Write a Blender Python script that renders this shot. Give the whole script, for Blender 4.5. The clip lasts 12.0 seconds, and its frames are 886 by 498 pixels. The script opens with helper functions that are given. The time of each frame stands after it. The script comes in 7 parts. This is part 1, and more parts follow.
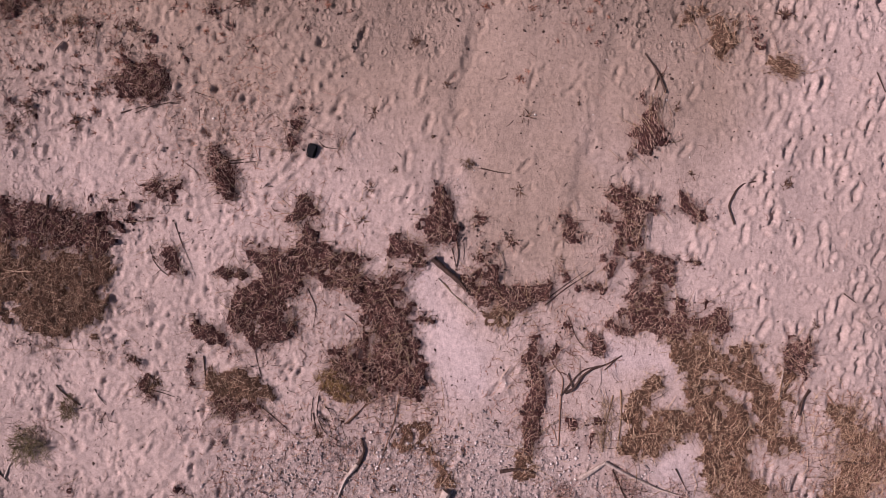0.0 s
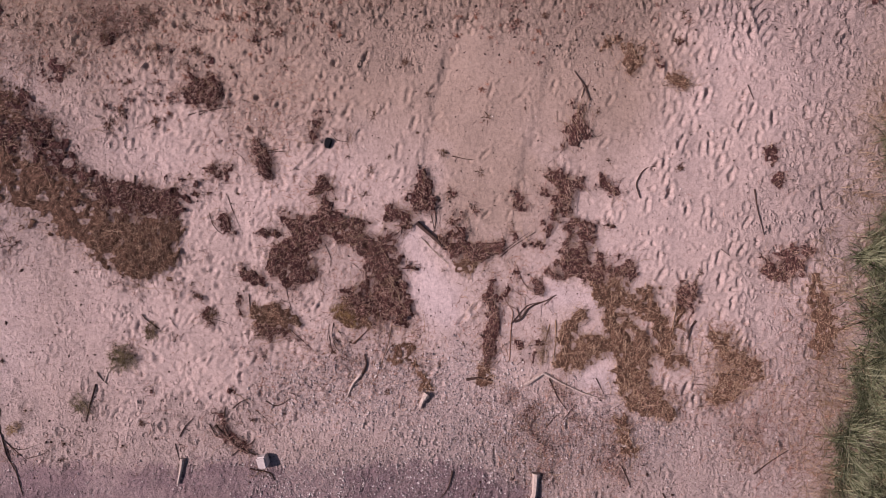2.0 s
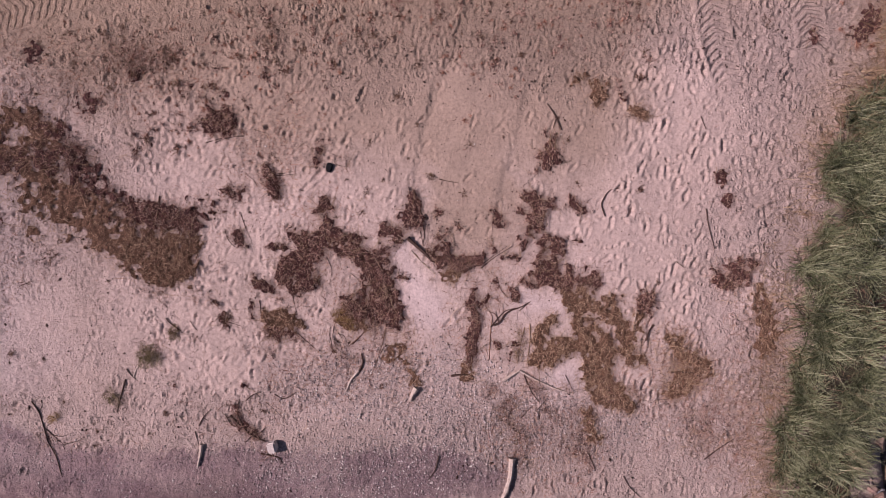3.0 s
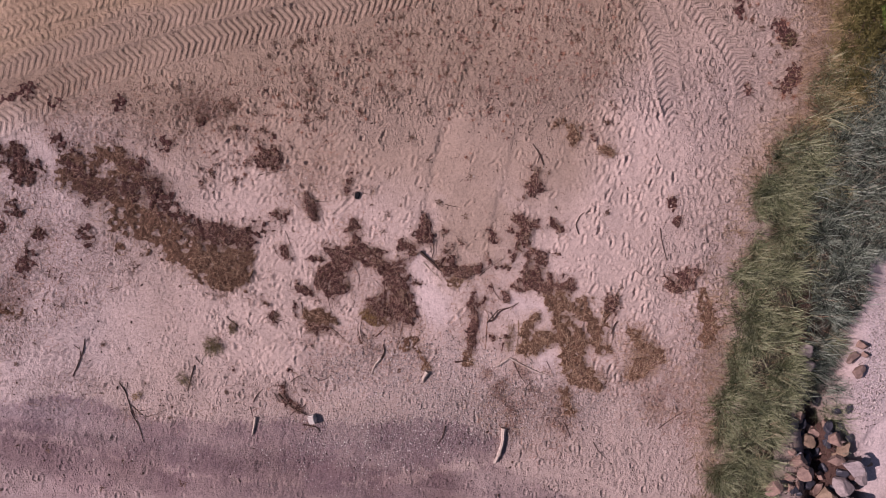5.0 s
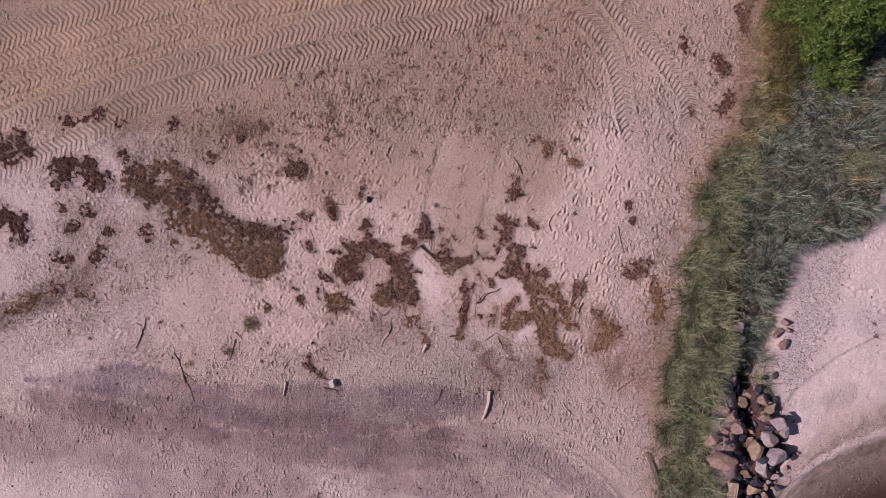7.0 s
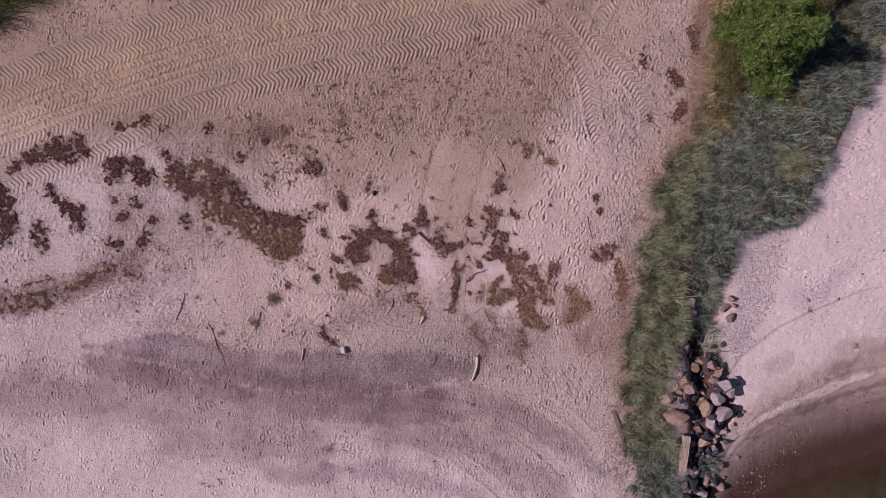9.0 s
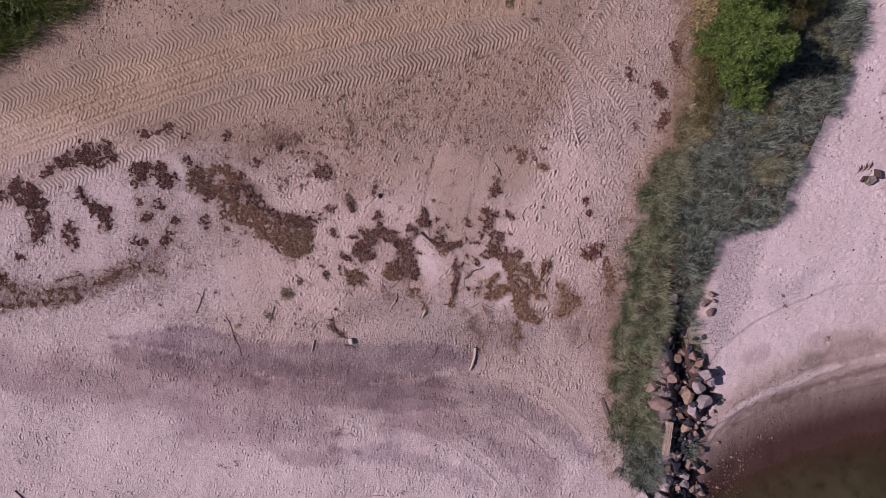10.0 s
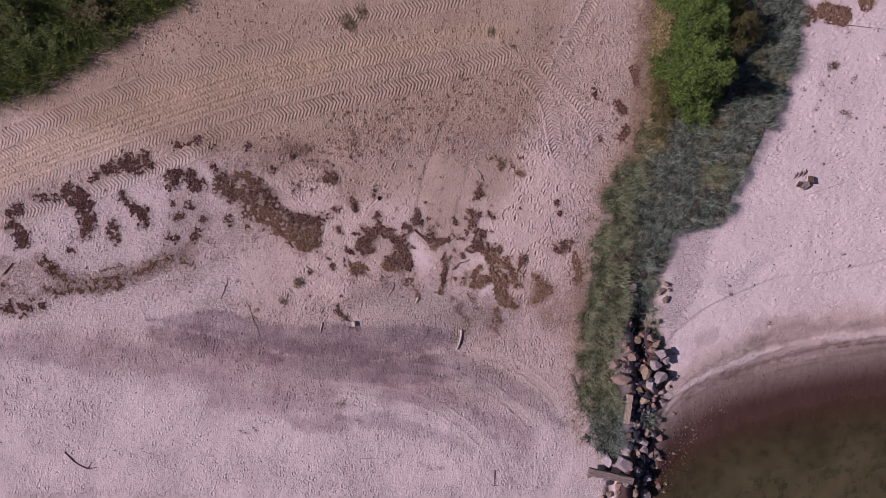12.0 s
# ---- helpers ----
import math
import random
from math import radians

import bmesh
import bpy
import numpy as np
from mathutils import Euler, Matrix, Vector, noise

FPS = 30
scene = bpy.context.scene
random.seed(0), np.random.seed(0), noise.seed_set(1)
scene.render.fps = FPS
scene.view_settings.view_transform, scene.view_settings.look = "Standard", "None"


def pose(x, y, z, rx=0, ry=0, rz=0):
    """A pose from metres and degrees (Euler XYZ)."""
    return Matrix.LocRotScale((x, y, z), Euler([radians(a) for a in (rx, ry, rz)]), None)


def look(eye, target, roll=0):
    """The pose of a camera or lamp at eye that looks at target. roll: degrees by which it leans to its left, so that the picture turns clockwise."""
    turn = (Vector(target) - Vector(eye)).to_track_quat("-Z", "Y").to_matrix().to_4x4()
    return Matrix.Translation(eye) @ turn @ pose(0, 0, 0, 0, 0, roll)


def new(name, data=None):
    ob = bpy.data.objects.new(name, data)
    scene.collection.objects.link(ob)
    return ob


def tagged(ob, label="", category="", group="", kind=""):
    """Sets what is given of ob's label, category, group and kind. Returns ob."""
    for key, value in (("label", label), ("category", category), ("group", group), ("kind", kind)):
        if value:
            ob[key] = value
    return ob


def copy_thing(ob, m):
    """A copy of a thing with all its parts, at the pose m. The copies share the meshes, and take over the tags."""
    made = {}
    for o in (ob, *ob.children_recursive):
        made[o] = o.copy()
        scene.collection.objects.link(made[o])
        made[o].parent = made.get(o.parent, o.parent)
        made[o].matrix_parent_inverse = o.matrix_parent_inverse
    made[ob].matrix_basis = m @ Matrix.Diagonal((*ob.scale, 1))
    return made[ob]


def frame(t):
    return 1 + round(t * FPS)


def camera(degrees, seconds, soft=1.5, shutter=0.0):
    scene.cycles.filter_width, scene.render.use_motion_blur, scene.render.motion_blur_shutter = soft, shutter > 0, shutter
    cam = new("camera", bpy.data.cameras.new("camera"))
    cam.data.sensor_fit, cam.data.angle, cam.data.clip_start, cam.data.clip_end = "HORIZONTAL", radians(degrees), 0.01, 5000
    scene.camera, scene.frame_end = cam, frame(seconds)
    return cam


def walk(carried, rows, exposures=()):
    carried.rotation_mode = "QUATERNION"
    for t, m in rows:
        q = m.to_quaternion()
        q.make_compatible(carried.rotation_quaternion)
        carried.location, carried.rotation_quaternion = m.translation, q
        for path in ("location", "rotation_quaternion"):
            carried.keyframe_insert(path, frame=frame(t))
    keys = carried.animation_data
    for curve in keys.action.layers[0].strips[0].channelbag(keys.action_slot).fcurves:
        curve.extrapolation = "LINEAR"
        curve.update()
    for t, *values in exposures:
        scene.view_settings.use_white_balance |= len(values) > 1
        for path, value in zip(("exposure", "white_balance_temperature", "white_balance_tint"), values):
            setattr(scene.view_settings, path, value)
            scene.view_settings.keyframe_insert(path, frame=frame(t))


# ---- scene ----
# A sandy strand seen from a rising drone: reed wrack, tyre tracks, a grassy stone groyne and a small bay.
cam = camera(72, 12.0, soft=0.3)
PATH = [
    (0, pose(-0.135, 0.174, 9.380, -0.038, -1.575, 0.000)),
    (0.5, pose(-0.255, 0.052, 10.227, -0.271, -1.778, -0.056)),
    (1, pose(-0.240, -0.152, 11.085, -0.558, -1.822, 0.007)),
    (1.5, pose(-0.067, -0.306, 11.934, -0.748, -1.679, 0.016)),
    (2, pose(0.216, -0.355, 12.750, -0.780, -1.321, 0.070)),
    (2.5, pose(0.443, -0.174, 13.593, -0.963, -1.088, 0.115)),
    (3, pose(0.491, 0.124, 14.457, -1.451, -1.230, 0.190)),
    (3.2, pose(0.474, 0.235, 14.850, -1.655, -1.301, 0.268)),
    (4.8, pose(0.167, 0.724, 17.576, -2.150, -1.476, 0.217)),
    (5, pose(0.202, 0.831, 17.969, -2.334, -1.376, 0.191)),
    (5.5, pose(0.074, 0.999, 18.930, -2.619, -1.602, 0.112)),
    (6, pose(0.040, 1.057, 19.913, -2.781, -1.578, 0.132)),
    (6.5, pose(0.145, 1.074, 20.871, -2.986, -1.324, 0.149)),
    (7, pose(0.238, 1.058, 21.834, -3.027, -1.363, 0.129)),
    (7.2, pose(0.295, 1.086, 22.200, -3.059, -1.355, 0.137)),
    (9, pose(0.451, 0.673, 25.624, -3.004, -1.189, 0.156)),
    (9.5, pose(0.361, 0.621, 26.604, -2.958, -1.196, 0.236)),
    (10, pose(0.428, 0.672, 27.641, -2.901, -1.094, 0.247)),
    (10.5, pose(0.668, 0.679, 28.716, -2.913, -0.899, 0.283)),
    (11, pose(0.852, 0.631, 29.799, -2.827, -0.797, 0.325)),
    (11.5, pose(1.007, 0.570, 30.914, -2.738, -0.643, 0.306)),
    (12, pose(1.107, 0.537, 32.030, -2.701, -0.621, 0.330)),
]
walk(cam, PATH, [(0, -0.12, 6570, 39), (2, -0.1, 6570, 39), (5.5, -0.12, 6520, 38.5), (12, -0.31, 6090, 38)])

# ---- light ----
SUN_HEIGHT, SUN_FROM = radians(37), radians(176)  # height, and the bearing that it shines from, counted from +x to +y
sun_way = Vector((math.cos(SUN_HEIGHT) * math.cos(SUN_FROM), math.cos(SUN_HEIGHT) * math.sin(SUN_FROM), math.sin(SUN_HEIGHT)))
world = bpy.data.worlds.new("sky")
scene.world = world
world.use_nodes = True
sky = world.node_tree.nodes.new("ShaderNodeTexSky")
sky.sky_type, sky.sun_disc = "NISHITA", False
sky.sun_elevation, sky.sun_rotation = SUN_HEIGHT, math.atan2(sun_way.x, sun_way.y)
world.node_tree.links.new(sky.outputs[0], world.node_tree.nodes["Background"].inputs[0])
world.node_tree.nodes["Background"].inputs[1].default_value = 0.05
sun = new("sun", bpy.data.lights.new("sun", "SUN"))
sun.data.energy, sun.data.angle, sun.data.color = 5.7, radians(0.6), (1.0, 0.94, 0.86)
sun.matrix_world = look(sun_way * 60, (0, 0, 0))

WATER_Z = -0.98


# ---- materials ----
def material(name, rough=0.9, spec=0.2):
    m = bpy.data.materials.new(name)
    m.use_nodes = True
    b = m.node_tree.nodes["Principled BSDF"]
    b.inputs["Roughness"].default_value, b.inputs["Specular IOR Level"].default_value = rough, spec
    return m, m.node_tree.nodes, m.node_tree.links, b


def noise_node(nodes, links, scale, detail=4, rough=0.6, coords="Object"):
    tex = nodes.new("ShaderNodeTexNoise")
    tex.inputs["Scale"].default_value, tex.inputs["Detail"].default_value, tex.inputs["Roughness"].default_value = scale, detail, rough
    at = nodes.new("ShaderNodeTexCoord")
    links.new(at.outputs[coords], tex.inputs["Vector"])
    return tex.outputs["Fac"]


def ramp_node(nodes, links, fac, *stops):
    r = nodes.new("ShaderNodeValToRGB")
    while len(r.color_ramp.elements) < len(stops):
        r.color_ramp.elements.new(0.5)
    for e, (at, colour) in zip(r.color_ramp.elements, stops):
        e.position, e.color = at, (*colour, 1)
    links.new(fac, r.inputs[0])
    return r.outputs[0]


def mix_node(nodes, links, fac, a, b, blend="MIX"):
    n = nodes.new("ShaderNodeMix")
    n.data_type, n.blend_type = "RGBA", blend
    for value, slot in ((fac, 0), (a, 6), (b, 7)):
        if isinstance(value, (int, float)):
            n.inputs[slot].default_value = value
        elif isinstance(value, tuple):
            n.inputs[slot].default_value = (*value, 1)
        else:
            links.new(value, n.inputs[slot])
    return n.outputs[2]


def bump_node(nodes, links, b, height, strength, distance, under=None):
    n = nodes.new("ShaderNodeBump")
    n.inputs["Distance"].default_value = distance
    if isinstance(strength, (int, float)):
        n.inputs["Strength"].default_value = strength
    else:
        links.new(strength, n.inputs["Strength"])
    links.new(height, n.inputs["Height"])
    if under:
        links.new(under, n.inputs["Normal"])
    links.new(n.outputs[0], b.inputs["Normal"])
    return n.outputs[0]


def attribute(nodes, name):
    n = nodes.new("ShaderNodeAttribute")
    n.attribute_name = name
    return n.outputs["Fac"]


def maths(nodes, links, op, a, b, clamp=False):
    n = nodes.new("ShaderNodeMath")
    n.operation, n.use_clamp = op, clamp
    for i, value in enumerate((a, b)):
        if isinstance(value, (int, float)):
            n.inputs[i].default_value = value
        else:
            links.new(value, n.inputs[i])
    return n.outputs[0]


def sand_material():
    m, n, l, b = material("sand", 0.95, 0.15)
    broad = ramp_node(n, l, noise_node(n, l, 0.35, 5), (0.3, SAND_A), (0.7, SAND_B))
    grain = noise_node(n, l, 55, 4, 0.75)
    colour = mix_node(n, l, 0.4, broad, ramp_node(n, l, grain, (0.3, (0.62, 0.62, 0.62)), (0.7, (1.18, 1.18, 1.18))), "MULTIPLY")
    blotch = noise_node(n, l, 3.2, 6, 0.65)
    colour = mix_node(n, l, 0.35, colour, ramp_node(n, l, blotch, (0.3, (0.78, 0.76, 0.74)), (0.62, (1.06, 1.05, 1.04))), "MULTIPLY")
    colour = mix_node(n, l, attribute(n, "ochre"), colour, mix_node(n, l, 1.0, colour, (0.755, 0.725, 0.655), "MULTIPLY"))
    # stones that lie too close and small to be told apart
    cells = n.new("ShaderNodeTexVoronoi")
    cells.inputs["Scale"].default_value = 46
    at = n.new("ShaderNodeTexCoord")
    l.new(at.outputs["Object"], cells.inputs["Vector"])
    stone = ramp_node(n, l, cells.outputs["Color"], (0.15, (0.15, 0.12, 0.115)), (0.6, (0.33, 0.265, 0.247)), (0.97, (0.58, 0.5, 0.46)))
    some = maths(n, l, "MULTIPLY", attribute(n, "gravel"), ramp_node(n, l, noise_node(n, l, 16, 3), (0.4, (0, 0, 0)), (0.56, (1, 1, 1))), True)
    colour = mix_node(n, l, some, colour, stone)
    speck = noise_node(n, l, 14, 5, 0.85)
    colour = mix_node(n, l, 0.8, colour, ramp_node(n, l, speck, (0.34, (0.66, 0.64, 0.63)), (0.5, (1, 1, 1)), (0.66, (1.27, 1.26, 1.25))), "MULTIPLY")
    fleck = noise_node(n, l, 120, 3, 0.8)
    colour = mix_node(n, l, 0.55, colour, ramp_node(n, l, fleck, (0.33, (0.6, 0.58, 0.57)), (0.5, (1, 1, 1)), (0.66, (1.3, 1.3, 1.3))), "MULTIPLY")
    colour = mix_node(n, l, attribute(n, "russet"), colour, mix_node(n, l, 1.0, colour, (0.65, 0.59, 0.62), "MULTIPLY"))
    colour = mix_node(n, l, attribute(n, "yellow"), colour, mix_node(n, l, 1.0, colour, (1.18, 1.14, 1.0), "MULTIPLY"))
    bleach = attribute(n, "bleach")
    colour = mix_node(n, l, bleach, colour, mix_node(n, l, 1.0, colour, (1.21, 1.29, 1.42), "MULTIPLY"))
    damp = attribute(n, "damp")
    colour = mix_node(n, l, damp, colour, mix_node(n, l, 1.0, colour, DAMP, "MULTIPLY"))
    # wetness of the bay, and shade painted into the groyne's gaps
    wet_and_shade = attribute(n, "wet_and_shade")
    colour = mix_node(n, l, wet_and_shade, colour, mix_node(n, l, 1.0, colour, (0.145, 0.095, 0.085), "MULTIPLY"))
    litter = maths(n, l, "MULTIPLY", attribute(n, "litter"), ramp_node(n, l, noise_node(n, l, 26, 5, 0.8), (0.46, (0, 0, 0)), (0.6, (1, 1, 1))), True)
    colour = mix_node(n, l, litter, colour, (0.085, 0.05, 0.035))
    # dark humus, with the shade between the blades put into its colour
    shaded_humus = ramp_node(n, l, noise_node(n, l, 9, 5, 0.7), (0.35, (0.016, 0.014, 0.01)), (0.65, (0.05, 0.046, 0.032)))
    colour = mix_node(n, l, attribute(n, "shaded_turf"), colour, shaded_humus)
    l.new(colour, b.inputs["Base Color"])
    l.new(maths(n, l, "SUBTRACT", 0.95, maths(n, l, "MULTIPLY", wet_and_shade, 0.5)), b.inputs["Roughness"])
    rough_part = maths(n, l, "SUBTRACT", 0.75, maths(n, l, "MULTIPLY", attribute(n, "calm"), 0.55), True)
    first = bump_node(n, l, b, grain, 0.4, 0.012, bump_node(n, l, b, noise_node(n, l, 30, 4, 0.75), rough_part, 0.036))
    second = bump_node(n, l, b, noise_node(n, l, 11, 6, 0.75), maths(n, l, "SUBTRACT", 1.05, maths(n, l, "MULTIPLY", attribute(n, "calm"), 0.95)), 0.06, first)
    third = bump_node(n, l, b, cells.outputs["Distance"], 0.1, 0.02, second)
    # the bars of the tyre treads
    wave = maths(n, l, "SINE", maths(n, l, "MULTIPLY", attribute(n, "lug"), 2 * math.pi), 0.0)
    bars = ramp_node(n, l, maths(n, l, "ADD", maths(n, l, "MULTIPLY", wave, 0.5), 0.5), (0.25, (0, 0, 0)), (0.7, (1, 1, 1)))
    fourth = bump_node(n, l, b, maths(n, l, "MULTIPLY", bars, attribute(n, "tread")), 0.58, 0.1, third)
    # old trodden pits, half blown in
    trodden = attribute(n, "trodden")
    for scale, tall, deep in ((4.4, 0.66, 0.12), (8.5, 0.85, 0.075)):
        shift, bent = n.new("ShaderNodeMix"), n.new("ShaderNodeMapping")
        shift.data_type, shift.blend_type = "RGBA", "LINEAR_LIGHT"
        shift.inputs[0].default_value = 0.16 / scale
        warp = n.new("ShaderNodeTexNoise")
        warp.inputs["Scale"].default_value = scale * 1.6
        l.new(at.outputs["Object"], warp.inputs["Vector"])
        l.new(at.outputs["Object"], shift.inputs[6])
        l.new(warp.outputs["Color"], shift.inputs[7])
        bent.inputs["Scale"].default_value = (1, tall, 0)
        bent.inputs["Rotation"].default_value = (0, 0, 0.2)
        l.new(shift.outputs[2], bent.inputs["Vector"])
        pit = n.new("ShaderNodeTexVoronoi")
        pit.inputs["Scale"].default_value = scale
        l.new(bent.outputs[0], pit.inputs["Vector"])
        hollow = ramp_node(n, l, pit.outputs["Distance"], (0.12, (0, 0, 0)), (0.3, (0.85, 0.85, 0.85)), (0.38, (1, 1, 1)), (0.6, (0.72, 0.72, 0.72)))
        some = ramp_node(n, l, pit.outputs["Color"], (0.42, (1, 1, 1)), (0.55, (0, 0, 0)))
        fourth = bump_node(n, l, b, hollow, maths(n, l, "MULTIPLY", some, trodden, True), deep, fourth)
    return m


def strand_material(name, dark, mid, light, rough=0.75, spec=0.25, through_light=0.0, drift=3.5, stops=(0.2, 0.55, 0.95), own=0.55):
    """Stalks and blades: each one has a tone of its own, in drifts of lighter and darker ones."""
    m, n, l, b = material(name, rough, spec)
    geo = n.new("ShaderNodeNewGeometry")
    fac = maths(n, l, "ADD", maths(n, l, "MULTIPLY", geo.outputs["Random Per Island"], own), maths(n, l, "MULTIPLY", noise_node(n, l, drift, 6, 0.8), 1.3 - own))
    colour = ramp_node(n, l, fac, (stops[0], dark), (stops[1], mid), (stops[2], light))
    l.new(colour, b.inputs["Base Color"])
    if through_light:
        b.inputs["Subsurface Weight"].default_value = 0.0
        glow = n.new("ShaderNodeBsdfTranslucent")
        l.new(colour, glow.inputs[0])
        both = n.new("ShaderNodeMixShader")
        both.inputs[0].default_value = through_light
        l.new(b.outputs[0], both.inputs[1])
        l.new(glow.outputs[0], both.inputs[2])
        l.new(both.outputs[0], n["Material Output"].inputs[0])
    return m


def mottled(name, a, c, scale, rough=0.85, bump=0.5, depth=0.02, spec=0.25, per_object=0.0, detail=6):
    m, n, l, b = material(name, rough, spec)
    colour = ramp_node(n, l, noise_node(n, l, scale, detail, 0.65), (0.3, a), (0.7, c))
    fine = noise_node(n, l, scale * 7, 4, 0.7)
    colour = mix_node(n, l, 0.5, colour, ramp_node(n, l, fine, (0.3, (0.6, 0.6, 0.6)), (0.7, (1.2, 1.2, 1.2))), "MULTIPLY")
    if per_object:
        info = n.new("ShaderNodeObjectInfo")
        k = 1 - per_object
        colour = mix_node(n, l, 1.0, colour, ramp_node(n, l, info.outputs["Random"], (0.0, (k, k, k)), (0.5, (1, 0.96, 0.92)), (1.0, (1.25, 1.22, 1.2))), "MULTIPLY")
    l.new(colour, b.inputs["Base Color"])
    first = bump_node(n, l, b, fine, bump, depth * 0.4)
    bump_node(n, l, b, noise_node(n, l, scale * 1.7, 5), bump, depth, first)
    return m


def timber_material(name, a, c):
    m, n, l, b = material(name, 0.85, 0.2)
    at, stretch = n.new("ShaderNodeTexCoord"), n.new("ShaderNodeMapping")
    stretch.inputs["Scale"].default_value = (1.2, 22, 22)
    l.new(at.outputs["Object"], stretch.inputs[0])
    grain = n.new("ShaderNodeTexNoise")
    grain.inputs["Scale"].default_value, grain.inputs["Detail"].default_value = 1.6, 6
    l.new(stretch.outputs[0], grain.inputs["Vector"])
    l.new(ramp_node(n, l, grain.outputs["Fac"], (0.35, a), (0.65, c)), b.inputs["Base Color"])
    bump_node(n, l, b, grain.outputs["Fac"], 0.8, 0.02)
    return m


def water_material():
    m, n, l, b = material("bay_water", 0.06, 0.5)
    murk = ramp_node(n, l, noise_node(n, l, 0.5, 5), (0.3, (0.045, 0.038, 0.017)), (0.7, (0.085, 0.07, 0.034)))
    weedy = ramp_node(n, l, noise_node(n, l, 1.7, 6, 0.7), (0.36, (0.42, 0.5, 0.45)), (0.5, (1, 1, 1)))
    l.new(mix_node(n, l, 0.7, murk, weedy, "MULTIPLY"), b.inputs["Base Color"])
    bump_node(n, l, b, noise_node(n, l, 5, 3), 0.1, 0.03)
    clear = n.new("ShaderNodeBsdfTransparent")
    clear.inputs[0].default_value = (0.95, 0.92, 0.87, 1)
    both = n.new("ShaderNodeMixShader")
    l.new(ramp_node(n, l, attribute(n, "depth"), (0.0, (0.0, 0.0, 0.0)), (0.13, (0.5, 0.5, 0.5)), (0.4, (0.93, 0.93, 0.93))), both.inputs[0])
    l.new(clear.outputs[0], both.inputs[1])
    l.new(b.outputs[0], both.inputs[2])
    l.new(both.outputs[0], n["Material Output"].inputs[0])
    return m


SAND_A, SAND_B, DAMP = (0.435, 0.34, 0.302), (0.51, 0.4, 0.362), (0.56, 0.51, 0.58)
SAND = sand_material()
CLOD = mottled("dark_weed_crumbs", (0.018, 0.008, 0.009), (0.06, 0.032, 0.03), 30, 0.8, 0.6, 0.01)
BED_TAN = mottled("straw_bed", (0.055, 0.028, 0.018), (0.22, 0.124, 0.082), 24, 0.95, 0.9, 0.03)
BED = mottled("wrack_bed", (0.026, 0.01, 0.0105), (0.14, 0.06, 0.053), 24, 0.95, 0.9, 0.04)
STRAW_DARK = strand_material("old_straw", (0.03, 0.0115, 0.01), (0.24, 0.106, 0.083), (0.6, 0.42, 0.33), stops=(0.42, 0.66, 0.9), own=0.65, drift=6)
STRAW_TAN = strand_material("straw", (0.06, 0.03, 0.019), (0.3, 0.166, 0.105), (0.58, 0.42, 0.285), stops=(0.4, 0.64, 0.9), own=0.65, drift=6)
STRAW_RUST = strand_material("rusty_straw", (0.075, 0.026, 0.016), (0.25, 0.1, 0.062), (0.48, 0.265, 0.185), stops=(0.3, 0.6, 0.95), own=0.6)
STRAW_PALE = strand_material("pale_straw", (0.1, 0.06, 0.036), (0.26, 0.17, 0.1), (0.46, 0.34, 0.22), stops=(0.3, 0.65, 1.0))
GRASS_GREEN = strand_material("green_grass", (0.014, 0.018, 0.007), (0.15, 0.178, 0.083), (0.45, 0.47, 0.29), 0.55, 0.35, 0.25, 3.6, stops=(0.42, 0.64, 0.93), own=0.6)
GRASS_GREY = strand_material("grey_grass", (0.008, 0.012, 0.01), (0.075, 0.104, 0.076), (0.4, 0.46, 0.365), 0.55, 0.25, 0.2, 3.6, stops=(0.46, 0.66, 0.92), own=0.6)
GRASS_GOLD = strand_material("golden_grass", (0.05, 0.038, 0.017), (0.25, 0.2, 0.085), (0.55, 0.44, 0.24), 0.6, 0.2, 0.2)
GRASS_LUSH = strand_material("lush_grass", (0.01, 0.019, 0.004), (0.036, 0.06, 0.012), (0.17, 0.2, 0.045), 0.6, 0.15, 0.2)
LEAF = strand_material("shrub_leaf", (0.012, 0.026, 0.006), (0.06, 0.105, 0.022), (0.2, 0.27, 0.07), 0.55, 0.2, 0.25, 1.4)
LEAF_OLIVE = strand_material("olive_leaf", (0.022, 0.022, 0.009), (0.078, 0.072, 0.026), (0.19, 0.165, 0.065), 0.6, 0.15, 0.25)
WEED_OLIVE = strand_material("olive_weed_leaf", (0.03, 0.024, 0.012), (0.095, 0.072, 0.038), (0.2, 0.16, 0.085), 0.7, 0.15, 0.1)
WEED = strand_material("weed_leaf", (0.026, 0.013, 0.01), (0.085, 0.046, 0.029), (0.19, 0.12, 0.07), 0.7, 0.15, 0.1)
WEED_RUST = strand_material("rusty_leaf", (0.05, 0.028, 0.012), (0.17, 0.1, 0.036), (0.36, 0.24, 0.1), 0.7, 0.15, 0.1)
WEED_BROWN = strand_material("withered_leaf", (0.04, 0.018, 0.014), (0.1, 0.049, 0.034), (0.16, 0.1, 0.06))
SEAWEED = strand_material("black_seaweed", (0.012, 0.01, 0.01), (0.03, 0.022, 0.022), (0.07, 0.05, 0.045), 0.5, 0.4)
BARK = mottled("dark_bark", (0.035, 0.02, 0.017), (0.105, 0.064, 0.05), 22, 0.9, 0.8, 0.02)
DRIFTWOOD = mottled("bleached_driftwood", (0.3, 0.23, 0.19), (0.55, 0.46, 0.4), 14, 0.85, 0.6, 0.01)
TIMBER = timber_material("weathered_timber", (0.1, 0.075, 0.065), (0.24, 0.19, 0.17))
TIMBER_PALE = timber_material("pale_timber", (0.22, 0.16, 0.12), (0.46, 0.36, 0.29))
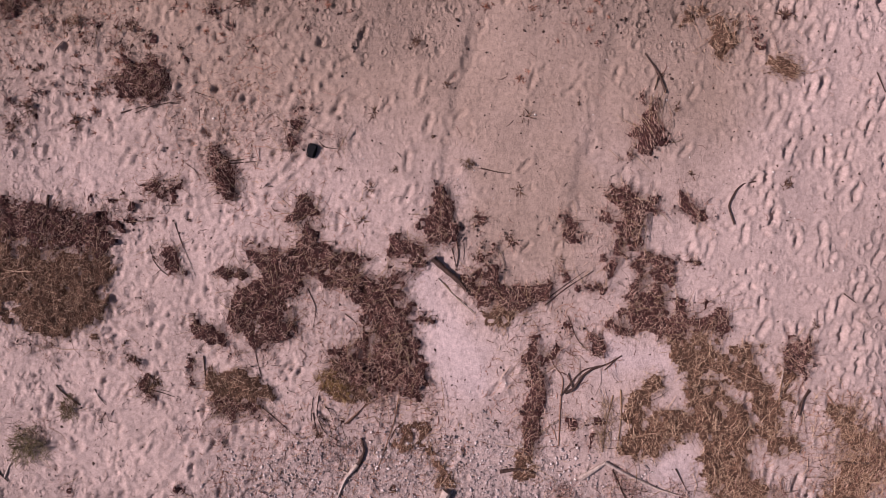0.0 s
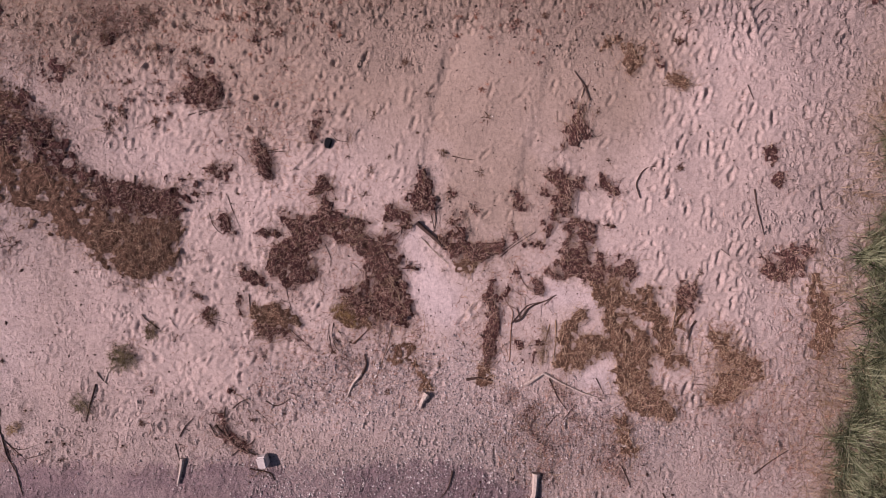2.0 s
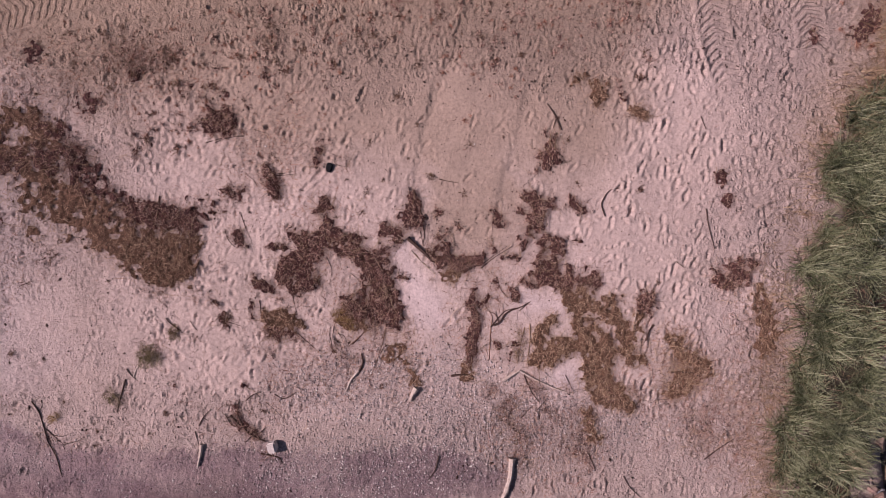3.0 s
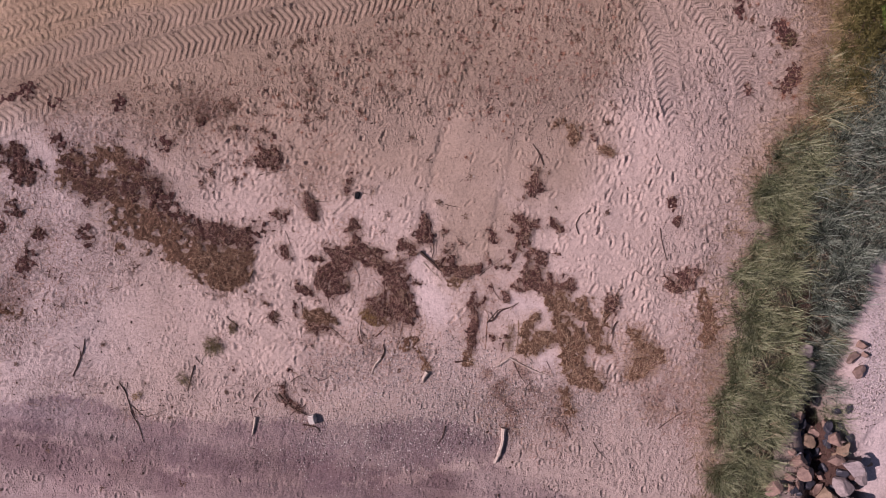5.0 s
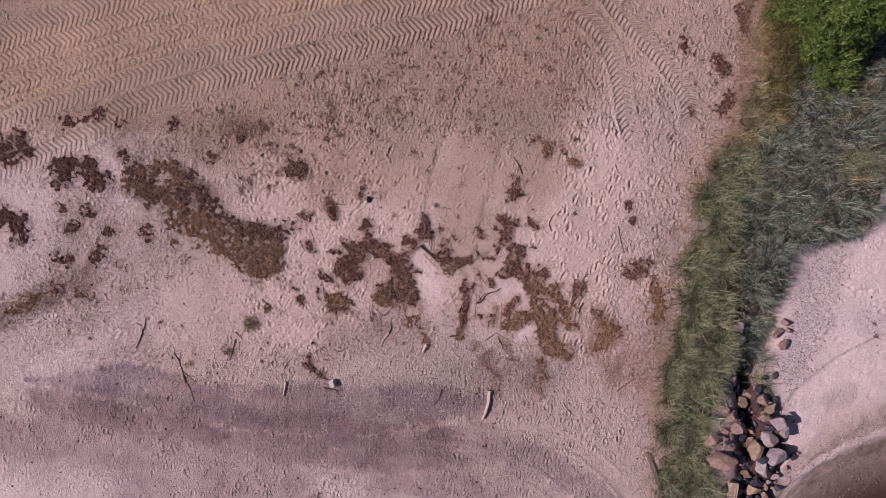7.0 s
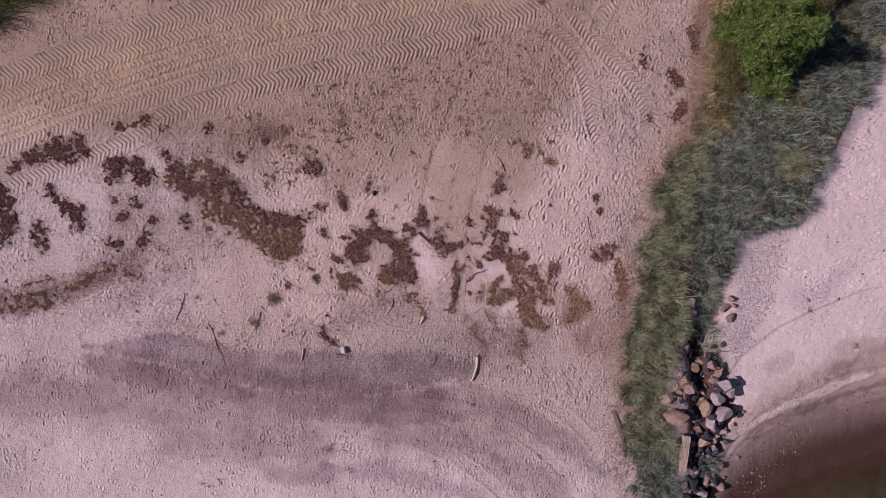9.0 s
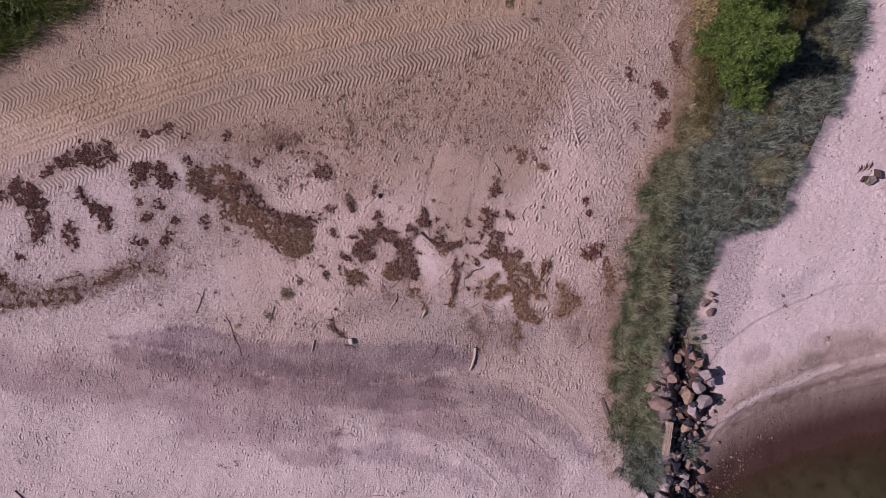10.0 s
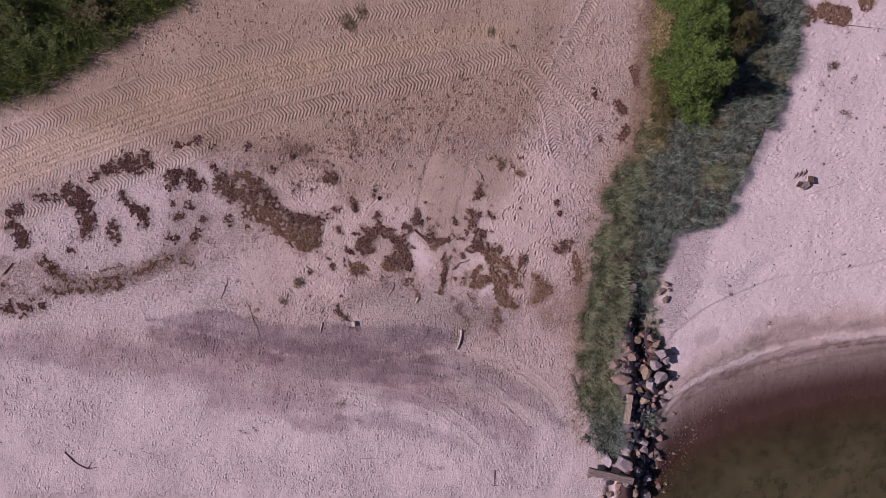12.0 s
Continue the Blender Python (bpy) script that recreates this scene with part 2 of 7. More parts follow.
ROCK_GREY = mottled("grey_granite", (0.185, 0.157, 0.163), (0.37, 0.32, 0.325), 7, 0.8, 0.6, 0.03, per_object=0.2)
ROCK_RED = mottled("red_granite", (0.17, 0.112, 0.095), (0.345, 0.245, 0.207), 7, 0.8, 0.6, 0.03, per_object=0.2)
ROCK_TAN = mottled("ochre_stone", (0.19, 0.136, 0.098), (0.35, 0.258, 0.187), 7, 0.8, 0.6, 0.03, per_object=0.2)
# wet stone; its blue-black also stands for shade among the rubble
ROCK_DARK = mottled("wet_and_shaded_stone", (0.025, 0.025, 0.035), (0.06, 0.06, 0.075), 7, 0.35, 0.4, 0.02)
SHELL = mottled("shell", (0.6, 0.55, 0.5), (0.8, 0.77, 0.72), 30, 0.6, 0.3, 0.004)
PEBBLE = strand_material("pebbles", (0.1, 0.082, 0.082), (0.27, 0.222, 0.212), (0.6, 0.53, 0.5), 0.8)
RUBBER = mottled("black_rubber", (0.004, 0.004, 0.006), (0.008, 0.008, 0.011), 20, 0.9, 0.4, 0.006)
CONCRETE = mottled("pale_concrete", (0.42, 0.37, 0.34), (0.6, 0.55, 0.52), 12, 0.9, 0.5, 0.008)
WET_PEBBLE = strand_material("wet_pebbles", (0.05, 0.034, 0.028), (0.12, 0.082, 0.064), (0.26, 0.19, 0.15), 0.5)
WATER = water_material()


# ---- making meshes ----
def mesh_of(name, verts, faces, smooth=False):
    """A mesh from arrays: verts n x 3, faces m x 3 or m x 4."""
    verts, faces = np.asarray(verts, np.float32), np.asarray(faces, np.int32)
    me = bpy.data.meshes.new(name)
    me.vertices.add(len(verts))
    me.vertices.foreach_set("co", verts.ravel())
    me.loops.add(faces.size)
    me.loops.foreach_set("vertex_index", faces.ravel())
    me.polygons.add(len(faces))
    me.polygons.foreach_set("loop_start", np.arange(0, faces.size, faces.shape[1], dtype=np.int32))
    me.update(calc_edges=True)
    if smooth:
        me.polygons.foreach_set("use_smooth", np.ones(len(faces), bool))
    me.validate()
    return me


def thing(name, data, mat, label, category, group="", kind=""):
    ob = new(name, data)
    if data and mat:
        data.materials.append(mat)
    return tagged(ob, label, category, group, kind)


def part(name, data, mat, parent, label=""):
    ob = new(name, data)
    if mat:
        data.materials.append(mat)
    ob.parent = parent
    return tagged(ob, label)


def lattice(x, y, size, seed):
    """Smooth noise from -1 to 1 with bumps of that size in metres, for arrays."""
    table = np.random.RandomState(seed).rand(256, 256) * 2 - 1
    u, v = x / size + 1000.37, y / size + 1000.73
    i, j = np.floor(u).astype(int), np.floor(v).astype(int)
    a, b = u - i, v - j
    a, b = a * a * (3 - 2 * a), b * b * (3 - 2 * b)
    i0, i1, j0, j1 = i % 256, (i + 1) % 256, j % 256, (j + 1) % 256
    return (table[i0, j0] * (1 - a) + table[i1, j0] * a) * (1 - b) + (table[i0, j1] * (1 - a) + table[i1, j1] * a) * b


def cloud(x, y, size, seed):
    return (lattice(x, y, size, seed) + 0.5 * lattice(x, y, size / 2.1, seed + 1) + 0.25 * lattice(x, y, size / 4.3, seed + 2)) / 1.4


def smooth01(v, low, high):
    v = np.clip((v - low) / (high - low), 0, 1)
    return v * v * (3 - 2 * v)


def chain_field(x, y, chains):
    """How deep a place lies inside strokes with round ends: chains of (x, y, radius)."""
    best = np.full(np.shape(x), -9.0)
    for chain in chains:
        pairs = list(zip(chain, chain[1:])) or [(chain[0], chain[0])]
        for (ax, ay, ar), (bx, by, br) in pairs:
            dx, dy = bx - ax, by - ay
            t = np.clip(((x - ax) * dx + (y - ay) * dy) / (dx * dx + dy * dy + 1e-9), 0, 1)
            best = np.maximum(best, ar + (br - ar) * t - np.hypot(x - ax - dx * t, y - ay - dy * t))
    return best


# ---- the ground ----
def crest(x):
    """The line of the last high wave in the bay."""
    return np.interp(x, (11, 13.2, 14, 15, 17, 20, 23, 25.1, 40), (-13.5, -9.9, -8.7, -7.8, -6.75, -5.85, -5.25, -4.95, -4.0))


def base_height(x, y):
    """The bare shape of the beach: the higher strand, the bank of the groyne, and the lower bay with its water's edge."""
    left = -0.025 * np.clip(-y - 6, 0, 60) - 0.04 * np.clip(-y - 14, 0, 40)
    u = np.clip(y - crest(x) + 4.1, -8, 60)
    right = WATER_Z + 0.11 * np.minimum(u, 5) + 0.02 * np.clip(u - 5, 0, 20)
    drop = np.interp(y, (-14, -10.5, -7, -4.5, -1.8, -0.2, 0.4, 1.5, 5.7, 9.2, 20), (12.0, 12.3, 12.2, 11.9, 12.9, 13.5, 15.8, 16.6, 18.7, 19.8, 20.3))
    b = np.clip((x - drop + 0.8) / 1.5, 0, 1)
    b = b * b * (3 - 2 * b)
    bank = 0.28 * np.exp(-(((x - drop + 1.7) / 1.1) ** 2)) * np.clip((3 - y) / 4, 0, 1) * np.clip((y + 13) / 2, 0, 1)
    trench = 0.4 * np.exp(-(((x - drop) / 0.45) ** 2)) * np.clip((-y - 1.0) / 2.5, 0, 1)
    return left * (1 - b) + right * b + bank - trench


def spaced(*stops):
    """Coordinates along an axis: pairs of (where it begins, step), closed by the last begin."""
    out = []
    for (a, step), (b, _) in zip(stops, stops[1:]):
        out.append(np.arange(a, b - step * 0.3, step))
    return np.concatenate(out + [[stops[-1][0]]])


GX = spaced((-2500, 1500), (-1000, 700), (-300, 170), (-120, 60), (-55, 15), (-27, 1.0), (-23, 0.065), (-21.5, 0.064), (-7, 0.035), (7.2, 0.048), (11.5, 0.075), (26.5, 1.0), (31, 15), (61, 60), (121, 180), (301, 700), (1000, 1500), (2500, 0))
GY = spaced((-2500, 1500), (-1000, 700), (-300, 170), (-120, 60), (-55, 15), (-20, 1.0), (-15, 0.075), (-4.3, 0.035), (4.3, 0.048), (12.8, 1.0), (18, 15), (48, 60), (121, 180), (301, 700), (1000, 1500), (2500, 0))
X, Y = np.meshgrid(GX, GY)
NEAR = ((X > -27) & (X < 29) & (Y > -18) & (Y < 16)).astype(float)
Z = base_height(X, Y)
# gentle swells, and the churned small hummocks
Z += NEAR * (0.04 * cloud(X, Y, 3.0, 3) + 0.022 * cloud(X, Y, 0.8, 7) + 0.012 * cloud(X, Y, 0.19, 9) * (0.2 + 0.8 * smooth01(np.abs(X - 0.5) + 0.6 * np.abs(Y), 4, 7)))
rng = np.random.RandomState(11)
REST = [  # sand that the wind has smoothed
    [(-0.17, -0.26, 0.12), (-0.04, -0.87, 0.16), (0.26, -1.39, 0.37), (0.52, -1.83, 0.43)],
    [(2.72, -1.58, 0.26), (3.60, -1.58, 0.17)],
    [(3.69, -3.25, 0.39)],
    [(23.12, -0.54, 2.70), (20.13, -1.77, 1.80), (25.04, -2.05, 1.80)],
]
BLOWN = (1 - smooth01(X, 12, 13)) * smooth01(chain_field(X, Y, REST) + 0.3 * cloud(X, Y, 0.6, 12), -0.2, 0.3)
FLATS = [[(-8.35, -1.95, 1.05), (-7.33, -2.65, 0.88)], [(-13.62, -9.74, 1.79), (-10.04, -10.35, 1.79), (-5.85, -10.96, 1.49)], [(-17.36, -5.80, 0.71)]]
CALM = np.maximum(BLOWN, 0.75 * smooth01(chain_field(X, Y, FLATS) + 0.8 * cloud(X, Y, 1.2, 18), -0.5, 0.4))
CALM = np.maximum(CALM, 0.8 * smooth01(cloud(X, Y, 1.9, 19), 0.0, 0.5) * smooth01(-Y, 4.5, 6.0))
CALM = np.maximum(CALM, 0.6 * smooth01(cloud(X, Y, 1.3, 22), 0.1, 0.5) * smooth01(-X, 6, 8))


WARP_X = 0.007 * lattice(X, Y, 0.09, 13) + 0.018 * lattice(X, Y, 0.25, 15)
WARP_Y = 0.007 * lattice(X, Y, 0.09, 14) + 0.018 * lattice(X, Y, 0.25, 16)


def window(x, y, r):
    i0, i1 = np.searchsorted(GX, (x - r, x + r))
    j0, j1 = np.searchsorted(GY, (y - r, y + r))
    return slice(j0, j1), slice(i0, i1)


def dent(x, y, along, length, width, depth, waist=0.0):
    """A print: a pit with a soft rim, narrower at the middle by waist."""
    w = window(x, y, length * 0.95)
    dx, dy = X[w] - x + WARP_X[w], Y[w] - y + WARP_Y[w]
    c, s = math.cos(along), math.sin(along)
    u, v = dx * c + dy * s, dy * c - dx * s
    wide = width * (1 - waist * np.exp(-((u / (length * 0.16) + 0.3) ** 2)))
    r = np.sqrt((u / (length / 2)) ** 2 + (v / (wide / 2)) ** 2)
    tilt = 1 + 0.5 * u / length
    Z[w] += (-depth * 0.58 * tilt * (1 - smooth01(r, 0.7, 1.06)) + 0.5 * depth * np.exp(-(((r - 1.3) / 0.26) ** 2))) * (1 - 0.85 * CALM[w])


def prints(x0, x1, y0, y1, count, bearing, spread, length=0.3, depth=0.045):
    for _ in range(count):
        x, y = rng.uniform(x0, x1), rng.uniform(y0, y1)
        size = length * rng.uniform(0.8, 1.1)
        dent(x, y, radians(rng.normal(bearing, spread)), size, size * rng.uniform(0.34, 0.44), depth * rng.uniform(0.5, 1.15), 0.3)


def pits(x0, x1, y0, y1, count, size=0.1, depth=0.04):
    for _ in range(count):
        s = size * rng.uniform(0.6, 1.5)
        dent(rng.uniform(x0, x1), rng.uniform(y0, y1), rng.uniform(0, 6.3), s * rng.uniform(1, 1.7), s, depth * rng.uniform(0.4, 1.3))


TREAD, LUG = np.zeros(X.shape), np.zeros(X.shape)


def track(points, width, upright=False, pitch=0.19, depth=0.045, bars=1.0):
    """The chevron print of a tractor tyre along a smooth line through points, which run on in x (or in y, upright)."""
    p = np.array(points)
    a, b = (1, 0) if upright else (0, 1)
    p = p[np.argsort(p[:, a])]
    q = np.linspace(p[0, a], p[-1, a], 600)
    # a smooth curve through the points, by a polynomial of low degree
    fit = np.polynomial.Polynomial.fit(p[:, a], p[:, b], min(3, len(p) - 1))
    line, slope = fit(q), fit.deriv()(q)
    arc = np.concatenate([[0], np.cumsum(np.hypot(np.diff(q), np.diff(line)))])
    main, side = (Y, X) if upright else (X, Y)
    on = (main > q[0]) & (main < q[-1]) & (NEAR > 0)
    m, s = main[on], side[on]
    tilt = 1 / np.sqrt(1 + np.interp(m, q, slope) ** 2)
    d = (s - np.interp(m, q, line)) * tilt
    run = np.interp(m, q, arc) + d * np.sqrt(1 - tilt**2) * np.sign(np.interp(m, q, slope))
    inside = 1 - smooth01(np.abs(d), width * 0.45, width * 0.56)
    phase = run / pitch + np.abs(d) / pitch * 0.6
    lug = smooth01(np.sin(2 * np.pi * phase) + 0.25 * lattice(m, s, 0.12, 33), -0.45, 0.3)
    worn = 0.82 + 0.25 * lattice(m, s, 0.9, 31)
    ends = smooth01(m, q[0], q[0] + 0.5) * (1 - smooth01(m, q[-1] - 0.5, q[-1]))
    Z[on] = Z[on] * (1 - 0.6 * inside * ends) + base_height(X[on], Y[on]) * 0.6 * inside * ends
    strong = inside * ends * worn * bars * min(1.0, depth / 0.045) * np.clip(0.75 + 0.5 * lattice(m, s, 0.5, 32), 0.1, 1)
    LUG[on] = np.where(strong > 0.9 * TREAD[on], phase + 0.05 * lattice(m, s, 0.14, 34), LUG[on])
    TREAD[on] = np.where(strong > 0.9 * TREAD[on], strong, TREAD[on] * (1 - inside * ends))
    Z[on] += ends * (depth * worn * inside * (0.55 * bars * lug - 0.5) + 0.032 * np.exp(-(((np.abs(d) - width * 0.6) / 0.06) ** 2)))


# prints of shoes, paws and birds, thickest on the right of the strand and along the wrack
prints(4.7, 9.4, -4.0, 4.5, 150, 80, 12, 0.34, 0.046)
prints(4.9, 9.4, 4.0, 7.0, 60, 80, 14, 0.33, 0.036)
prints(6.4, 9.0, -3.0, 6.0, 90, 82, 10, 0.33, 0.042)
prints(-3.0, 4.8, -0.5, 4.2, 50, 60, 22, 0.3, 0.033)
prints(-3.5, 8.0, 3.5, 8.0, 180, 62, 30, 0.28, 0.03)
prints(-22, -7, -4, 5, 260, 80, 50, 0.25, 0.062)
prints(-7, 0, -4, 4, 70, 70, 50, 0.26, 0.030)
prints(-22, 10, -14.5, -5, 420, 75, 60, 0.25, 0.026)
prints(13.5, 26, -3, 12, 300, 100, 40, 0.28, 0.062)
prints(3, 8.8, -12, -3.5, 230, 84, 22, 0.28, 0.044)
pits(-7.0, 4.5, -4.2, 4.2, 700, 0.065, 0.022)
pits(-7.0, 0.5, -4.2, 1.0, 800, 0.085, 0.03)
pits(-7.0, -1.5, -4.2, 3.0, 200, 0.13, 0.022)
prints(-7, -2, -4.2, 1.0, 70, 75, 45, 0.27, 0.036)
pits(-7.0, -1, 1.5, 4.4, 420, 0.095, 0.03)
prints(8.6, 11.3, 1.5, 12, 180, 80, 30, 0.28, 0.042)
pits(8.6, 11.4, 0, 12.5, 600, 0.1, 0.036)
pits(-22, -7, -6, 7, 2000, 0.13, 0.034)
pits(-22, -7, -6, 7, 2200, 0.09, 0.032)
pits(-4, 9, 4, 8.5, 2200, 0.09, 0.026)
pits(-22, 3, 4, 11, 2400, 0.09, 0.04)
pits(-22, 10, -14.5, -4.5, 2200, 0.11, 0.026)
pits(-22, 10, -14.5, -4.5, 3000, 0.08, 0.028)
pits(4.5, 9.2, -5, 7, 900, 0.08, 0.034)
pits(12.5, 26, -6, 12, 1300, 0.1, 0.045)
pits(14.5, 26, 0, 12, 800, 0.085, 0.04)
# the clear prints beside the driftwood hook and on the blown sand
for x, y, along, length in ((5.16, 0.95, 72, 0.3), (5.23, 0.62, 60, 0.3), (0.92, -2.00, 42, 0.33), (1.18, -1.76, 48, 0.3), (-1.47, 2.38, 62, 0.34), (-0.42, 1.52, 76, 0.34), (-0.11, 2.09, 70, 0.36), (-0.43, 1.00, 64, 0.34), (-1.47, 0.61, 78, 0.36), (-0.74, 2.39, 55, 0.3), (-1.13, 3.38, 60, 0.36), (-1.38, 3.03, 30, 0.32), (-0.17, 3.30, 55, 0.3), (-0.22, 2.65, 80, 0.36), (4.80, 0.40, 78, 0.34), (5.57, 2.16, 75, 0.3), (3.87, 1.71, 45, 0.32), (4.00, 2.59, 55, 0.3), (-2.42, 1.21, 42, 0.4), (-2.16, 1.47, 50, 0.4)):
    dent(x, y, radians(along), length, length * 0.4, 0.036, 0.3)
# old wheel marks, blown in to low steps
for (ax, ay), (bx, by), deep in (((0.52, 3.48), (-0.02, 1.05), 0.036), ((2.72, 3.30), (2.08, 0.86), 0.028), ((1.60, 6.12), (0.49, 3.19), 0.03)):
    along = np.clip(((X - ax) * (bx - ax) + (Y - ay) * (by - ay)) / ((bx - ax) ** 2 + (by - ay) ** 2), -0.3, 1.3)
    off = (X - ax - (bx - ax) * along) + 0.04 * lattice(X, Y, 0.5, 23)
    Z -= deep * smooth01(off, -0.1, 0.1) * np.exp(-np.clip(off, 0, 9) / 0.35) * smooth01(along, -0.3, 0.05) * (1 - smooth01(along, 0.9, 1.3)) * NEAR
# tractor tracks
track([(-22.67, 4.09), (-18.67, 5.62), (-16.18, 6.55), (-13.68, 7.44), (-11.19, 8.27), (-8.69, 9.14), (-6.19, 9.85)], 0.86, depth=0.045)
track([(-22.71, 3.05), (-18.70, 4.70), (-16.20, 5.71), (-13.70, 6.62), (-11.20, 7.46), (-8.70, 8.30), (-6.20, 9.01), (-3.70, 9.63), (-1.19, 10.10)], 0.70, depth=0.034)
track([(-22.74, 2.23), (-18.73, 3.80), (-16.23, 4.77), (-13.72, 5.68), (-11.22, 6.54), (-8.71, 7.36), (-6.21, 8.05), (-3.70, 8.64), (-1.19, 9.11), (1.32, 9.63)], 0.74, depth=0.038)
track([(-22.77, 1.55), (-18.76, 2.96), (-16.25, 3.82), (-13.74, 4.74), (-11.23, 5.60), (-8.73, 6.42), (-6.22, 7.13), (-3.71, 7.73), (-1.19, 8.27), (1.32, 8.77), (3.85, 9.26)], 0.74, depth=0.038)
track([(-11.26, 4.45), (-8.74, 5.37), (-6.23, 6.09), (-3.71, 6.78), (-1.19, 7.33), (1.33, 7.97), (2.59, 8.36), (3.85, 8.82), (5.11, 9.38)], 0.76, depth=0.050)
track([(-22.82, 0.22), (-18.81, 1.30), (-17.56, 1.63), (-16.30, 2.02), (-15.04, 2.48), (-13.78, 2.99), (-12.52, 3.55), (-11.26, 4.10), (-10.25, 4.56)], 0.62, depth=0.045)
track([(-22.72, 2.70), (-18.72, 4.25), (-15.71, 5.39), (-12.71, 6.48), (-9.71, 7.50), (-6.71, 8.37)], 0.50, depth=0.030)
track([(-22.75, 1.96), (-18.74, 3.38), (-15.74, 4.42), (-12.73, 5.54), (-9.72, 6.56), (-6.72, 7.43), (-3.71, 8.15)], 0.50, depth=0.030)
track([(-5.13, 10.84), (-1.06, 11.30), (1.86, 11.85), (3.60, 12.35)], 0.7, depth=0.04)
track([(4.51, 8.88), (5.64, 8.25), (6.59, 7.13), (7.00, 5.93), (7.37, 4.72), (7.72, 3.51)], 0.62, True, depth=0.05)
track([(6.42, 9.21), (7.17, 7.91), (8.75, 6.81), (9.17, 5.61), (9.61, 4.30)], 0.6, True, depth=0.05)
track([(9.16, 12.26), (8.60, 10.82), (7.74, 9.37), (7.32, 8.21)], 0.55, True, depth=0.05)
track([(-1.20, -7.24), (1.94, -7.64), (4.57, -8.84), (6.30, -10.45)], 0.5, depth=0.03, bars=0.0)
track([(1.41, -6.19), (4.02, -6.66), (6.40, -7.91), (7.74, -9.38)], 0.5, depth=0.03, bars=0.0)
track([(-4.84, -8.29), (-1.20, -8.69), (1.95, -9.90), (3.80, -11.51)], 0.5, depth=0.03, bars=0.0)
# the middle of the run is churned by many wheels
RUN = [[(-22.42, 2.57, 1.01), (-18.01, 4.35, 1.07), (-12.74, 6.42, 1.13), (-9.23, 7.61, 1.07), (-3.97, 8.89, 0.89), (1.87, 9.95, 0.71), (4.79, 10.50, 0.47)]]
churn = smooth01(chain_field(X, Y, RUN) - 0.4 + 0.5 * cloud(X, Y, 1.4, 38), -0.2, 0.4)
Z += churn * NEAR * (0.016 * cloud(X, Y, 0.2, 36) + 0.014 * lattice(X, Y, 0.11, 37))
# the low steps that the waves left in the bay
SHORE = Y - crest(X) + 3.1
BAY = smooth01(X, 12.3, 13.6) * NEAR
for at, high in ((2.95, 0.05), (2.3, 0.03), (6.6, 0.05)):
    Z += BAY * high * smooth01(SHORE + 0.35 * lattice(X, Y, 2.5, 41), at, at + 0.16)

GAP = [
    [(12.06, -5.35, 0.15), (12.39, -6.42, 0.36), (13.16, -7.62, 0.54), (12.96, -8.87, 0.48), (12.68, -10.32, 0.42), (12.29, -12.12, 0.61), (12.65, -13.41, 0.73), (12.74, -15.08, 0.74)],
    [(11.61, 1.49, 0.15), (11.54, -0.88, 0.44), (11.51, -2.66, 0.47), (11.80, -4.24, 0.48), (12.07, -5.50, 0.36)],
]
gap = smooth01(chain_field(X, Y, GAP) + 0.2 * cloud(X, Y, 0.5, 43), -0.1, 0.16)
Z -= 0.22 * gap * NEAR
# the rubble core of the groyne
CORE = [[(12.35, -5.6, 0.2), (12.75, -6.8, 0.55), (12.7, -8.2, 0.6), (12.4, -9.8, 0.5), (12.3, -11.5, 0.5), (11.9, -13.0, 0.8), (11.8, -14.6, 0.9)]]
core = smooth01(chain_field(X, Y, CORE) + 0.15 * cloud(X, Y, 0.5, 48), -0.3, 0.35) * NEAR
Z += 0.5 * core
BERM = [[(13.67, -9.13, 0.09), (14.60, -8.52, 0.12), (16.33, -7.53, 0.18), (18.65, -6.62, 0.18), (20.08, -6.15, 0.09)], [(21.60, -5.77, 0.12), (22.84, -5.61, 0.21), (25.94, -5.39, 0.21)]]
berm = smooth01(chain_field(X, Y, BERM) + 0.12 * cloud(X, Y, 0.5, 44), -0.03, 0.08) * NEAR
UNDER = [[(14.21, -9.41, 0.09), (15.24, -8.60, 0.12), (16.62, -7.95, 0.15), (18.91, -7.07, 0.18), (20.44, -6.63, 0.15), (22.43, -6.15, 0.15), (26.00, -5.90, 0.15)]]
under = smooth01(chain_field(X, Y, UNDER) + 0.2 * cloud(X, Y, 0.4, 45), -0.08, 0.12) * NEAR
Z += 0.05 * berm

ground_mesh = mesh_of("ground", np.stack([X, Y, Z], -1).reshape(-1, 3), (lambda i: np.stack([i[:-1, :-1], i[:-1, 1:], i[1:, 1:], i[1:, :-1]], -1).reshape(-1, 4))(np.arange(X.size).reshape(X.shape)), True)


def ground_at(x, y):
    x, y = np.asarray(x, float), np.asarray(y, float)
    i, j = np.clip(np.searchsorted(GX, x) - 1, 0, len(GX) - 2), np.clip(np.searchsorted(GY, y) - 1, 0, len(GY) - 2)
    a, b = (x - GX[i]) / (GX[i + 1] - GX[i]), (y - GY[j]) / (GY[j + 1] - GY[j])
    return (Z[j, i] * (1 - a) + Z[j, i + 1] * a) * (1 - b) + (Z[j + 1, i] * (1 - a) + Z[j + 1, i + 1] * a) * b


def lay(name, values):
    ground_mesh.attributes.new(name, "FLOAT", "POINT").data.foreach_set("value", np.clip(values, 0, 1).astype(np.float32).ravel())


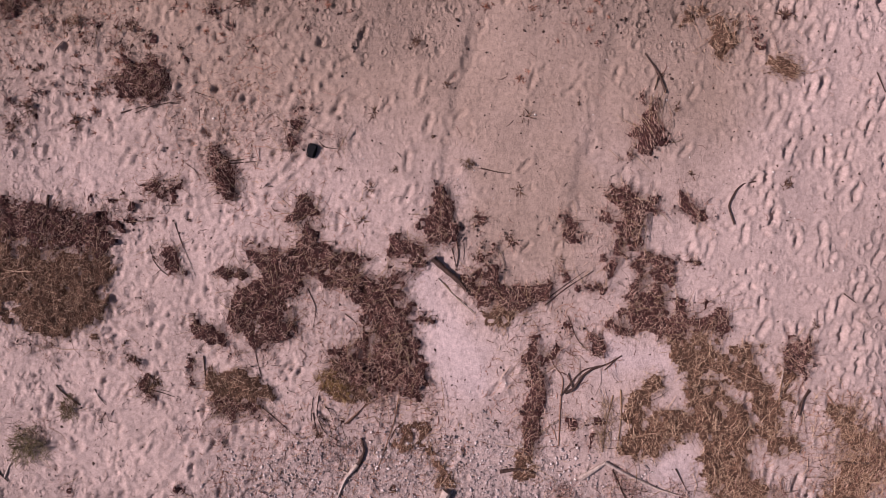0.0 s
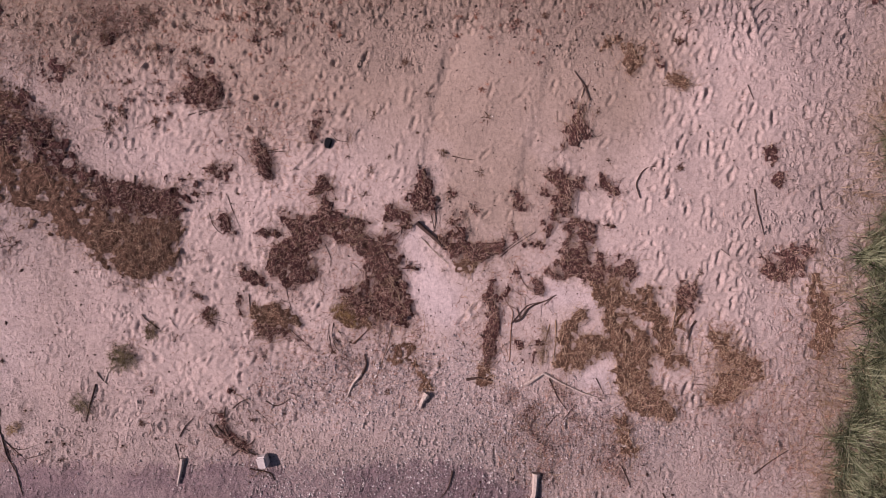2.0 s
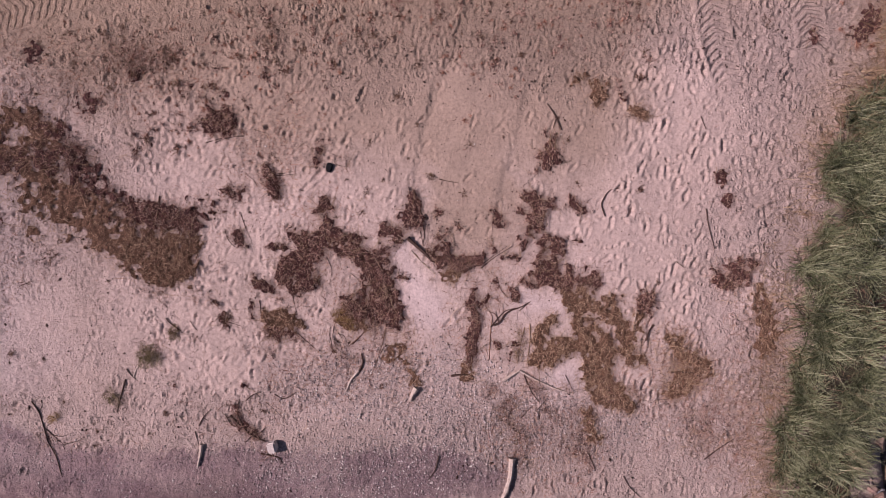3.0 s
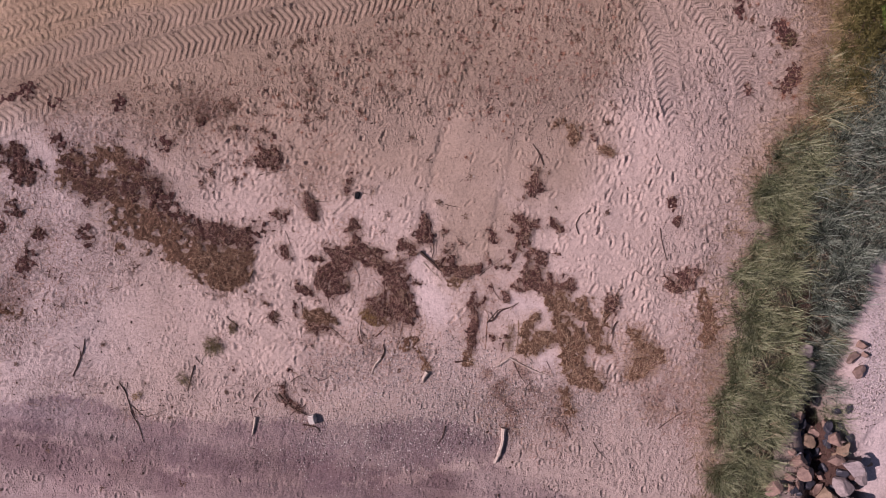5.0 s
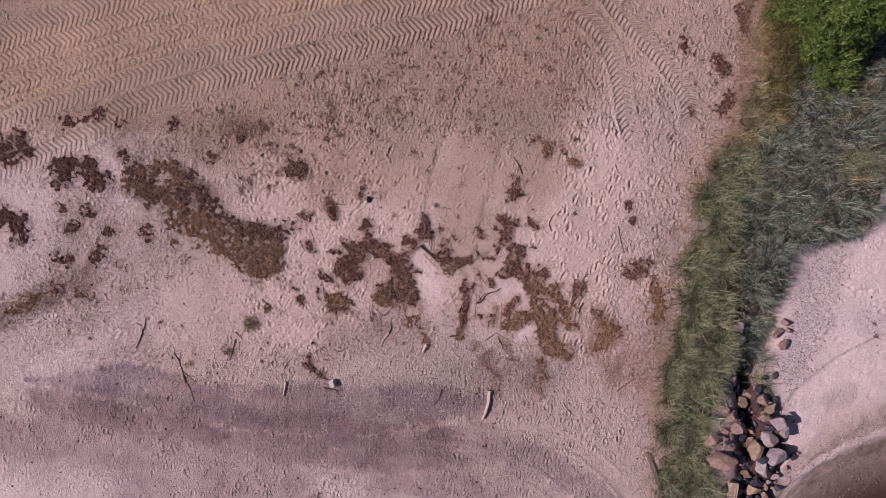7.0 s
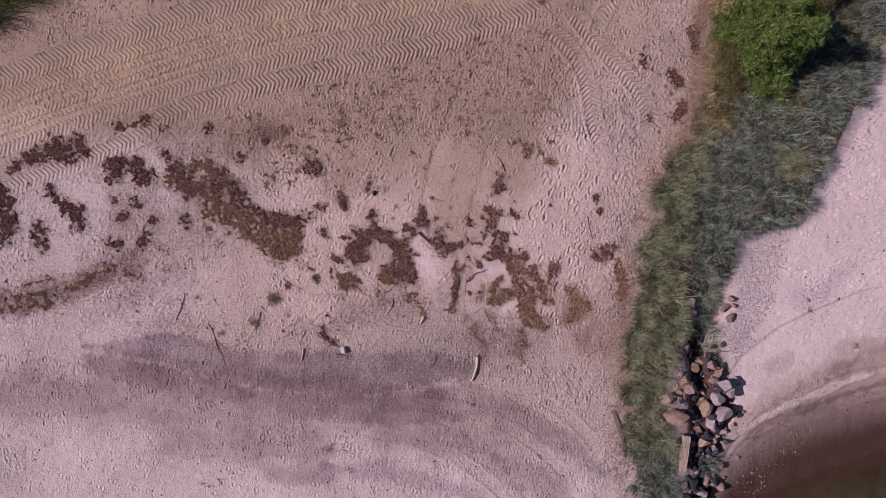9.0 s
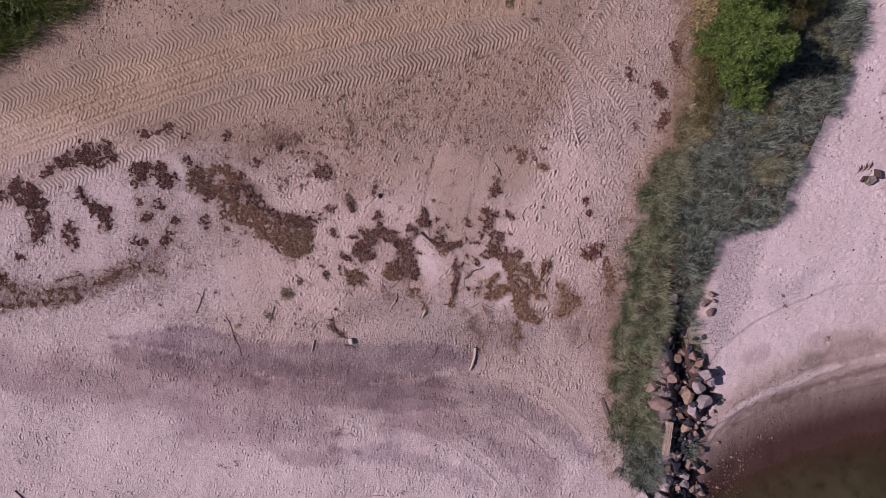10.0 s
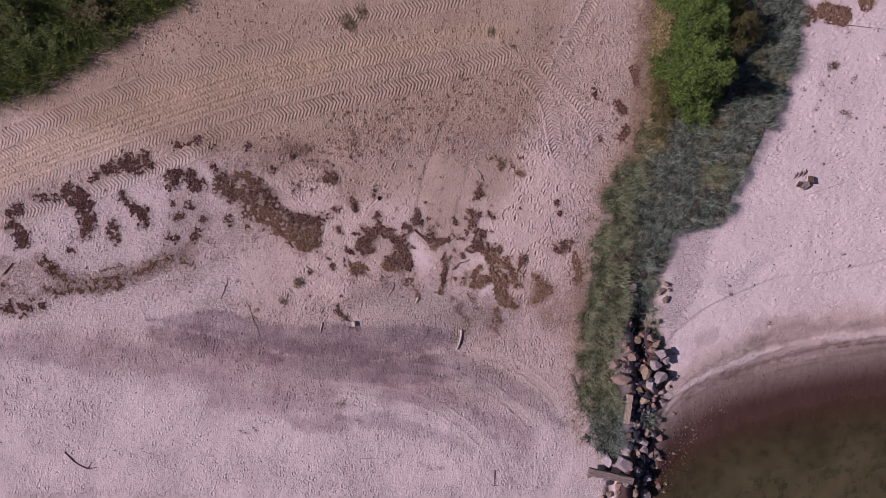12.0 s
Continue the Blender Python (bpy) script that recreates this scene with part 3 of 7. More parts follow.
WOBBLE = 0.45 * cloud(X, Y, 1.6, 51) + 0.12 * cloud(X, Y, 0.3, 57)
DARK_BAND = [
    [(-14.07, -4.77, 0.11), (-12.37, -4.78, 0.42), (-10.48, -4.86, 0.70), (-9.11, -5.34, 0.74), (-7.90, -5.70, 0.81), (-6.16, -5.86, 0.88), (-4.41, -5.87, 0.98), (-2.65, -6.07, 0.95), (-0.88, -5.83, 0.91), (0.90, -5.63, 0.63), (2.15, -5.84, 0.42)],
    [(-5.81, -7.28, 0.42), (-3.42, -7.42, 0.65), (-0.42, -7.57, 0.65), (1.98, -7.10, 0.71), (4.39, -7.92, 0.59), (6.52, -9.14, 0.48), (7.76, -10.38, 0.24)],
    [(-13.76, -5.53, 0.46), (-11.03, -6.09, 0.56), (-8.28, -6.78, 0.53), (-5.84, -7.13, 0.35)],
    [(-4.03, -9.97, 0.24), (-1.62, -10.27, 0.48), (0.80, -10.89, 0.42), (2.92, -11.63, 0.18)],
    [(1.99, -8.78, 0.12), (3.51, -9.86, 0.15), (4.59, -11.56, 0.12), (5.22, -13.44, 0.09)],
]
BROWN_BAND = [
    [(-13.43, -5.98, 0.77), (-10.52, -6.27, 0.77), (-7.93, -6.78, 0.77), (-5.31, -7.14, 0.77), (-2.66, -7.35, 0.81), (0.19, -7.19, 0.70)],
    [(-16.20, -6.46, 0.65), (-12.95, -6.94, 1.01), (-9.39, -7.35, 1.07), (-6.41, -7.74, 1.01), (-4.92, -8.56, 0.71)],
    [(-10.61, -8.57, 0.54), (-7.03, -9.27, 0.71), (-4.03, -9.72, 0.54)],
    [(-1.02, -8.49, 0.71), (1.99, -8.94, 0.60), (4.42, -10.17, 0.54), (5.96, -11.56, 0.36)],
    [(-21.80, -6.12, 0.36), (-19.15, -6.35, 0.59), (-16.51, -7.01, 0.53)],
]
STREAK = 0.5 * cloud(X * 0.35 + 0.1 * Y, Y, 0.9, 55)
BLADED = cloud(X * 0.22 + 0.06 * Y, Y, 0.42, 56)
edge = chain_field(X, Y, DARK_BAND) + 0.2 * STREAK + 0.4 * WOBBLE
damp = smooth01(edge + 0.16 * lattice(X, Y, 0.1, 53) + 0.12 * lattice(X, Y, 0.24, 52), -0.12, 0.1) * (0.52 + 0.14 * lattice(X, Y, 0.13, 59) + 0.3 * smooth01(0.4 * BLADED + cloud(X, Y, 0.7, 54), -0.5, 0.5))
first_band = smooth01(chain_field(X, Y, DARK_BAND[:1]) + 0.3 * WOBBLE, -0.5, 0.1)
damp *= 0.62 + 0.38 * first_band
lay("damp", 1.22 * damp * NEAR)
HEART = (1 - smooth01(np.abs(X - 0.8 + cloud(X, Y, 1.5, 27)), 5.5, 8.5)) * (1 - smooth01(np.abs(Y + cloud(X, Y, 1.5, 28)), 3.0, 5.0))
lay("calm", np.maximum(0.86 * HEART, np.maximum(0.9 * BLOWN, np.maximum(0.5 * CALM, 0.8 * BAY))))
lay("russet", NEAR * smooth01(chain_field(X, Y, BROWN_BAND) + 1.3 * STREAK + 0.6 * WOBBLE + 0.1 * lattice(X, Y, 0.12, 58), -0.75, 0.25) * (0.65 + 0.35 * smooth01(0.4 * BLADED + cloud(X, Y, 0.9, 49), -0.4, 0.5)))
STONY = [
    [(-2.6, -3.6, 0.5), (0.4, -3.95, 0.75), (3.0, -4.3, 0.7), (4.8, -4.6, 0.4)],
    [(-1.82, -3.46, 0.52), (-0.61, -3.38, 0.65), (0.70, -3.40, 0.52), (1.66, -3.32, 0.35)],
    [(-3.35, -5.70, 0.44), (-0.88, -5.54, 0.88), (1.79, -4.84, 0.88), (2.68, -4.30, 0.70)],
    [(15.04, -0.28, 0.57), (14.69, -1.73, 0.68), (14.20, -3.45, 0.62), (13.62, -4.65, 0.47)],
    [(14.16, -13.83, 0.49), (14.22, -11.50, 0.43), (14.88, -10.21, 0.30)],
    [(15.18, -7.80, 0.24), (17.31, -6.71, 0.27), (18.66, -6.08, 0.18)],
    [(16.50, -2.85, 0.12), (18.30, -1.78, 0.12)],
]
gravel = smooth01(chain_field(X, Y, STONY) + WOBBLE, -0.55, 0.3)
gravel = np.maximum(gravel, 0.75 * smooth01(chain_field(X, Y, DARK_BAND[:2]) + STREAK, -0.3, 0.4) * smooth01(BLADED, -0.6, 0.3))
lay("gravel", 0.85 * gravel * NEAR)
# the bay is wet from the last wave line down to the water
ripple = 0.2 * lattice(X, Y, 2.0, 61) + 0.08 * lattice(X, Y, 0.4, 62)
wet_and_shade = BAY * (0.4 * (1 - smooth01(SHORE + ripple, 2.2, 2.75)) + 0.22 * (1 - smooth01(SHORE + ripple, 1.6, 2.1)) + 0.38 * (1 - smooth01(SHORE + 0.5 * ripple, -0.2, 1.9)))
# ground among the groyne boulders: their shade painted in as dark colour
wet_and_shade = np.maximum(wet_and_shade, 0.95 * np.exp(-(((X - 12.55) / 0.95) ** 4)) * smooth01(-Y, 5.0, 6.5) * NEAR)
wet_and_shade += BAY * 0.22 * smooth01(chain_field(X, Y, [[(15.38, -5.77, 0.42), (16.05, -5.46, 0.42)], [(18.43, -4.99, 0.36), (20.87, -4.67, 0.30)], [(17.27, -6.23, 0.21), (19.07, -5.45, 0.18)]]) + 0.3 * WOBBLE, -0.15, 0.2)
wet_and_shade += BAY * 0.12 * lattice(X * 0.5, SHORE * 6.0 + 0.3 * Y, 0.7, 46) * smooth01(-SHORE, -3.6, -2.6) * smooth01(SHORE, 0.9, 1.7) + BAY * 0.3 * smooth01(chain_field(X, Y, [[(14.56, -8.01, 0.18), (16.39, -7.02, 0.24), (18.49, -5.95, 0.36), (20.31, -5.33, 0.36), (25.50, -4.89, 0.33)]]) + 0.5 * cloud(X, Y, 0.7, 47), -0.2, 0.3)
# the gaps and the rubble core get painted shade, almost at full strength
wet_and_shade = np.maximum(wet_and_shade * (1 - 0.9 * berm) + 0.3 * under * (1 - berm), 0.97 * np.maximum(gap, smooth01(core, 0.2, 0.5)) * NEAR)
lay("wet_and_shade", wet_and_shade)
# finer, paler blown sand on the low strand and in the bay
lay("bleach", NEAR * np.maximum(0.75 * smooth01(-Y - 0.12 * X + 0.8 * cloud(X, Y, 2.5, 65), 6.5, 10.5) * (1 - BAY), 0.88 * BAY * smooth01(SHORE + 2 * ripple, 3.2, 5.0)) + (0.2 * BLOWN + 0.3 * smooth01(chain_field(X, Y, REST[:3]) + 0.35 * cloud(X, Y, 0.5, 24), -0.2, 0.3)) * (1 - BAY) * NEAR + 0.5 * berm + 0.6 * NEAR * smooth01(-X + 0.9 * cloud(X, Y, 1.5, 67), 7.5, 10.5) * (1 - smooth01(Y - 5 - 0.38 * (X + 10) + 0.5 * cloud(X, Y, 1.0, 69), -1.4, -0.2)) * smooth01(Y, -7, -4))
ochre = smooth01(Y - 0.3 - 0.22 * np.clip(-X - 1, 0, 30) + 0.5 * cloud(X, Y, 2.2, 71) + 0.15 * cloud(X, Y, 0.4, 74), 0.0, 2.4) * (1 - smooth01(X - 0.3 * Y + 0.5 * cloud(X, Y, 1.5, 77), 3.4, 5.4))
TONGUE = [[(0.9, 2.6, 1.2), (1.55, 1.2, 1.15), (1.65, 0.35, 0.85), (1.5, -0.1, 0.5)], [(-1.5, 3.2, 0.9), (2.9, 3.4, 1.3)]]
ochre = np.maximum(ochre, 0.95 * smooth01(chain_field(X, Y, TONGUE) + 0.4 * cloud(X, Y, 1.1, 75) + 0.2 * cloud(X, Y, 0.25, 76), -0.5, 0.6))
BAND = [[(-22.42, 2.75, 1.34), (-17.13, 4.68, 1.42), (-12.74, 6.45, 1.54), (-8.35, 7.79, 1.48), (-1.05, 9.15, 1.48), (6.26, 10.22, 1.48)]]
ochre = np.maximum(ochre, 0.3 * smooth01(X + 0.5 * cloud(X, Y, 1.2, 79), 8.6, 9.8) * (1 - smooth01(X, 12, 14)) * smooth01(Y, 0.5, 3))
ochre = np.maximum(ochre, 0.2 * smooth01(chain_field(X, Y, BAND) + WOBBLE, -0.6, 0.7))
WEST = np.interp(Y, (-12, -11.2, -7.5, -1.8, 1.8, 2.8, 4.5, 6.0, 8.0, 10.6, 15), (9.6, 8.95, 8.65, 9.25, 9.95, 10.45, 11.6, 11.9, 12.0, 12.15, 12.4))
yellow = np.maximum(0.4 * smooth01(Y - 0.1 * X + 0.5 * WOBBLE, 3.6, 6.0) * (1 - smooth01(X, 9, 11)), np.maximum(smooth01(chain_field(X, Y, RUN) + 0.6 * WOBBLE + 0.3 * STREAK, -0.5, 0.4), 0.35 * np.exp(-(((X - WEST + 0.6 + 0.5 * WOBBLE) / 0.9) ** 2)) * smooth01(Y, 0.5, 3)))
lay("yellow", NEAR * yellow)
lay("tread", TREAD)
trodden = 0.85 * (1 - 0.5 * np.clip(damp, 0, 1)) * np.clip(0.7 + 0.6 * cloud(X, Y, 2.4, 29), 0.25, 1) * (1 - 0.75 * HEART) * (1 - 0.75 * BAY) * (1 - BLOWN) * (1 - 0.5 * CALM) * (1 - 0.7 * np.clip(TREAD, 0, 1)) * NEAR
lay("trodden", trodden)
ground_mesh.attributes.new("lug", "FLOAT", "POINT").data.foreach_set("value", LUG.astype(np.float32).ravel())
lay("ochre", NEAR * np.maximum(ochre, 0.4 * smooth01(Y - 0.1 * X, 5.2, 7.0) * (1 - smooth01(X, 10, 12))))
LITTER = [
    [(-1.82, -2.42, 0.43), (-0.26, -2.86, 0.43)], [(-2.16, 0.35, 0.52), (-1.82, -0.86, 0.52)], [(2.01, -1.22, 0.35), (1.66, -2.09, 0.43)],
    [(5.57, -2.65, 0.61), (6.65, -3.01, 0.52)], [(6.65, -3.44, 0.88), (7.82, -4.73, 0.76)], [(8.31, -1.91, 0.38), (8.58, -3.70, 0.76)],
    [(-10.10, 3.92, 1.05), (-7.73, 3.76, 0.88), (-5.68, 4.12, 0.70)], [(-11.87, 0.83, 1.23), (-10.37, -0.55, 1.23), (-11.94, -1.94, 1.05)],
    [(-3.29, 2.06, 0.88)], [(-2.63, -3.38, 0.63), (-0.52, -3.03, 0.70)], [(2.32, -4.48, 0.70), (3.76, -5.21, 0.70)],
]
lay("litter", NEAR * 0.42 * smooth01(chain_field(X, Y, LITTER) + WOBBLE, -0.4, 0.7))
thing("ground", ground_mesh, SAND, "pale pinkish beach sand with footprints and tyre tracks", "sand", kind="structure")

# ---- the water of the bay ----
WX = spaced((-2500, 1200), (-100, 30), (-10, 4), (11.5, 0.12), (26.5, 3), (40, 60), (100, 1200), (2500, 0))
WY = spaced((-2500, 1200), (-100, 30), (-40, 4), (-16, 0.12), (-5, 0))
wx, wy = np.meshgrid(WX, WY)
water_mesh = mesh_of("water", np.stack([wx, wy, np.full(wx.shape, WATER_Z)], -1).reshape(-1, 3), (lambda i: np.stack([i[:-1, :-1], i[:-1, 1:], i[1:, 1:], i[1:, :-1]], -1).reshape(-1, 4))(np.arange(wx.size).reshape(wx.shape)), True)
water_mesh.attributes.new("depth", "FLOAT", "POINT").data.foreach_set("value", np.clip(WATER_Z - base_height(wx, wy), 0, 1).astype(np.float32).ravel())
thing("water", water_mesh, WATER, "still brown-green shallow water of a small bay", "water", kind="structure")


# ---- strands: straws, blades and leaves ----
def blades(name, x, y, z, bearing, lean, length, width, droop, steps=3, facing=None):
    """Tapering blades of grass that lean and droop along their bearing."""
    n = len(x)
    c, s = np.cos(bearing), np.sin(bearing)
    turn = bearing + math.pi / 2 if facing is None else facing
    side = np.stack([np.cos(turn), np.sin(turn), np.zeros(n)], -1)
    rows = []
    for i in range(steps + 1):
        t = i / steps
        angle = lean + droop * t
        out = length * t * np.sin(np.minimum((lean + angle) / 2, 2.0))
        high = length * t * np.cos(np.minimum((lean + angle) / 2, 2.0))
        at = np.stack([x + c * out, y + s * out, z + np.maximum(high, 0.01)], -1)
        half = side * (width * (1 - 0.85 * t**1.5) / 2)[:, None]
        rows += [at - half, at + half]
    verts = np.stack(rows, 1).reshape(-1, 3)
    quads = np.array([(2 * i, 2 * i + 1, 2 * i + 3, 2 * i + 2) for i in range(steps)])
    return mesh_of(name, verts, (quads[None] + np.arange(n)[:, None, None] * 2 * (steps + 1)).reshape(-1, 4))


def ragged_field(x, y, chains, seed, ragged, holes=()):
    """The strokes with a torn outline, and holes blown into them."""
    f = chain_field(x, y, chains)
    if holes:
        f = np.minimum(f, -chain_field(x, y, holes))
    ragged = min(ragged, 0.6 * max(p[2] for chain in chains for p in chain))
    torn = f + ragged * (0.4 + 0.7 * cloud(x, y, 0.32, seed % 90) + 0.7 * lattice(x, y, 0.12, seed % 70) + 0.45 * lattice(x, y, 0.06, seed % 60))
    return f, np.minimum(torn, ragged * (1.15 + 1.4 * cloud(x, y, 0.24, seed % 50)))


def scatter(chains, per_metre, seed, ragged=0.15, crumbs=0.0, holes=()):
    """Random places inside strokes, thinning out towards their ragged edges; also how deep each lies inside."""
    r = np.random.RandomState(seed)
    pts = [p for chain in chains for p in chain]
    x0, x1 = min(p[0] - p[2] for p in pts) - 0.5, max(p[0] + p[2] for p in pts) + 0.5
    y0, y1 = min(p[1] - p[2] for p in pts) - 0.5, max(p[1] + p[2] for p in pts) + 0.5
    n = int((x1 - x0) * (y1 - y0) * per_metre)
    x, y = r.uniform(x0, x1, n), r.uniform(y0, y1, n)
    f, torn = ragged_field(x, y, chains, seed, ragged, holes)
    chance = smooth01(torn, -ragged * 0.4, ragged * 0.5)
    if crumbs:
        spot = smooth01(lattice(x, y, 0.1, seed % 40) + 0.6 * lattice(x, y, 0.33, seed % 30), 0.5, 0.85)
        chance = np.maximum(chance, crumbs * spot * smooth01(f, -0.45, 0.0))
    keep = r.uniform(0, 1, n) < chance
    return x[keep], y[keep], torn[keep], r


count = [100]
STRAWS = {"dark": STRAW_DARK, "tan": STRAW_TAN, "pale": STRAW_PALE, "rust": STRAW_RUST}


def curls(name, x, y, z, bearing, pitch, length, radius, curve):
    """Curling ridged stems, each an arc of two joints, tapering to the tip."""
    n = len(x)
    at = np.stack([x, y, z], -1)
    rings = []
    for i in range(3):
        turn = bearing + curve * (i / 2 - 0.5)
        c, s, cp, sp = np.cos(turn), np.sin(turn), np.cos(pitch), np.sin(pitch)
        along, side = np.stack([c * cp, s * cp, sp], -1), np.stack([-s, c, np.zeros(n)], -1)
        if i:
            at = at + along * (length / 2)[:, None]
        up = np.cross(along, side)
        for a in (math.pi / 2, math.pi * 7 / 6, math.pi * 11 / 6):
            rings.append(at + (side * math.cos(a) + up * math.sin(a)) * (radius * (0.8, 1, 0.5)[i])[:, None])
    quads = np.array([(i * 3 + j, i * 3 + (j + 1) % 3, i * 3 + 3 + (j + 1) % 3, i * 3 + 3 + j) for i in (0, 1) for j in (0, 2)])
    return mesh_of(name, np.stack(rings, 1).reshape(-1, 3), (quads[None] + np.arange(n)[:, None, None] * 9).reshape(-1, 4))


def lumps(name, x, y, z, size, r):
    """Small crumpled clods, each an uneven octahedron."""
    n = len(x)
    unit = np.array([(1, 0, 0), (0, 1, 0), (-1, 0, 0), (0, -1, 0), (0, 0, 0.7), (0.1, 0, -0.7)], float)
    tri = np.array([(0, 1, 4), (1, 2, 4), (2, 3, 4), (3, 0, 4), (1, 0, 5), (2, 1, 5), (3, 2, 5), (0, 3, 5)])
    v = (unit[None] * r.uniform(0.6, 1.4, (n, 6, 1)) + r.normal(0, 0.22, (n, 6, 3))) * size[:, None, None] + np.stack([x, y, z], -1)[:, None]
    return mesh_of(name, v.reshape(-1, 3), (tri[None] + np.arange(n)[:, None, None] * 6).reshape(-1, 3))


def wrack(label, tone, chains, per_metre=900, high=0.1, bearing=None, bed=True, long=0.24, fine=0.062, holes=()):
    """A heap of washed-up reed straw: a matted bed, dark clods, curling stems and the longer stalks on top."""
    count[0] += 7
    seed = count[0]
    rag = 0.12 if chains[0][0][0] > -7 else 0.28
    x, y, f, r = scatter(chains, per_metre * (1.7 if chains[0][0][0] > -7 else 0.9), seed, rag, 0.35 if rag < 0.15 else 0.8, holes)
    n = len(x)
    if n < 5:
        return
    heap = thing("reed_wrack", None, None, label, "beach wrack", "heaps of washed-up reed straw")
    cx, cy = float(np.mean(x)), float(np.mean(y))
    cz = float(ground_at(cx, cy))
    heap.location = (cx, cy, cz)

    def hill(px, py, pf):
        return np.minimum(np.maximum(pf, 0), 0.12) * high * 3.2 * (0.75 + 0.5 * lattice(px, py, 0.17, seed % 50))

    if bed:
        pts = [p for chain in chains for p in chain]
        step = 0.03
        gx = np.arange(min(p[0] - p[2] for p in pts) - 0.2, max(p[0] + p[2] for p in pts) + 0.2, step)
        gy = np.arange(min(p[1] - p[2] for p in pts) - 0.2, max(p[1] + p[2] for p in pts) + 0.2, step)
        bx, by = np.meshgrid(gx, gy)
        bf = ragged_field(bx, by, chains, seed, rag, holes)[1] - 0.02 + 0.045 * lattice(bx, by, 0.08, seed % 80)
        if rag > 0.15:
            bf = bf - (0.05 if tone == "dark" else 0.1) + 0.13 * lattice(bx, by, 0.13, seed % 77) + 0.07 * lattice(bx, by, 0.07, seed % 71)
        bz = ground_at(bx, by) + np.where(bf > 0.005, 0.006 + hill(bx, by, bf) + 0.022 * lattice(bx, by, 0.06, 5), -0.015)
        ok = bf > -0.01
        quad = ok[:-1, :-1] & ok[1:, :-1] & ok[:-1, 1:] & ok[1:, 1:]
        index = np.arange(bx.size).reshape(bx.shape)
        faces = np.stack([index[:-1, :-1], index[:-1, 1:], index[1:, 1:], index[1:, :-1]], -1)[quad]
        if len(faces):
            used, again = np.unique(faces, return_inverse=True)
            verts = np.stack([bx, by, bz], -1).reshape(-1, 3)[used] - (cx, cy, cz)
            part("matted_bed", mesh_of("bed", verts, again.reshape(-1, 4), True), BED if tone in ("dark", "rust") else BED_TAN, heap, "dark crumbled plant litter")["kind"] = "stuff"
    lift = hill(x, y, f) + r.uniform(0.004, 0.03 + high * 0.25, n)
    turn = r.uniform(0, 6.3, n) if bearing is None else r.normal(radians(bearing), 0.5, n)
    # stems lie in loose locks
    turn = turn * 0.8 + 0.35 * (3.0 * lattice(x, y, 0.16, seed % 66) + (radians(bearing) if bearing is not None else 2.5 * lattice(x, y, 0.5, seed % 44)))
    size = np.clip(fine * 1.1 * np.exp(r.normal(0, 0.5, n)), 0.035, 0.3) * (long / 0.24) ** 0.6
    data = curls("straw", x - cx, y - cy, ground_at(x, y) + lift - cz, turn, r.normal(0, 0.22, n), size, r.uniform(0.0018, 0.0044, n), r.normal(0, 2.0, n))
    part("straw", data, STRAWS[tone], heap)["kind"] = "stuff"
    if tone in ("dark", "rust"):
        some = np.flatnonzero(r.uniform(0, 1, n) < 0.12 * smooth01(lattice(x, y, 0.13, seed % 35), -0.3, 0.5))
        if len(some):
            k = len(some)
            data = lumps("clod", x[some] - cx + r.normal(0, 0.02, k), y[some] - cy + r.normal(0, 0.02, k), ground_at(x[some], y[some]) + lift[some] * 0.6 + 0.008 - cz, r.uniform(0.006, 0.022, k), r)
            part("weed_crumb", data, CLOD, heap, "dark crumbled seaweed")["kind"] = "stuff"
    m = max(2, n // 40)
    pick = r.randint(0, n, m)
    data = curls("stalk", x[pick] - cx, y[pick] - cy, ground_at(x[pick], y[pick]) + lift[pick] + 0.012 - cz, turn[pick] + r.normal(0, 0.5, m), r.normal(0, 0.08, m), r.uniform(0.14, 0.42, m) * (long / 0.24), r.uniform(0.003, 0.0055, m), r.normal(0, 0.8, m))
    part("stalk", data, STRAW_PALE if tone in ("pale", "dark") else STRAW_TAN, heap, "longer bleached reed stalks")["kind"] = "stuff"
    return heap


# ---- heaps of reed wrack ----
LONG_BANK = "long dark brown bank of matted reed straw on the sand"
BANK_HOLES = [[(-8.94, 2.56, 0.25), (-8.81, 2.35, 0.21)], [(-7.80, -0.27, 0.32), (-8.06, -0.17, 0.25)], [(-7.25, 1.79, 0.16)]]
wrack(LONG_BANK, "dark", [[(-9.04, 1.84, 0.25), (-8.42, 1.76, 0.30), (-7.77, 1.83, 0.25), (-7.43, 1.38, 0.28), (-6.96, 0.87, 0.23), (-6.38, 0.47, 0.28), (-5.64, 0.47, 0.28), (-5.07, 0.56, 0.19), (-4.41, 0.75, 0.12)]], 950, 0.14, holes=BANK_HOLES)
wrack("thick dark heart of the reed bank", "dark", [[(-5.30, 0.43, 0.21), (-5.05, 0.30, 0.14), (-5.22, 0.18, 0.17)], [(-6.40, 0.73, 0.21), (-5.89, 0.60, 0.19), (-5.56, 0.52, 0.21)]], 1000, 0.14)
wrack("broad brown mat of the reed bank", "tan", [[(-6.40, -0.25, 0.33), (-5.98, -0.34, 0.35), (-5.60, -0.25, 0.33), (-5.22, -0.21, 0.28)], [(-5.64, -0.68, 0.37), (-5.22, -0.72, 0.23), (-5.56, -0.94, 0.19)], [(-6.06, -0.85, 0.19), (-5.77, -1.11, 0.08)]], 1000, 0.1, holes=BANK_HOLES)
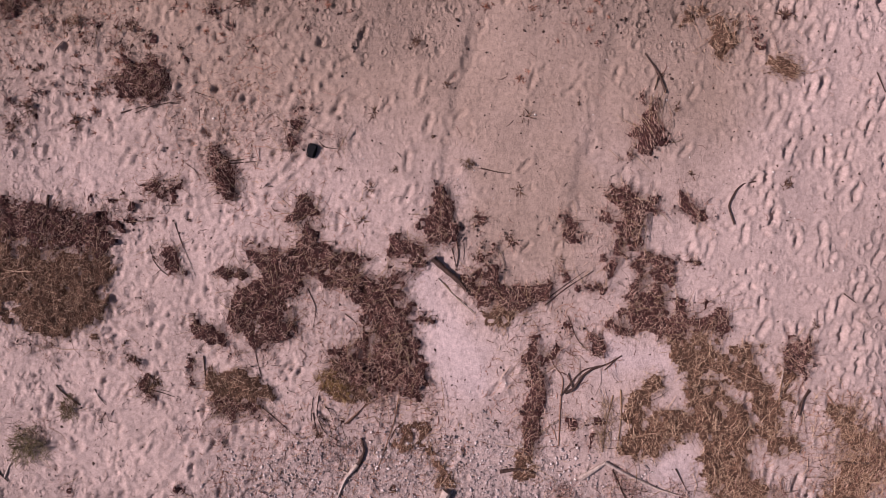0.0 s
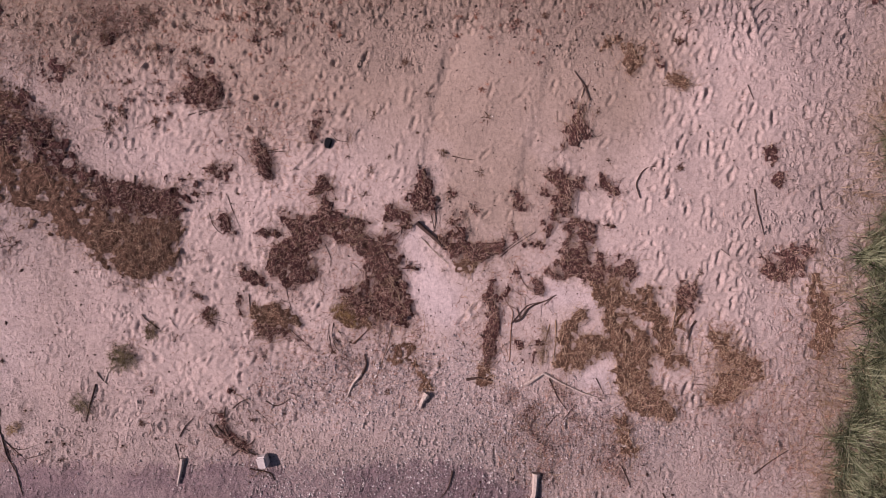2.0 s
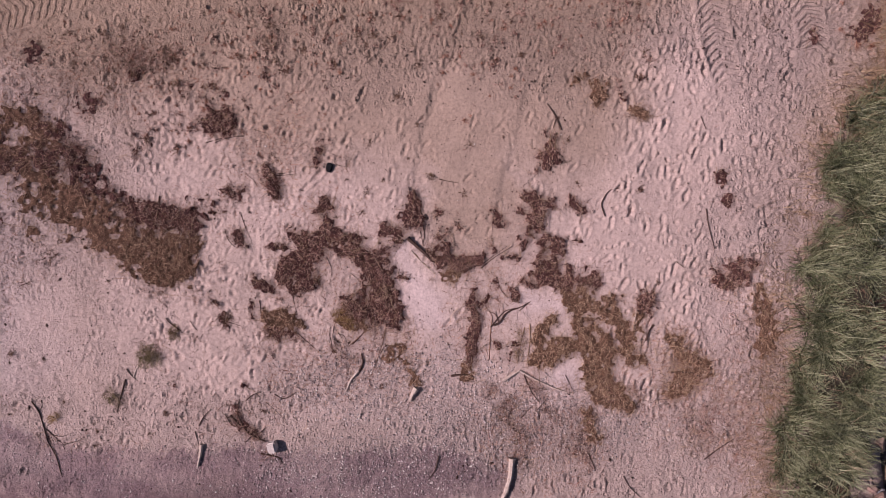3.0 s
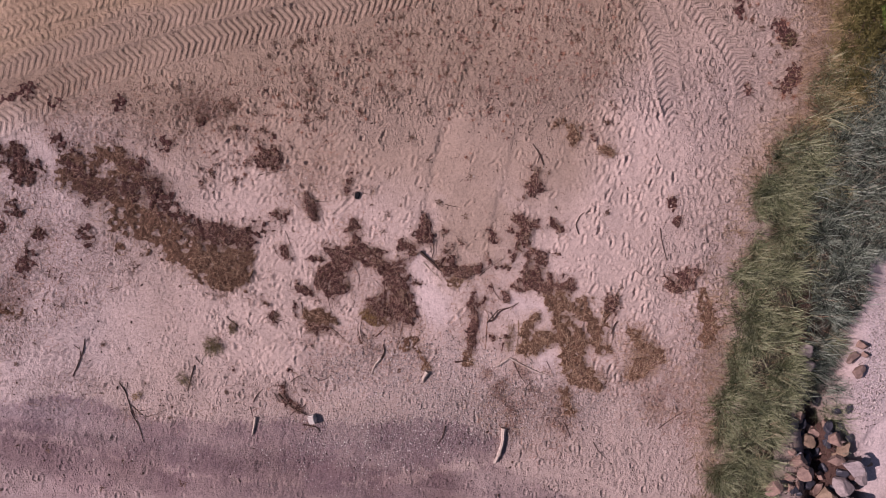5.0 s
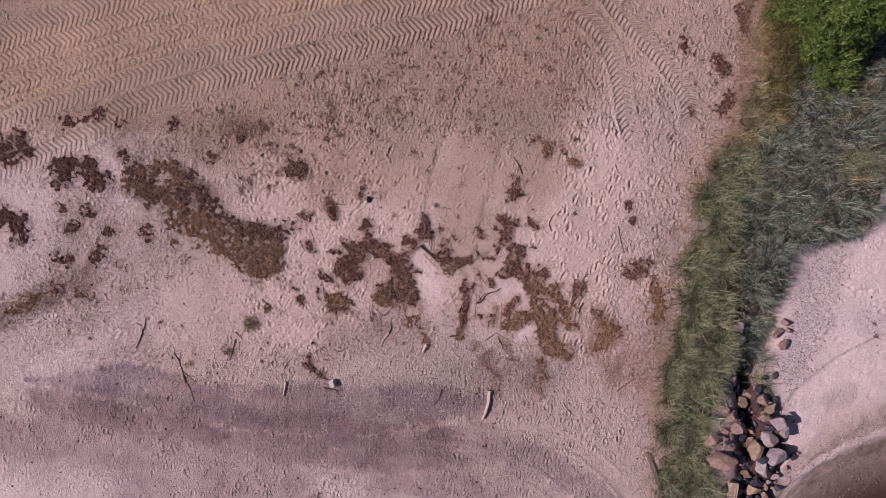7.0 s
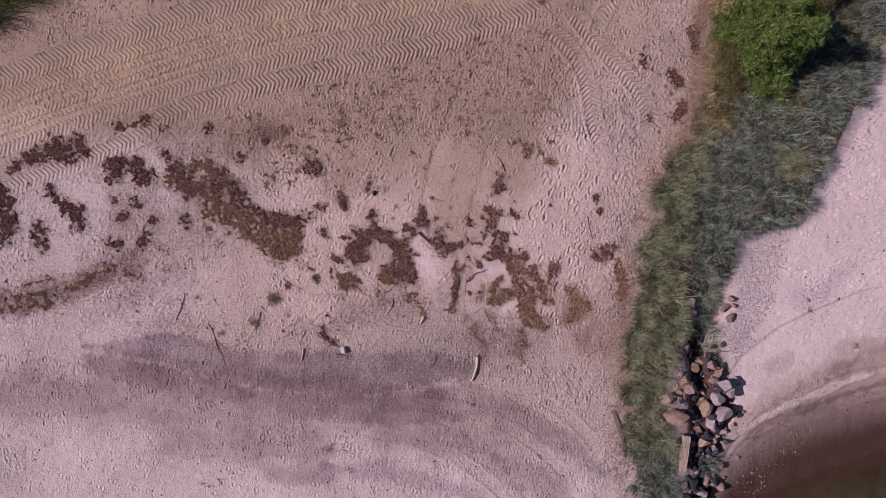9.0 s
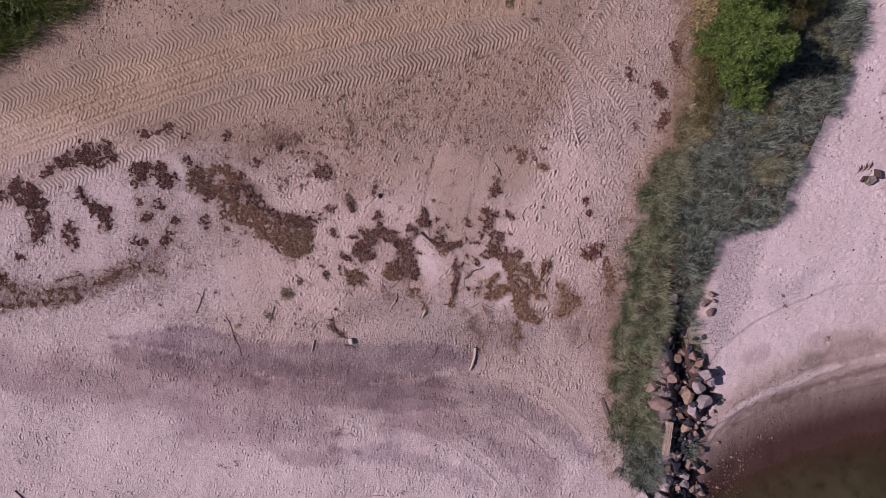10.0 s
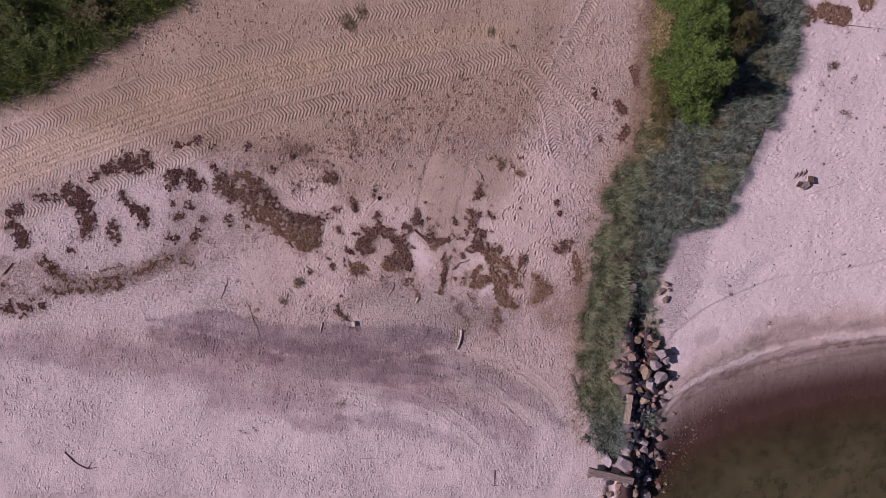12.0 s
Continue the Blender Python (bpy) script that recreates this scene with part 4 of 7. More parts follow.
wrack("ragged dark head of the reed bank", "dark", [[(-10.09, 2.81, 0.21), (-9.93, 2.21, 0.35), (-9.50, 1.70, 0.30)], [(-8.52, 2.35, 0.23), (-8.06, 2.49, 0.18)], [(-9.36, 2.73, 0.11)]], 850, 0.1, holes=BANK_HOLES)
wrack("spread of brown reed straw below the dark bank", "tan", [[(-8.80, 1.27, 0.42), (-8.04, 0.80, 0.63), (-7.28, 0.35, 0.56), (-6.51, -0.11, 0.60), (-5.83, -0.46, 0.63), (-5.40, -0.73, 0.39)], [(-8.74, 0.18, 0.12)]], 850, 0.1, holes=BANK_HOLES)
wrack("dark scraps of reed straw along the track", "dark", [[(-9.01, 3.33, 0.14), (-8.77, 2.90, 0.21)], [(-8.27, 2.39, 0.25), (-7.59, 2.05, 0.18)]], 600, 0.06, bed=False)
wrack("dark upright bundle of reeds on the bank", "dark", [[(-7.81, 2.05, 0.18), (-7.77, 1.44, 0.21)]], 900, 0.12, 85, long=0.4)
wrack("dark clump of reed straw", "dark", [[(-12.45, 2.80, 0.35), (-12.58, 2.34, 0.25)]], 1000, 0.12)
wrack("dark clump of reed straw beside the tracks", "dark", [[(-11.64, 2.80, 0.28), (-11.48, 2.38, 0.39), (-11.19, 2.17, 0.25)]], 1000, 0.12)
wrack("small dark tuft of reed straw", "dark", [[(-10.45, 3.27, 0.18), (-10.34, 2.98, 0.11)]], 900, 0.08)
RING_HOLES = [[(-1.87, -0.19, 0.11), (-1.83, -0.26, 0.09)], [(-2.16, -0.24, 0.06)]]
MAT_HOLES = [[(3.76, -2.00, 0.10), (3.83, -2.24, 0.15), (3.69, -2.30, 0.08)], [(4.54, -2.01, 0.05), (4.72, -2.16, 0.10)], [(3.91, -2.90, 0.10), (3.60, -3.21, 0.26), (4.07, -3.21, 0.17)], [(4.33, -1.23, 0.05), (4.51, -1.48, 0.08)], [(5.48, -2.47, 0.14)]]
wrack("dark brown mat of reed straw in the ring", "dark", [[(-2.76, 0.05, 0.12), (-2.50, -0.08, 0.24), (-2.33, -0.34, 0.26), (-2.59, -0.60, 0.39), (-2.67, -0.99, 0.28), (-2.33, -1.03, 0.17)], [(-2.93, -0.51, 0.17), (-2.97, -0.90, 0.16)], [(-3.23, -0.25, 0.04), (-2.93, -0.25, 0.09)]], 1000, 0.13)
wrack("dark upper arc of the reed ring", "dark", [[(-1.94, 0.18, 0.12), (-1.69, 0.05, 0.22), (-1.47, -0.13, 0.24), (-1.25, -0.13, 0.19), (-1.13, 0.00, 0.09)], [(-2.20, -0.07, 0.14), (-2.07, -0.01, 0.12), (-1.94, 0.05, 0.10)], [(-1.64, -0.34, 0.10), (-1.38, -0.34, 0.12)]], 1000, 0.13, holes=RING_HOLES)
wrack("dark stalky tuft standing over the reed ring", "dark", [[(-1.99, 0.95, 0.06), (-1.94, 0.70, 0.14), (-1.90, 0.44, 0.11), (-1.94, 0.22, 0.10)], [(-2.14, 0.63, 0.08), (-2.07, 0.78, 0.07)]], 900, 0.12, long=0.3)
wrack("dark broad arc of the reed ring", "dark", [[(-1.38, -0.34, 0.12), (-1.04, -0.52, 0.22), (-0.69, -0.52, 0.21), (-0.56, -0.78, 0.23)], [(-0.95, -0.86, 0.19), (-0.61, -1.04, 0.30), (-0.45, -1.34, 0.28)], [(-0.22, -0.88, 0.08), (-0.07, -0.94, 0.04)]], 1000, 0.14)
wrack("thick brown foot of the reed ring with pale stalks", "dark", [[(-0.87, -1.21, 0.24), (-1.04, -1.56, 0.29), (-0.69, -1.65, 0.33), (-0.39, -1.73, 0.24), (-0.36, -1.99, 0.14)]], 1050, 0.16, long=0.3)
wrack("black thick heart of the reed ring", "dark", [[(-1.47, -1.42, 0.12), (-1.40, -1.64, 0.18), (-1.13, -1.73, 0.21)]], 1300, 0.2)
wrack("olive-brown straw at the foot of the ring", "tan", [[(-1.56, -1.86, 0.17), (-1.34, -1.99, 0.21), (-1.13, -1.99, 0.12), (-1.47, -1.73, 0.17)]], 1000, 0.1, fine=0.045)
wrack("loose dark stems below the ring", "dark", [[(-0.69, -1.99, 0.10), (-0.95, -2.21, 0.12), (-0.69, -2.38, 0.12)], [(-0.43, -1.91, 0.10), (-0.26, -2.00, 0.10)], [(-0.13, -2.00, 0.07), (-0.02, -2.19, 0.09), (-0.13, -2.47, 0.07)]], 380, 0.06, bed=False, long=0.36)
wrack("tan straw scraped together below the ring", "tan", [[(-0.22, -2.60, 0.09), (-0.39, -2.71, 0.17), (-0.52, -2.82, 0.10)], [(-0.09, -2.95, 0.10), (0.13, -3.26, 0.14), (0.18, -3.52, 0.12)]], 520, 0.06, long=0.3)
wrack("brown straw and roots on the shingle", "dark", [[(-1.47, -2.90, 0.14), (-1.21, -2.86, 0.10)], [(-1.82, -2.59, 0.07), (-1.56, -2.72, 0.09)]], 420, 0.06, bed=False, long=0.34)
wrack("dark withered weed with curling stems", "dark", [[(-4.04, 0.13, 0.09), (-3.99, -0.04, 0.13), (-3.88, -0.17, 0.09)]], 1100, 0.14)
wrack("dark tangle of weed roots", "dark", [[(-3.63, -0.94, 0.09), (-3.57, -1.07, 0.14), (-3.40, -1.13, 0.12), (-3.19, -1.22, 0.05)], [(-3.65, -0.86, 0.05)]], 1000, 0.1)
wrack("small dark lump of weed beside the ring", "dark", [[(-3.08, -0.94, 0.11), (-2.97, -1.01, 0.10)]], 1100, 0.1)
wrack("loose brown weed under the ring", "dark", [[(-2.59, -1.29, 0.12), (-2.48, -1.55, 0.12)], [(-2.42, -1.25, 0.07)], [(-3.01, -1.46, 0.09), (-2.84, -1.59, 0.09)]], 480, 0.05, bed=False)
wrack("low olive-brown mound of straw", "tan", [[(-3.31, -1.89, 0.16), (-3.10, -2.02, 0.28), (-2.84, -1.98, 0.24), (-2.57, -2.07, 0.12)]], 1000, 0.14, fine=0.045)
wrack("black foot of a straw mound", "dark", [[(-3.36, -2.17, 0.13), (-3.10, -2.25, 0.15), (-2.84, -2.25, 0.10)]], 1200, 0.12)
wrack("dark loose stems beside a straw mound", "dark", [[(-2.63, -2.37, 0.07), (-2.42, -2.46, 0.09), (-2.29, -2.63, 0.07)], [(-3.57, -2.62, 0.09), (-3.27, -2.71, 0.12)], [(-3.87, -2.62, 0.09)]], 420, 0.05, bed=False, long=0.34)
wrack("dark brown heap of reed straw", "dark", [[(0.09, 0.96, 0.16), (0.14, 0.74, 0.21), (0.00, 0.52, 0.19), (0.16, 0.35, 0.19), (-0.04, 0.28, 0.13)]], 1100, 0.15)
wrack("dark tangle of reed straw by the root", "dark", [[(-0.61, 0.31, 0.10), (-0.52, 0.18, 0.14), (-0.69, 0.09, 0.06)], [(-0.42, 0.09, 0.11), (-0.28, -0.01, 0.12), (-0.22, 0.18, 0.07)], [(-0.65, -0.08, 0.05)]], 1000, 0.1)
wrack("thin curved line of dark reeds", "dark", [[(-0.22, -0.08, 0.04), (-0.36, -0.21, 0.04), (-0.61, -0.32, 0.04), (-0.95, -0.34, 0.04), (-1.21, -0.27, 0.05)]], 1000, 0.06, bed=False, long=0.34)
wrack("dark crescent of reed wrack round bare sand", "dark", [[(0.51, -0.37, 0.08), (0.70, -0.50, 0.17), (1.05, -0.55, 0.21), (1.40, -0.59, 0.18), (1.57, -0.52, 0.10), (1.77, -0.37, 0.07)], [(0.59, -0.26, 0.06), (0.77, -0.23, 0.10), (0.92, -0.19, 0.10)], [(0.79, -0.04, 0.06), (0.84, 0.11, 0.05)]], 1200, 0.15)
wrack("fan of bleached straw below the crescent", "tan", [[(0.79, -0.81, 0.10), (1.09, -0.87, 0.12)], [(0.83, -1.00, 0.09), (1.05, -1.04, 0.09)]], 560, 0.08, bearing=80, long=0.4)
wrack("dark sprig of weed at the crescent's horn", "dark", [[(1.94, -0.16, 0.06), (2.01, -0.26, 0.08)]], 1000, 0.08)
wrack("dark tuft of weed on bare sand", "dark", [[(2.26, -0.42, 0.06), (2.41, -0.44, 0.11), (2.56, -0.45, 0.08)]], 1100, 0.1)
wrack("small dark tuft of weed on ochre sand", "dark", [[(0.63, 0.66, 0.05), (0.70, 0.61, 0.07)], [(1.18, 0.28, 0.05), (1.24, 0.22, 0.04)]], 900, 0.07)
wrack("brown tuft of straw with dark stems", "dark", [[(1.99, 0.70, 0.05), (2.01, 0.53, 0.10), (2.12, 0.35, 0.11)], [(1.88, 0.53, 0.05)], [(2.23, 0.48, 0.07)]], 850, 0.08, long=0.32)
wrack("dark brown heap of reed straw beside bare sand", "dark", [[(2.76, 0.97, 0.12), (2.98, 0.90, 0.21), (3.14, 0.75, 0.23), (3.35, 0.81, 0.10)], [(2.65, 0.72, 0.07), (2.65, 0.57, 0.05)]], 1050, 0.14)
wrack("dark brown column of reed straw", "dark", [[(2.89, 0.46, 0.15), (3.03, 0.31, 0.17), (2.85, 0.13, 0.13)], [(2.72, -0.07, 0.11), (2.66, -0.24, 0.07)]], 1050, 0.13)
wrack("dark brown heap of reed straw with bleached stalks", "dark", [[(3.25, 0.02, 0.12), (3.50, -0.16, 0.19), (3.66, -0.31, 0.10)], [(3.12, -0.16, 0.10), (3.09, -0.39, 0.12), (3.05, -0.61, 0.14)]], 1050, 0.13, long=0.3)
wrack("broad dark brown heap of reed straw", "dark", [[(3.34, -0.48, 0.16), (3.29, -0.75, 0.19), (3.07, -0.83, 0.16), (3.47, -1.01, 0.22), (3.74, -0.97, 0.21)], [(3.78, -0.72, 0.10), (3.87, -0.86, 0.12)]], 1050, 0.14)
wrack("black strip of rotting weed", "dark", [[(2.70, -1.01, 0.08), (2.85, -1.07, 0.10), (3.00, -1.10, 0.08), (3.12, -1.09, 0.05)], [(2.45, -1.22, 0.06), (2.56, -1.27, 0.11), (2.47, -1.44, 0.05)]], 1400, 0.13)
wrack("dark ragged edge of weed and straw", "dark", [[(4.09, -1.01, 0.13), (4.30, -1.04, 0.12), (4.45, -0.86, 0.14), (4.49, -1.10, 0.12)], [(4.14, -0.77, 0.04), (4.21, -0.66, 0.04)]], 1100, 0.13)
wrack("brown tuft of reed straw on bare sand", "dark", [[(3.82, 0.99, 0.06), (3.91, 0.86, 0.11), (4.14, 0.72, 0.12), (4.10, 0.62, 0.08)], [(3.69, 0.81, 0.04)]], 900, 0.09)
wrack("thin dark sprig on bare sand", "dark", [[(3.83, 0.00, 0.05), (3.98, -0.02, 0.05), (4.10, -0.04, 0.04)]], 800, 0.05)
wrack("bright brown mat of reed straw", "tan", [[(3.74, -1.23, 0.12), (3.91, -1.45, 0.19), (4.07, -1.69, 0.21), (4.27, -1.58, 0.16)], [(4.14, -1.28, 0.10), (4.36, -1.41, 0.10), (4.40, -1.63, 0.12)]], 800, 0.09, holes=MAT_HOLES, long=0.32)
wrack("bright brown patch of straw by a dark tuft", "tan", [[(4.72, -1.39, 0.12), (4.90, -1.52, 0.16), (5.05, -1.43, 0.09)]], 900, 0.08)
wrack("dark round tuft of weed", "dark", [[(5.66, -1.43, 0.19), (5.75, -1.59, 0.17), (5.57, -1.66, 0.09)]], 1300, 0.16)
wrack("broad brown mat of reed straw", "tan", [[(3.43, -1.93, 0.12), (3.16, -2.24, 0.24), (3.25, -2.59, 0.29), (3.05, -2.88, 0.19), (3.51, -2.68, 0.22)]], 1050, 0.11, holes=MAT_HOLES)
wrack("broad olive-brown mat of reed straw", "tan", [[(4.00, -2.11, 0.16), (4.24, -2.16, 0.24), (4.40, -2.47, 0.33), (4.67, -2.64, 0.28), (4.57, -3.00, 0.33), (4.36, -3.21, 0.22), (4.67, -3.35, 0.22)], [(3.60, -2.55, 0.17), (3.98, -2.59, 0.17)]], 1050, 0.12, holes=MAT_HOLES)
wrack("loose bright straw at the edge of the mat", "tan", [[(4.67, -1.81, 0.16), (4.99, -1.85, 0.16), (5.12, -2.12, 0.19), (5.21, -2.43, 0.21), (5.32, -2.74, 0.19), (5.52, -2.92, 0.12)], [(5.43, -1.85, 0.12), (5.52, -2.12, 0.09)]], 720, 0.07, holes=MAT_HOLES, long=0.36)
wrack("brown column of reed straw", "dark", [[(1.53, -1.70, 0.11), (1.62, -2.01, 0.15), (1.53, -2.31, 0.14), (1.47, -2.62, 0.11), (1.44, -2.88, 0.13)]], 1000, 0.12, long=0.28)
wrack("yellowish foot of a straw column", "tan", [[(1.40, -3.10, 0.13), (1.35, -3.36, 0.12), (1.53, -3.32, 0.09)]], 800, 0.08)
wrack("dark fringe of stems at the bare sand", "dark", [[(1.53, -1.22, 0.07), (1.56, -1.38, 0.11), (1.44, -1.57, 0.09)], [(1.75, -1.57, 0.07), (1.88, -1.38, 0.07)], [(2.06, -1.14, 0.07), (2.03, -0.98, 0.06)]], 760, 0.08, long=0.34)
wrack("dark weeds stranded on pale sand", "dark", [[(2.06, -2.52, 0.06), (2.12, -2.62, 0.05)], [(2.54, -2.50, 0.08), (2.65, -2.58, 0.05)], [(2.44, -2.73, 0.04), (2.42, -2.89, 0.04)]], 900, 0.06)
wrack("bleached straw standing at the edge of the mat", "pale", [[(2.67, -2.28, 0.06), (2.65, -2.63, 0.07), (2.61, -2.89, 0.09)]], 700, 0.06, bearing=78, long=0.42, bed=False)
wrack("tan straw on trodden sand", "tan", [[(6.51, -2.29, 0.09), (6.65, -2.38, 0.07)], [(6.40, -2.79, 0.14), (6.65, -2.93, 0.12)], [(6.74, -3.41, 0.21), (6.47, -3.46, 0.16), (6.29, -3.63, 0.16)], [(5.30, -3.60, 0.11), (5.39, -3.71, 0.09)]], 420, 0.05, bed=False, long=0.34)
wrack("brown straw and stems beside the pale branch", "dark", [[(3.74, -3.53, 0.10), (3.91, -3.62, 0.09)], [(2.89, -3.33, 0.10), (3.07, -3.51, 0.12)], [(1.92, -3.57, 0.10), (1.79, -3.67, 0.10)]], 520, 0.06, bed=False, long=0.3)
wrack("tangled tuft of straw with dark stems", "dark", [[(-4.70, 3.05, 0.08), (-4.54, 2.85, 0.16), (-4.27, 2.88, 0.19), (-4.19, 2.60, 0.13), (-4.31, 2.42, 0.05)], [(-4.84, 2.82, 0.04)]], 950, 0.1, long=0.3)
wrack("long dark lump of matted weed", "dark", [[(-3.37, 1.66, 0.08), (-3.32, 1.47, 0.15), (-3.25, 1.28, 0.17), (-3.17, 1.11, 0.13)]], 1400, 0.24)
wrack("small dark lump of matted weed", "dark", [[(-4.29, 1.09, 0.09), (-4.16, 1.09, 0.14), (-4.05, 1.05, 0.10)], [(-3.95, 1.19, 0.04)]], 1300, 0.18)
wrack("dark streak of reed straw", "dark", [[(-2.07, 2.29, 0.08), (-2.10, 2.03, 0.06), (-2.20, 1.77, 0.10), (-2.16, 1.69, 0.08)], [(-1.88, 2.29, 0.05)]], 1000, 0.09, long=0.28)
wrack("scattered dark stems on bare sand", "dark", [[(-1.73, 1.91, 0.05), (-1.47, 1.86, 0.09), (-1.43, 1.75, 0.07)]], 520, 0.05, bed=False, long=0.3)
wrack("brown cone of reed straw with stalks", "dark", [[(3.34, 2.41, 0.04), (3.30, 2.19, 0.10), (3.23, 1.98, 0.19), (3.27, 1.83, 0.22), (3.47, 1.93, 0.10)], [(3.18, 2.53, 0.05)], [(2.98, 1.62, 0.06)]], 1050, 0.12, bearing=85, long=0.3)
wrack("thin ragged tuft of straw", "tan", [[(3.98, 3.80, 0.11), (3.87, 3.69, 0.07), (4.12, 3.87, 0.07)]], 750, 0.06, long=0.3)
wrack("brown tuft of reed straw", "tan", [[(4.40, 3.65, 0.11), (4.54, 3.43, 0.16), (4.42, 3.30, 0.09)], [(4.67, 3.70, 0.07)]], 900, 0.1, long=0.28)
wrack("small dark tuft of straw", "dark", [[(5.03, 3.44, 0.06), (5.10, 3.33, 0.07)], [(4.98, 3.60, 0.04)]], 850, 0.08)
wrack("brown nest of dry straw", "tan", [[(5.19, 3.04, 0.09), (5.37, 3.02, 0.13), (5.57, 2.96, 0.10)]], 1000, 0.1, bearing=-10, long=0.34)
wrack("dark small tuft of straw", "dark", [[(5.52, 3.84, 0.08), (5.46, 3.78, 0.04)]], 850, 0.07)
wrack("dark withered tuft with spreading stems", "dark", [[(-6.08, 2.18, 0.09), (-6.10, 2.27, 0.06)], [(-6.40, 2.04, 0.08), (-6.36, 1.88, 0.07)], [(-6.38, 2.39, 0.06)], [(-5.47, 2.10, 0.04)]], 750, 0.07, long=0.26)
wrack("dark sprawling weed at the corner of the strand", "dark", [[(-6.35, 3.83, 0.12), (-6.48, 3.77, 0.09)], [(-5.26, 3.34, 0.08), (-5.20, 3.24, 0.05)], [(-5.09, 3.58, 0.07)], [(-4.63, 3.59, 0.07)], [(-4.31, 3.39, 0.07)], [(-3.40, 3.77, 0.06)]], 700, 0.06)
wrack("brown crumbs of weed and stems", "dark", [[(-4.84, 3.30, 0.10), (-4.67, 3.16, 0.09)], [(-5.85, 3.55, 0.09)], [(-5.35, 2.67, 0.05)], [(-3.82, 3.25, 0.05)]], 520, 0.05, bed=False)
wrack("dark curling weed with long stems", "dark", [[(-4.36, -1.75, 0.06), (-4.39, -1.93, 0.10), (-4.31, -2.04, 0.10), (-4.21, -2.06, 0.05)], [(-4.61, -1.47, 0.06), (-4.52, -1.58, 0.06)]], 1100, 0.08)
wrack("dark upright sprig of weed", "dark", [[(-3.74, -1.54, 0.06), (-3.72, -1.76, 0.04), (-3.68, -1.89, 0.04)], [(-3.87, -3.39, 0.05), (-3.88, -3.52, 0.08)], [(-5.56, -3.48, 0.07), (-5.49, -3.55, 0.05)]], 900, 0.07)
wrack("thin spread of dark stems on trodden sand", "dark", [[(-5.85, -1.32, 0.12), (-5.73, -1.49, 0.09)], [(-5.01, -1.41, 0.07), (-4.93, -1.32, 0.07)], [(-6.06, -1.23, 0.10), (-6.31, -1.27, 0.07)], [(-5.14, -2.35, 0.12), (-5.01, -2.39, 0.07)], [(-4.29, -0.55, 0.09), (-4.42, -0.72, 0.07)], [(-5.85, -2.47, 0.10), (-5.94, -2.60, 0.12), (-6.15, -2.64, 0.09)]], 420, 0.05, bed=False, long=0.3)
wrack("tan mat of loose straw", "tan", [[(6.29, -3.01, 0.19), (6.74, -3.19, 0.19), (6.83, -2.75, 0.12), (6.51, -2.39, 0.09)]], 260, 0.05, bed=False, long=0.34)
wrack("dark tuft of matted weed with straw", "dark", [[(7.53, -0.89, 0.28), (7.91, -0.76, 0.28), (8.17, -0.63, 0.13)]], 1100, 0.14)
wrack("strip of rusty straw beside the grass", "tan", [[(8.37, -1.14, 0.10), (8.50, -1.65, 0.20), (8.70, -2.23, 0.25), (8.57, -2.68, 0.18)]], 600, 0.06, 80)
wrack("thin rusty straw on trodden sand", "tan", [[(6.33, -3.31, 0.30), (6.84, -3.25, 0.30), (6.90, -2.93, 0.18)], [(6.27, -3.70, 0.13)]], 300, 0.05, bed=False, long=0.34)
wrack("loose tan straw before the grass", "pale", [[(8.83, -3.19, 0.38), (9.06, -4.45, 0.50), (8.84, -5.49, 0.38)]], 260, 0.04, bed=False)
wrack("loose tan straw on trodden sand", "tan", [[(7.68, -3.70, 0.30), (8.08, -4.21, 0.30)], [(6.92, -4.85, 0.25), (8.21, -4.98, 0.25)]], 260, 0.03, bed=False)
wrack("dark tangle of weed round a root", "dark", [[(-4.15, -3.95, 0.07), (-3.95, -4.42, 0.11), (-3.6, -4.66, 0.12)], [(-4.2, -4.35, 0.07)], [(-3.3, -5.15, 0.08)]], 900, 0.1, long=0.3)
wrack("dark sprigs of weed at the edge of the shingle", "dark", [[(-8.8, -4.6, 0.1), (-8.3, -4.9, 0.08)], [(-6.8, -3.9, 0.08)], [(-9.9, -3.0, 0.09)], [(2.7, -4.6, 0.1), (2.9, -4.9, 0.08)], [(4.4, -4.35, 0.09)]], 600, 0.06, bed=False, long=0.34)
wrack("brown stem of dead weed", "dark", [[(7.40, 1.50, 0.13), (7.44, 1.27, 0.06)], [(7.61, 0.92, 0.15)]], 600, 0.06)
wrack("brown straw with dark crumbs", "dark", [[(4.11, -4.31, 0.28), (4.03, -4.95, 0.21)]], 400, 0.05, bed=False)
wrack("ragged tail of the brown straw mat", "tan", [[(4.35, -3.50, 0.19), (4.89, -3.80, 0.33), (5.25, -3.98, 0.18)], [(4.29, -4.22, 0.15), (4.44, -4.82, 0.11)]], 850, 0.09, long=0.3)
wrack("dark stems in the tail of the straw mat", "dark", [[(4.65, -3.50, 0.17), (5.07, -4.04, 0.14)], [(5.49, -3.68, 0.09)], [(4.18, -5.18, 0.09), (4.30, -5.42, 0.07)]], 500, 0.07, bed=False, long=0.34)
wrack("ragged brown straw heap on trodden sand", "tan", [[(6.27, -2.40, 0.12), (6.60, -2.76, 0.15), (7.09, -3.09, 0.19), (6.60, -3.41, 0.24), (6.34, -3.69, 0.13)]], 900, 0.08, long=0.32)
wrack("dark stems over a brown straw heap", "dark", [[(6.70, -2.73, 0.12), (7.00, -3.21, 0.14), (6.46, -3.51, 0.12)], [(6.83, -4.35, 0.15), (7.31, -4.14, 0.11), (7.10, -4.72, 0.09)]], 420, 0.06, bed=False, long=0.36)
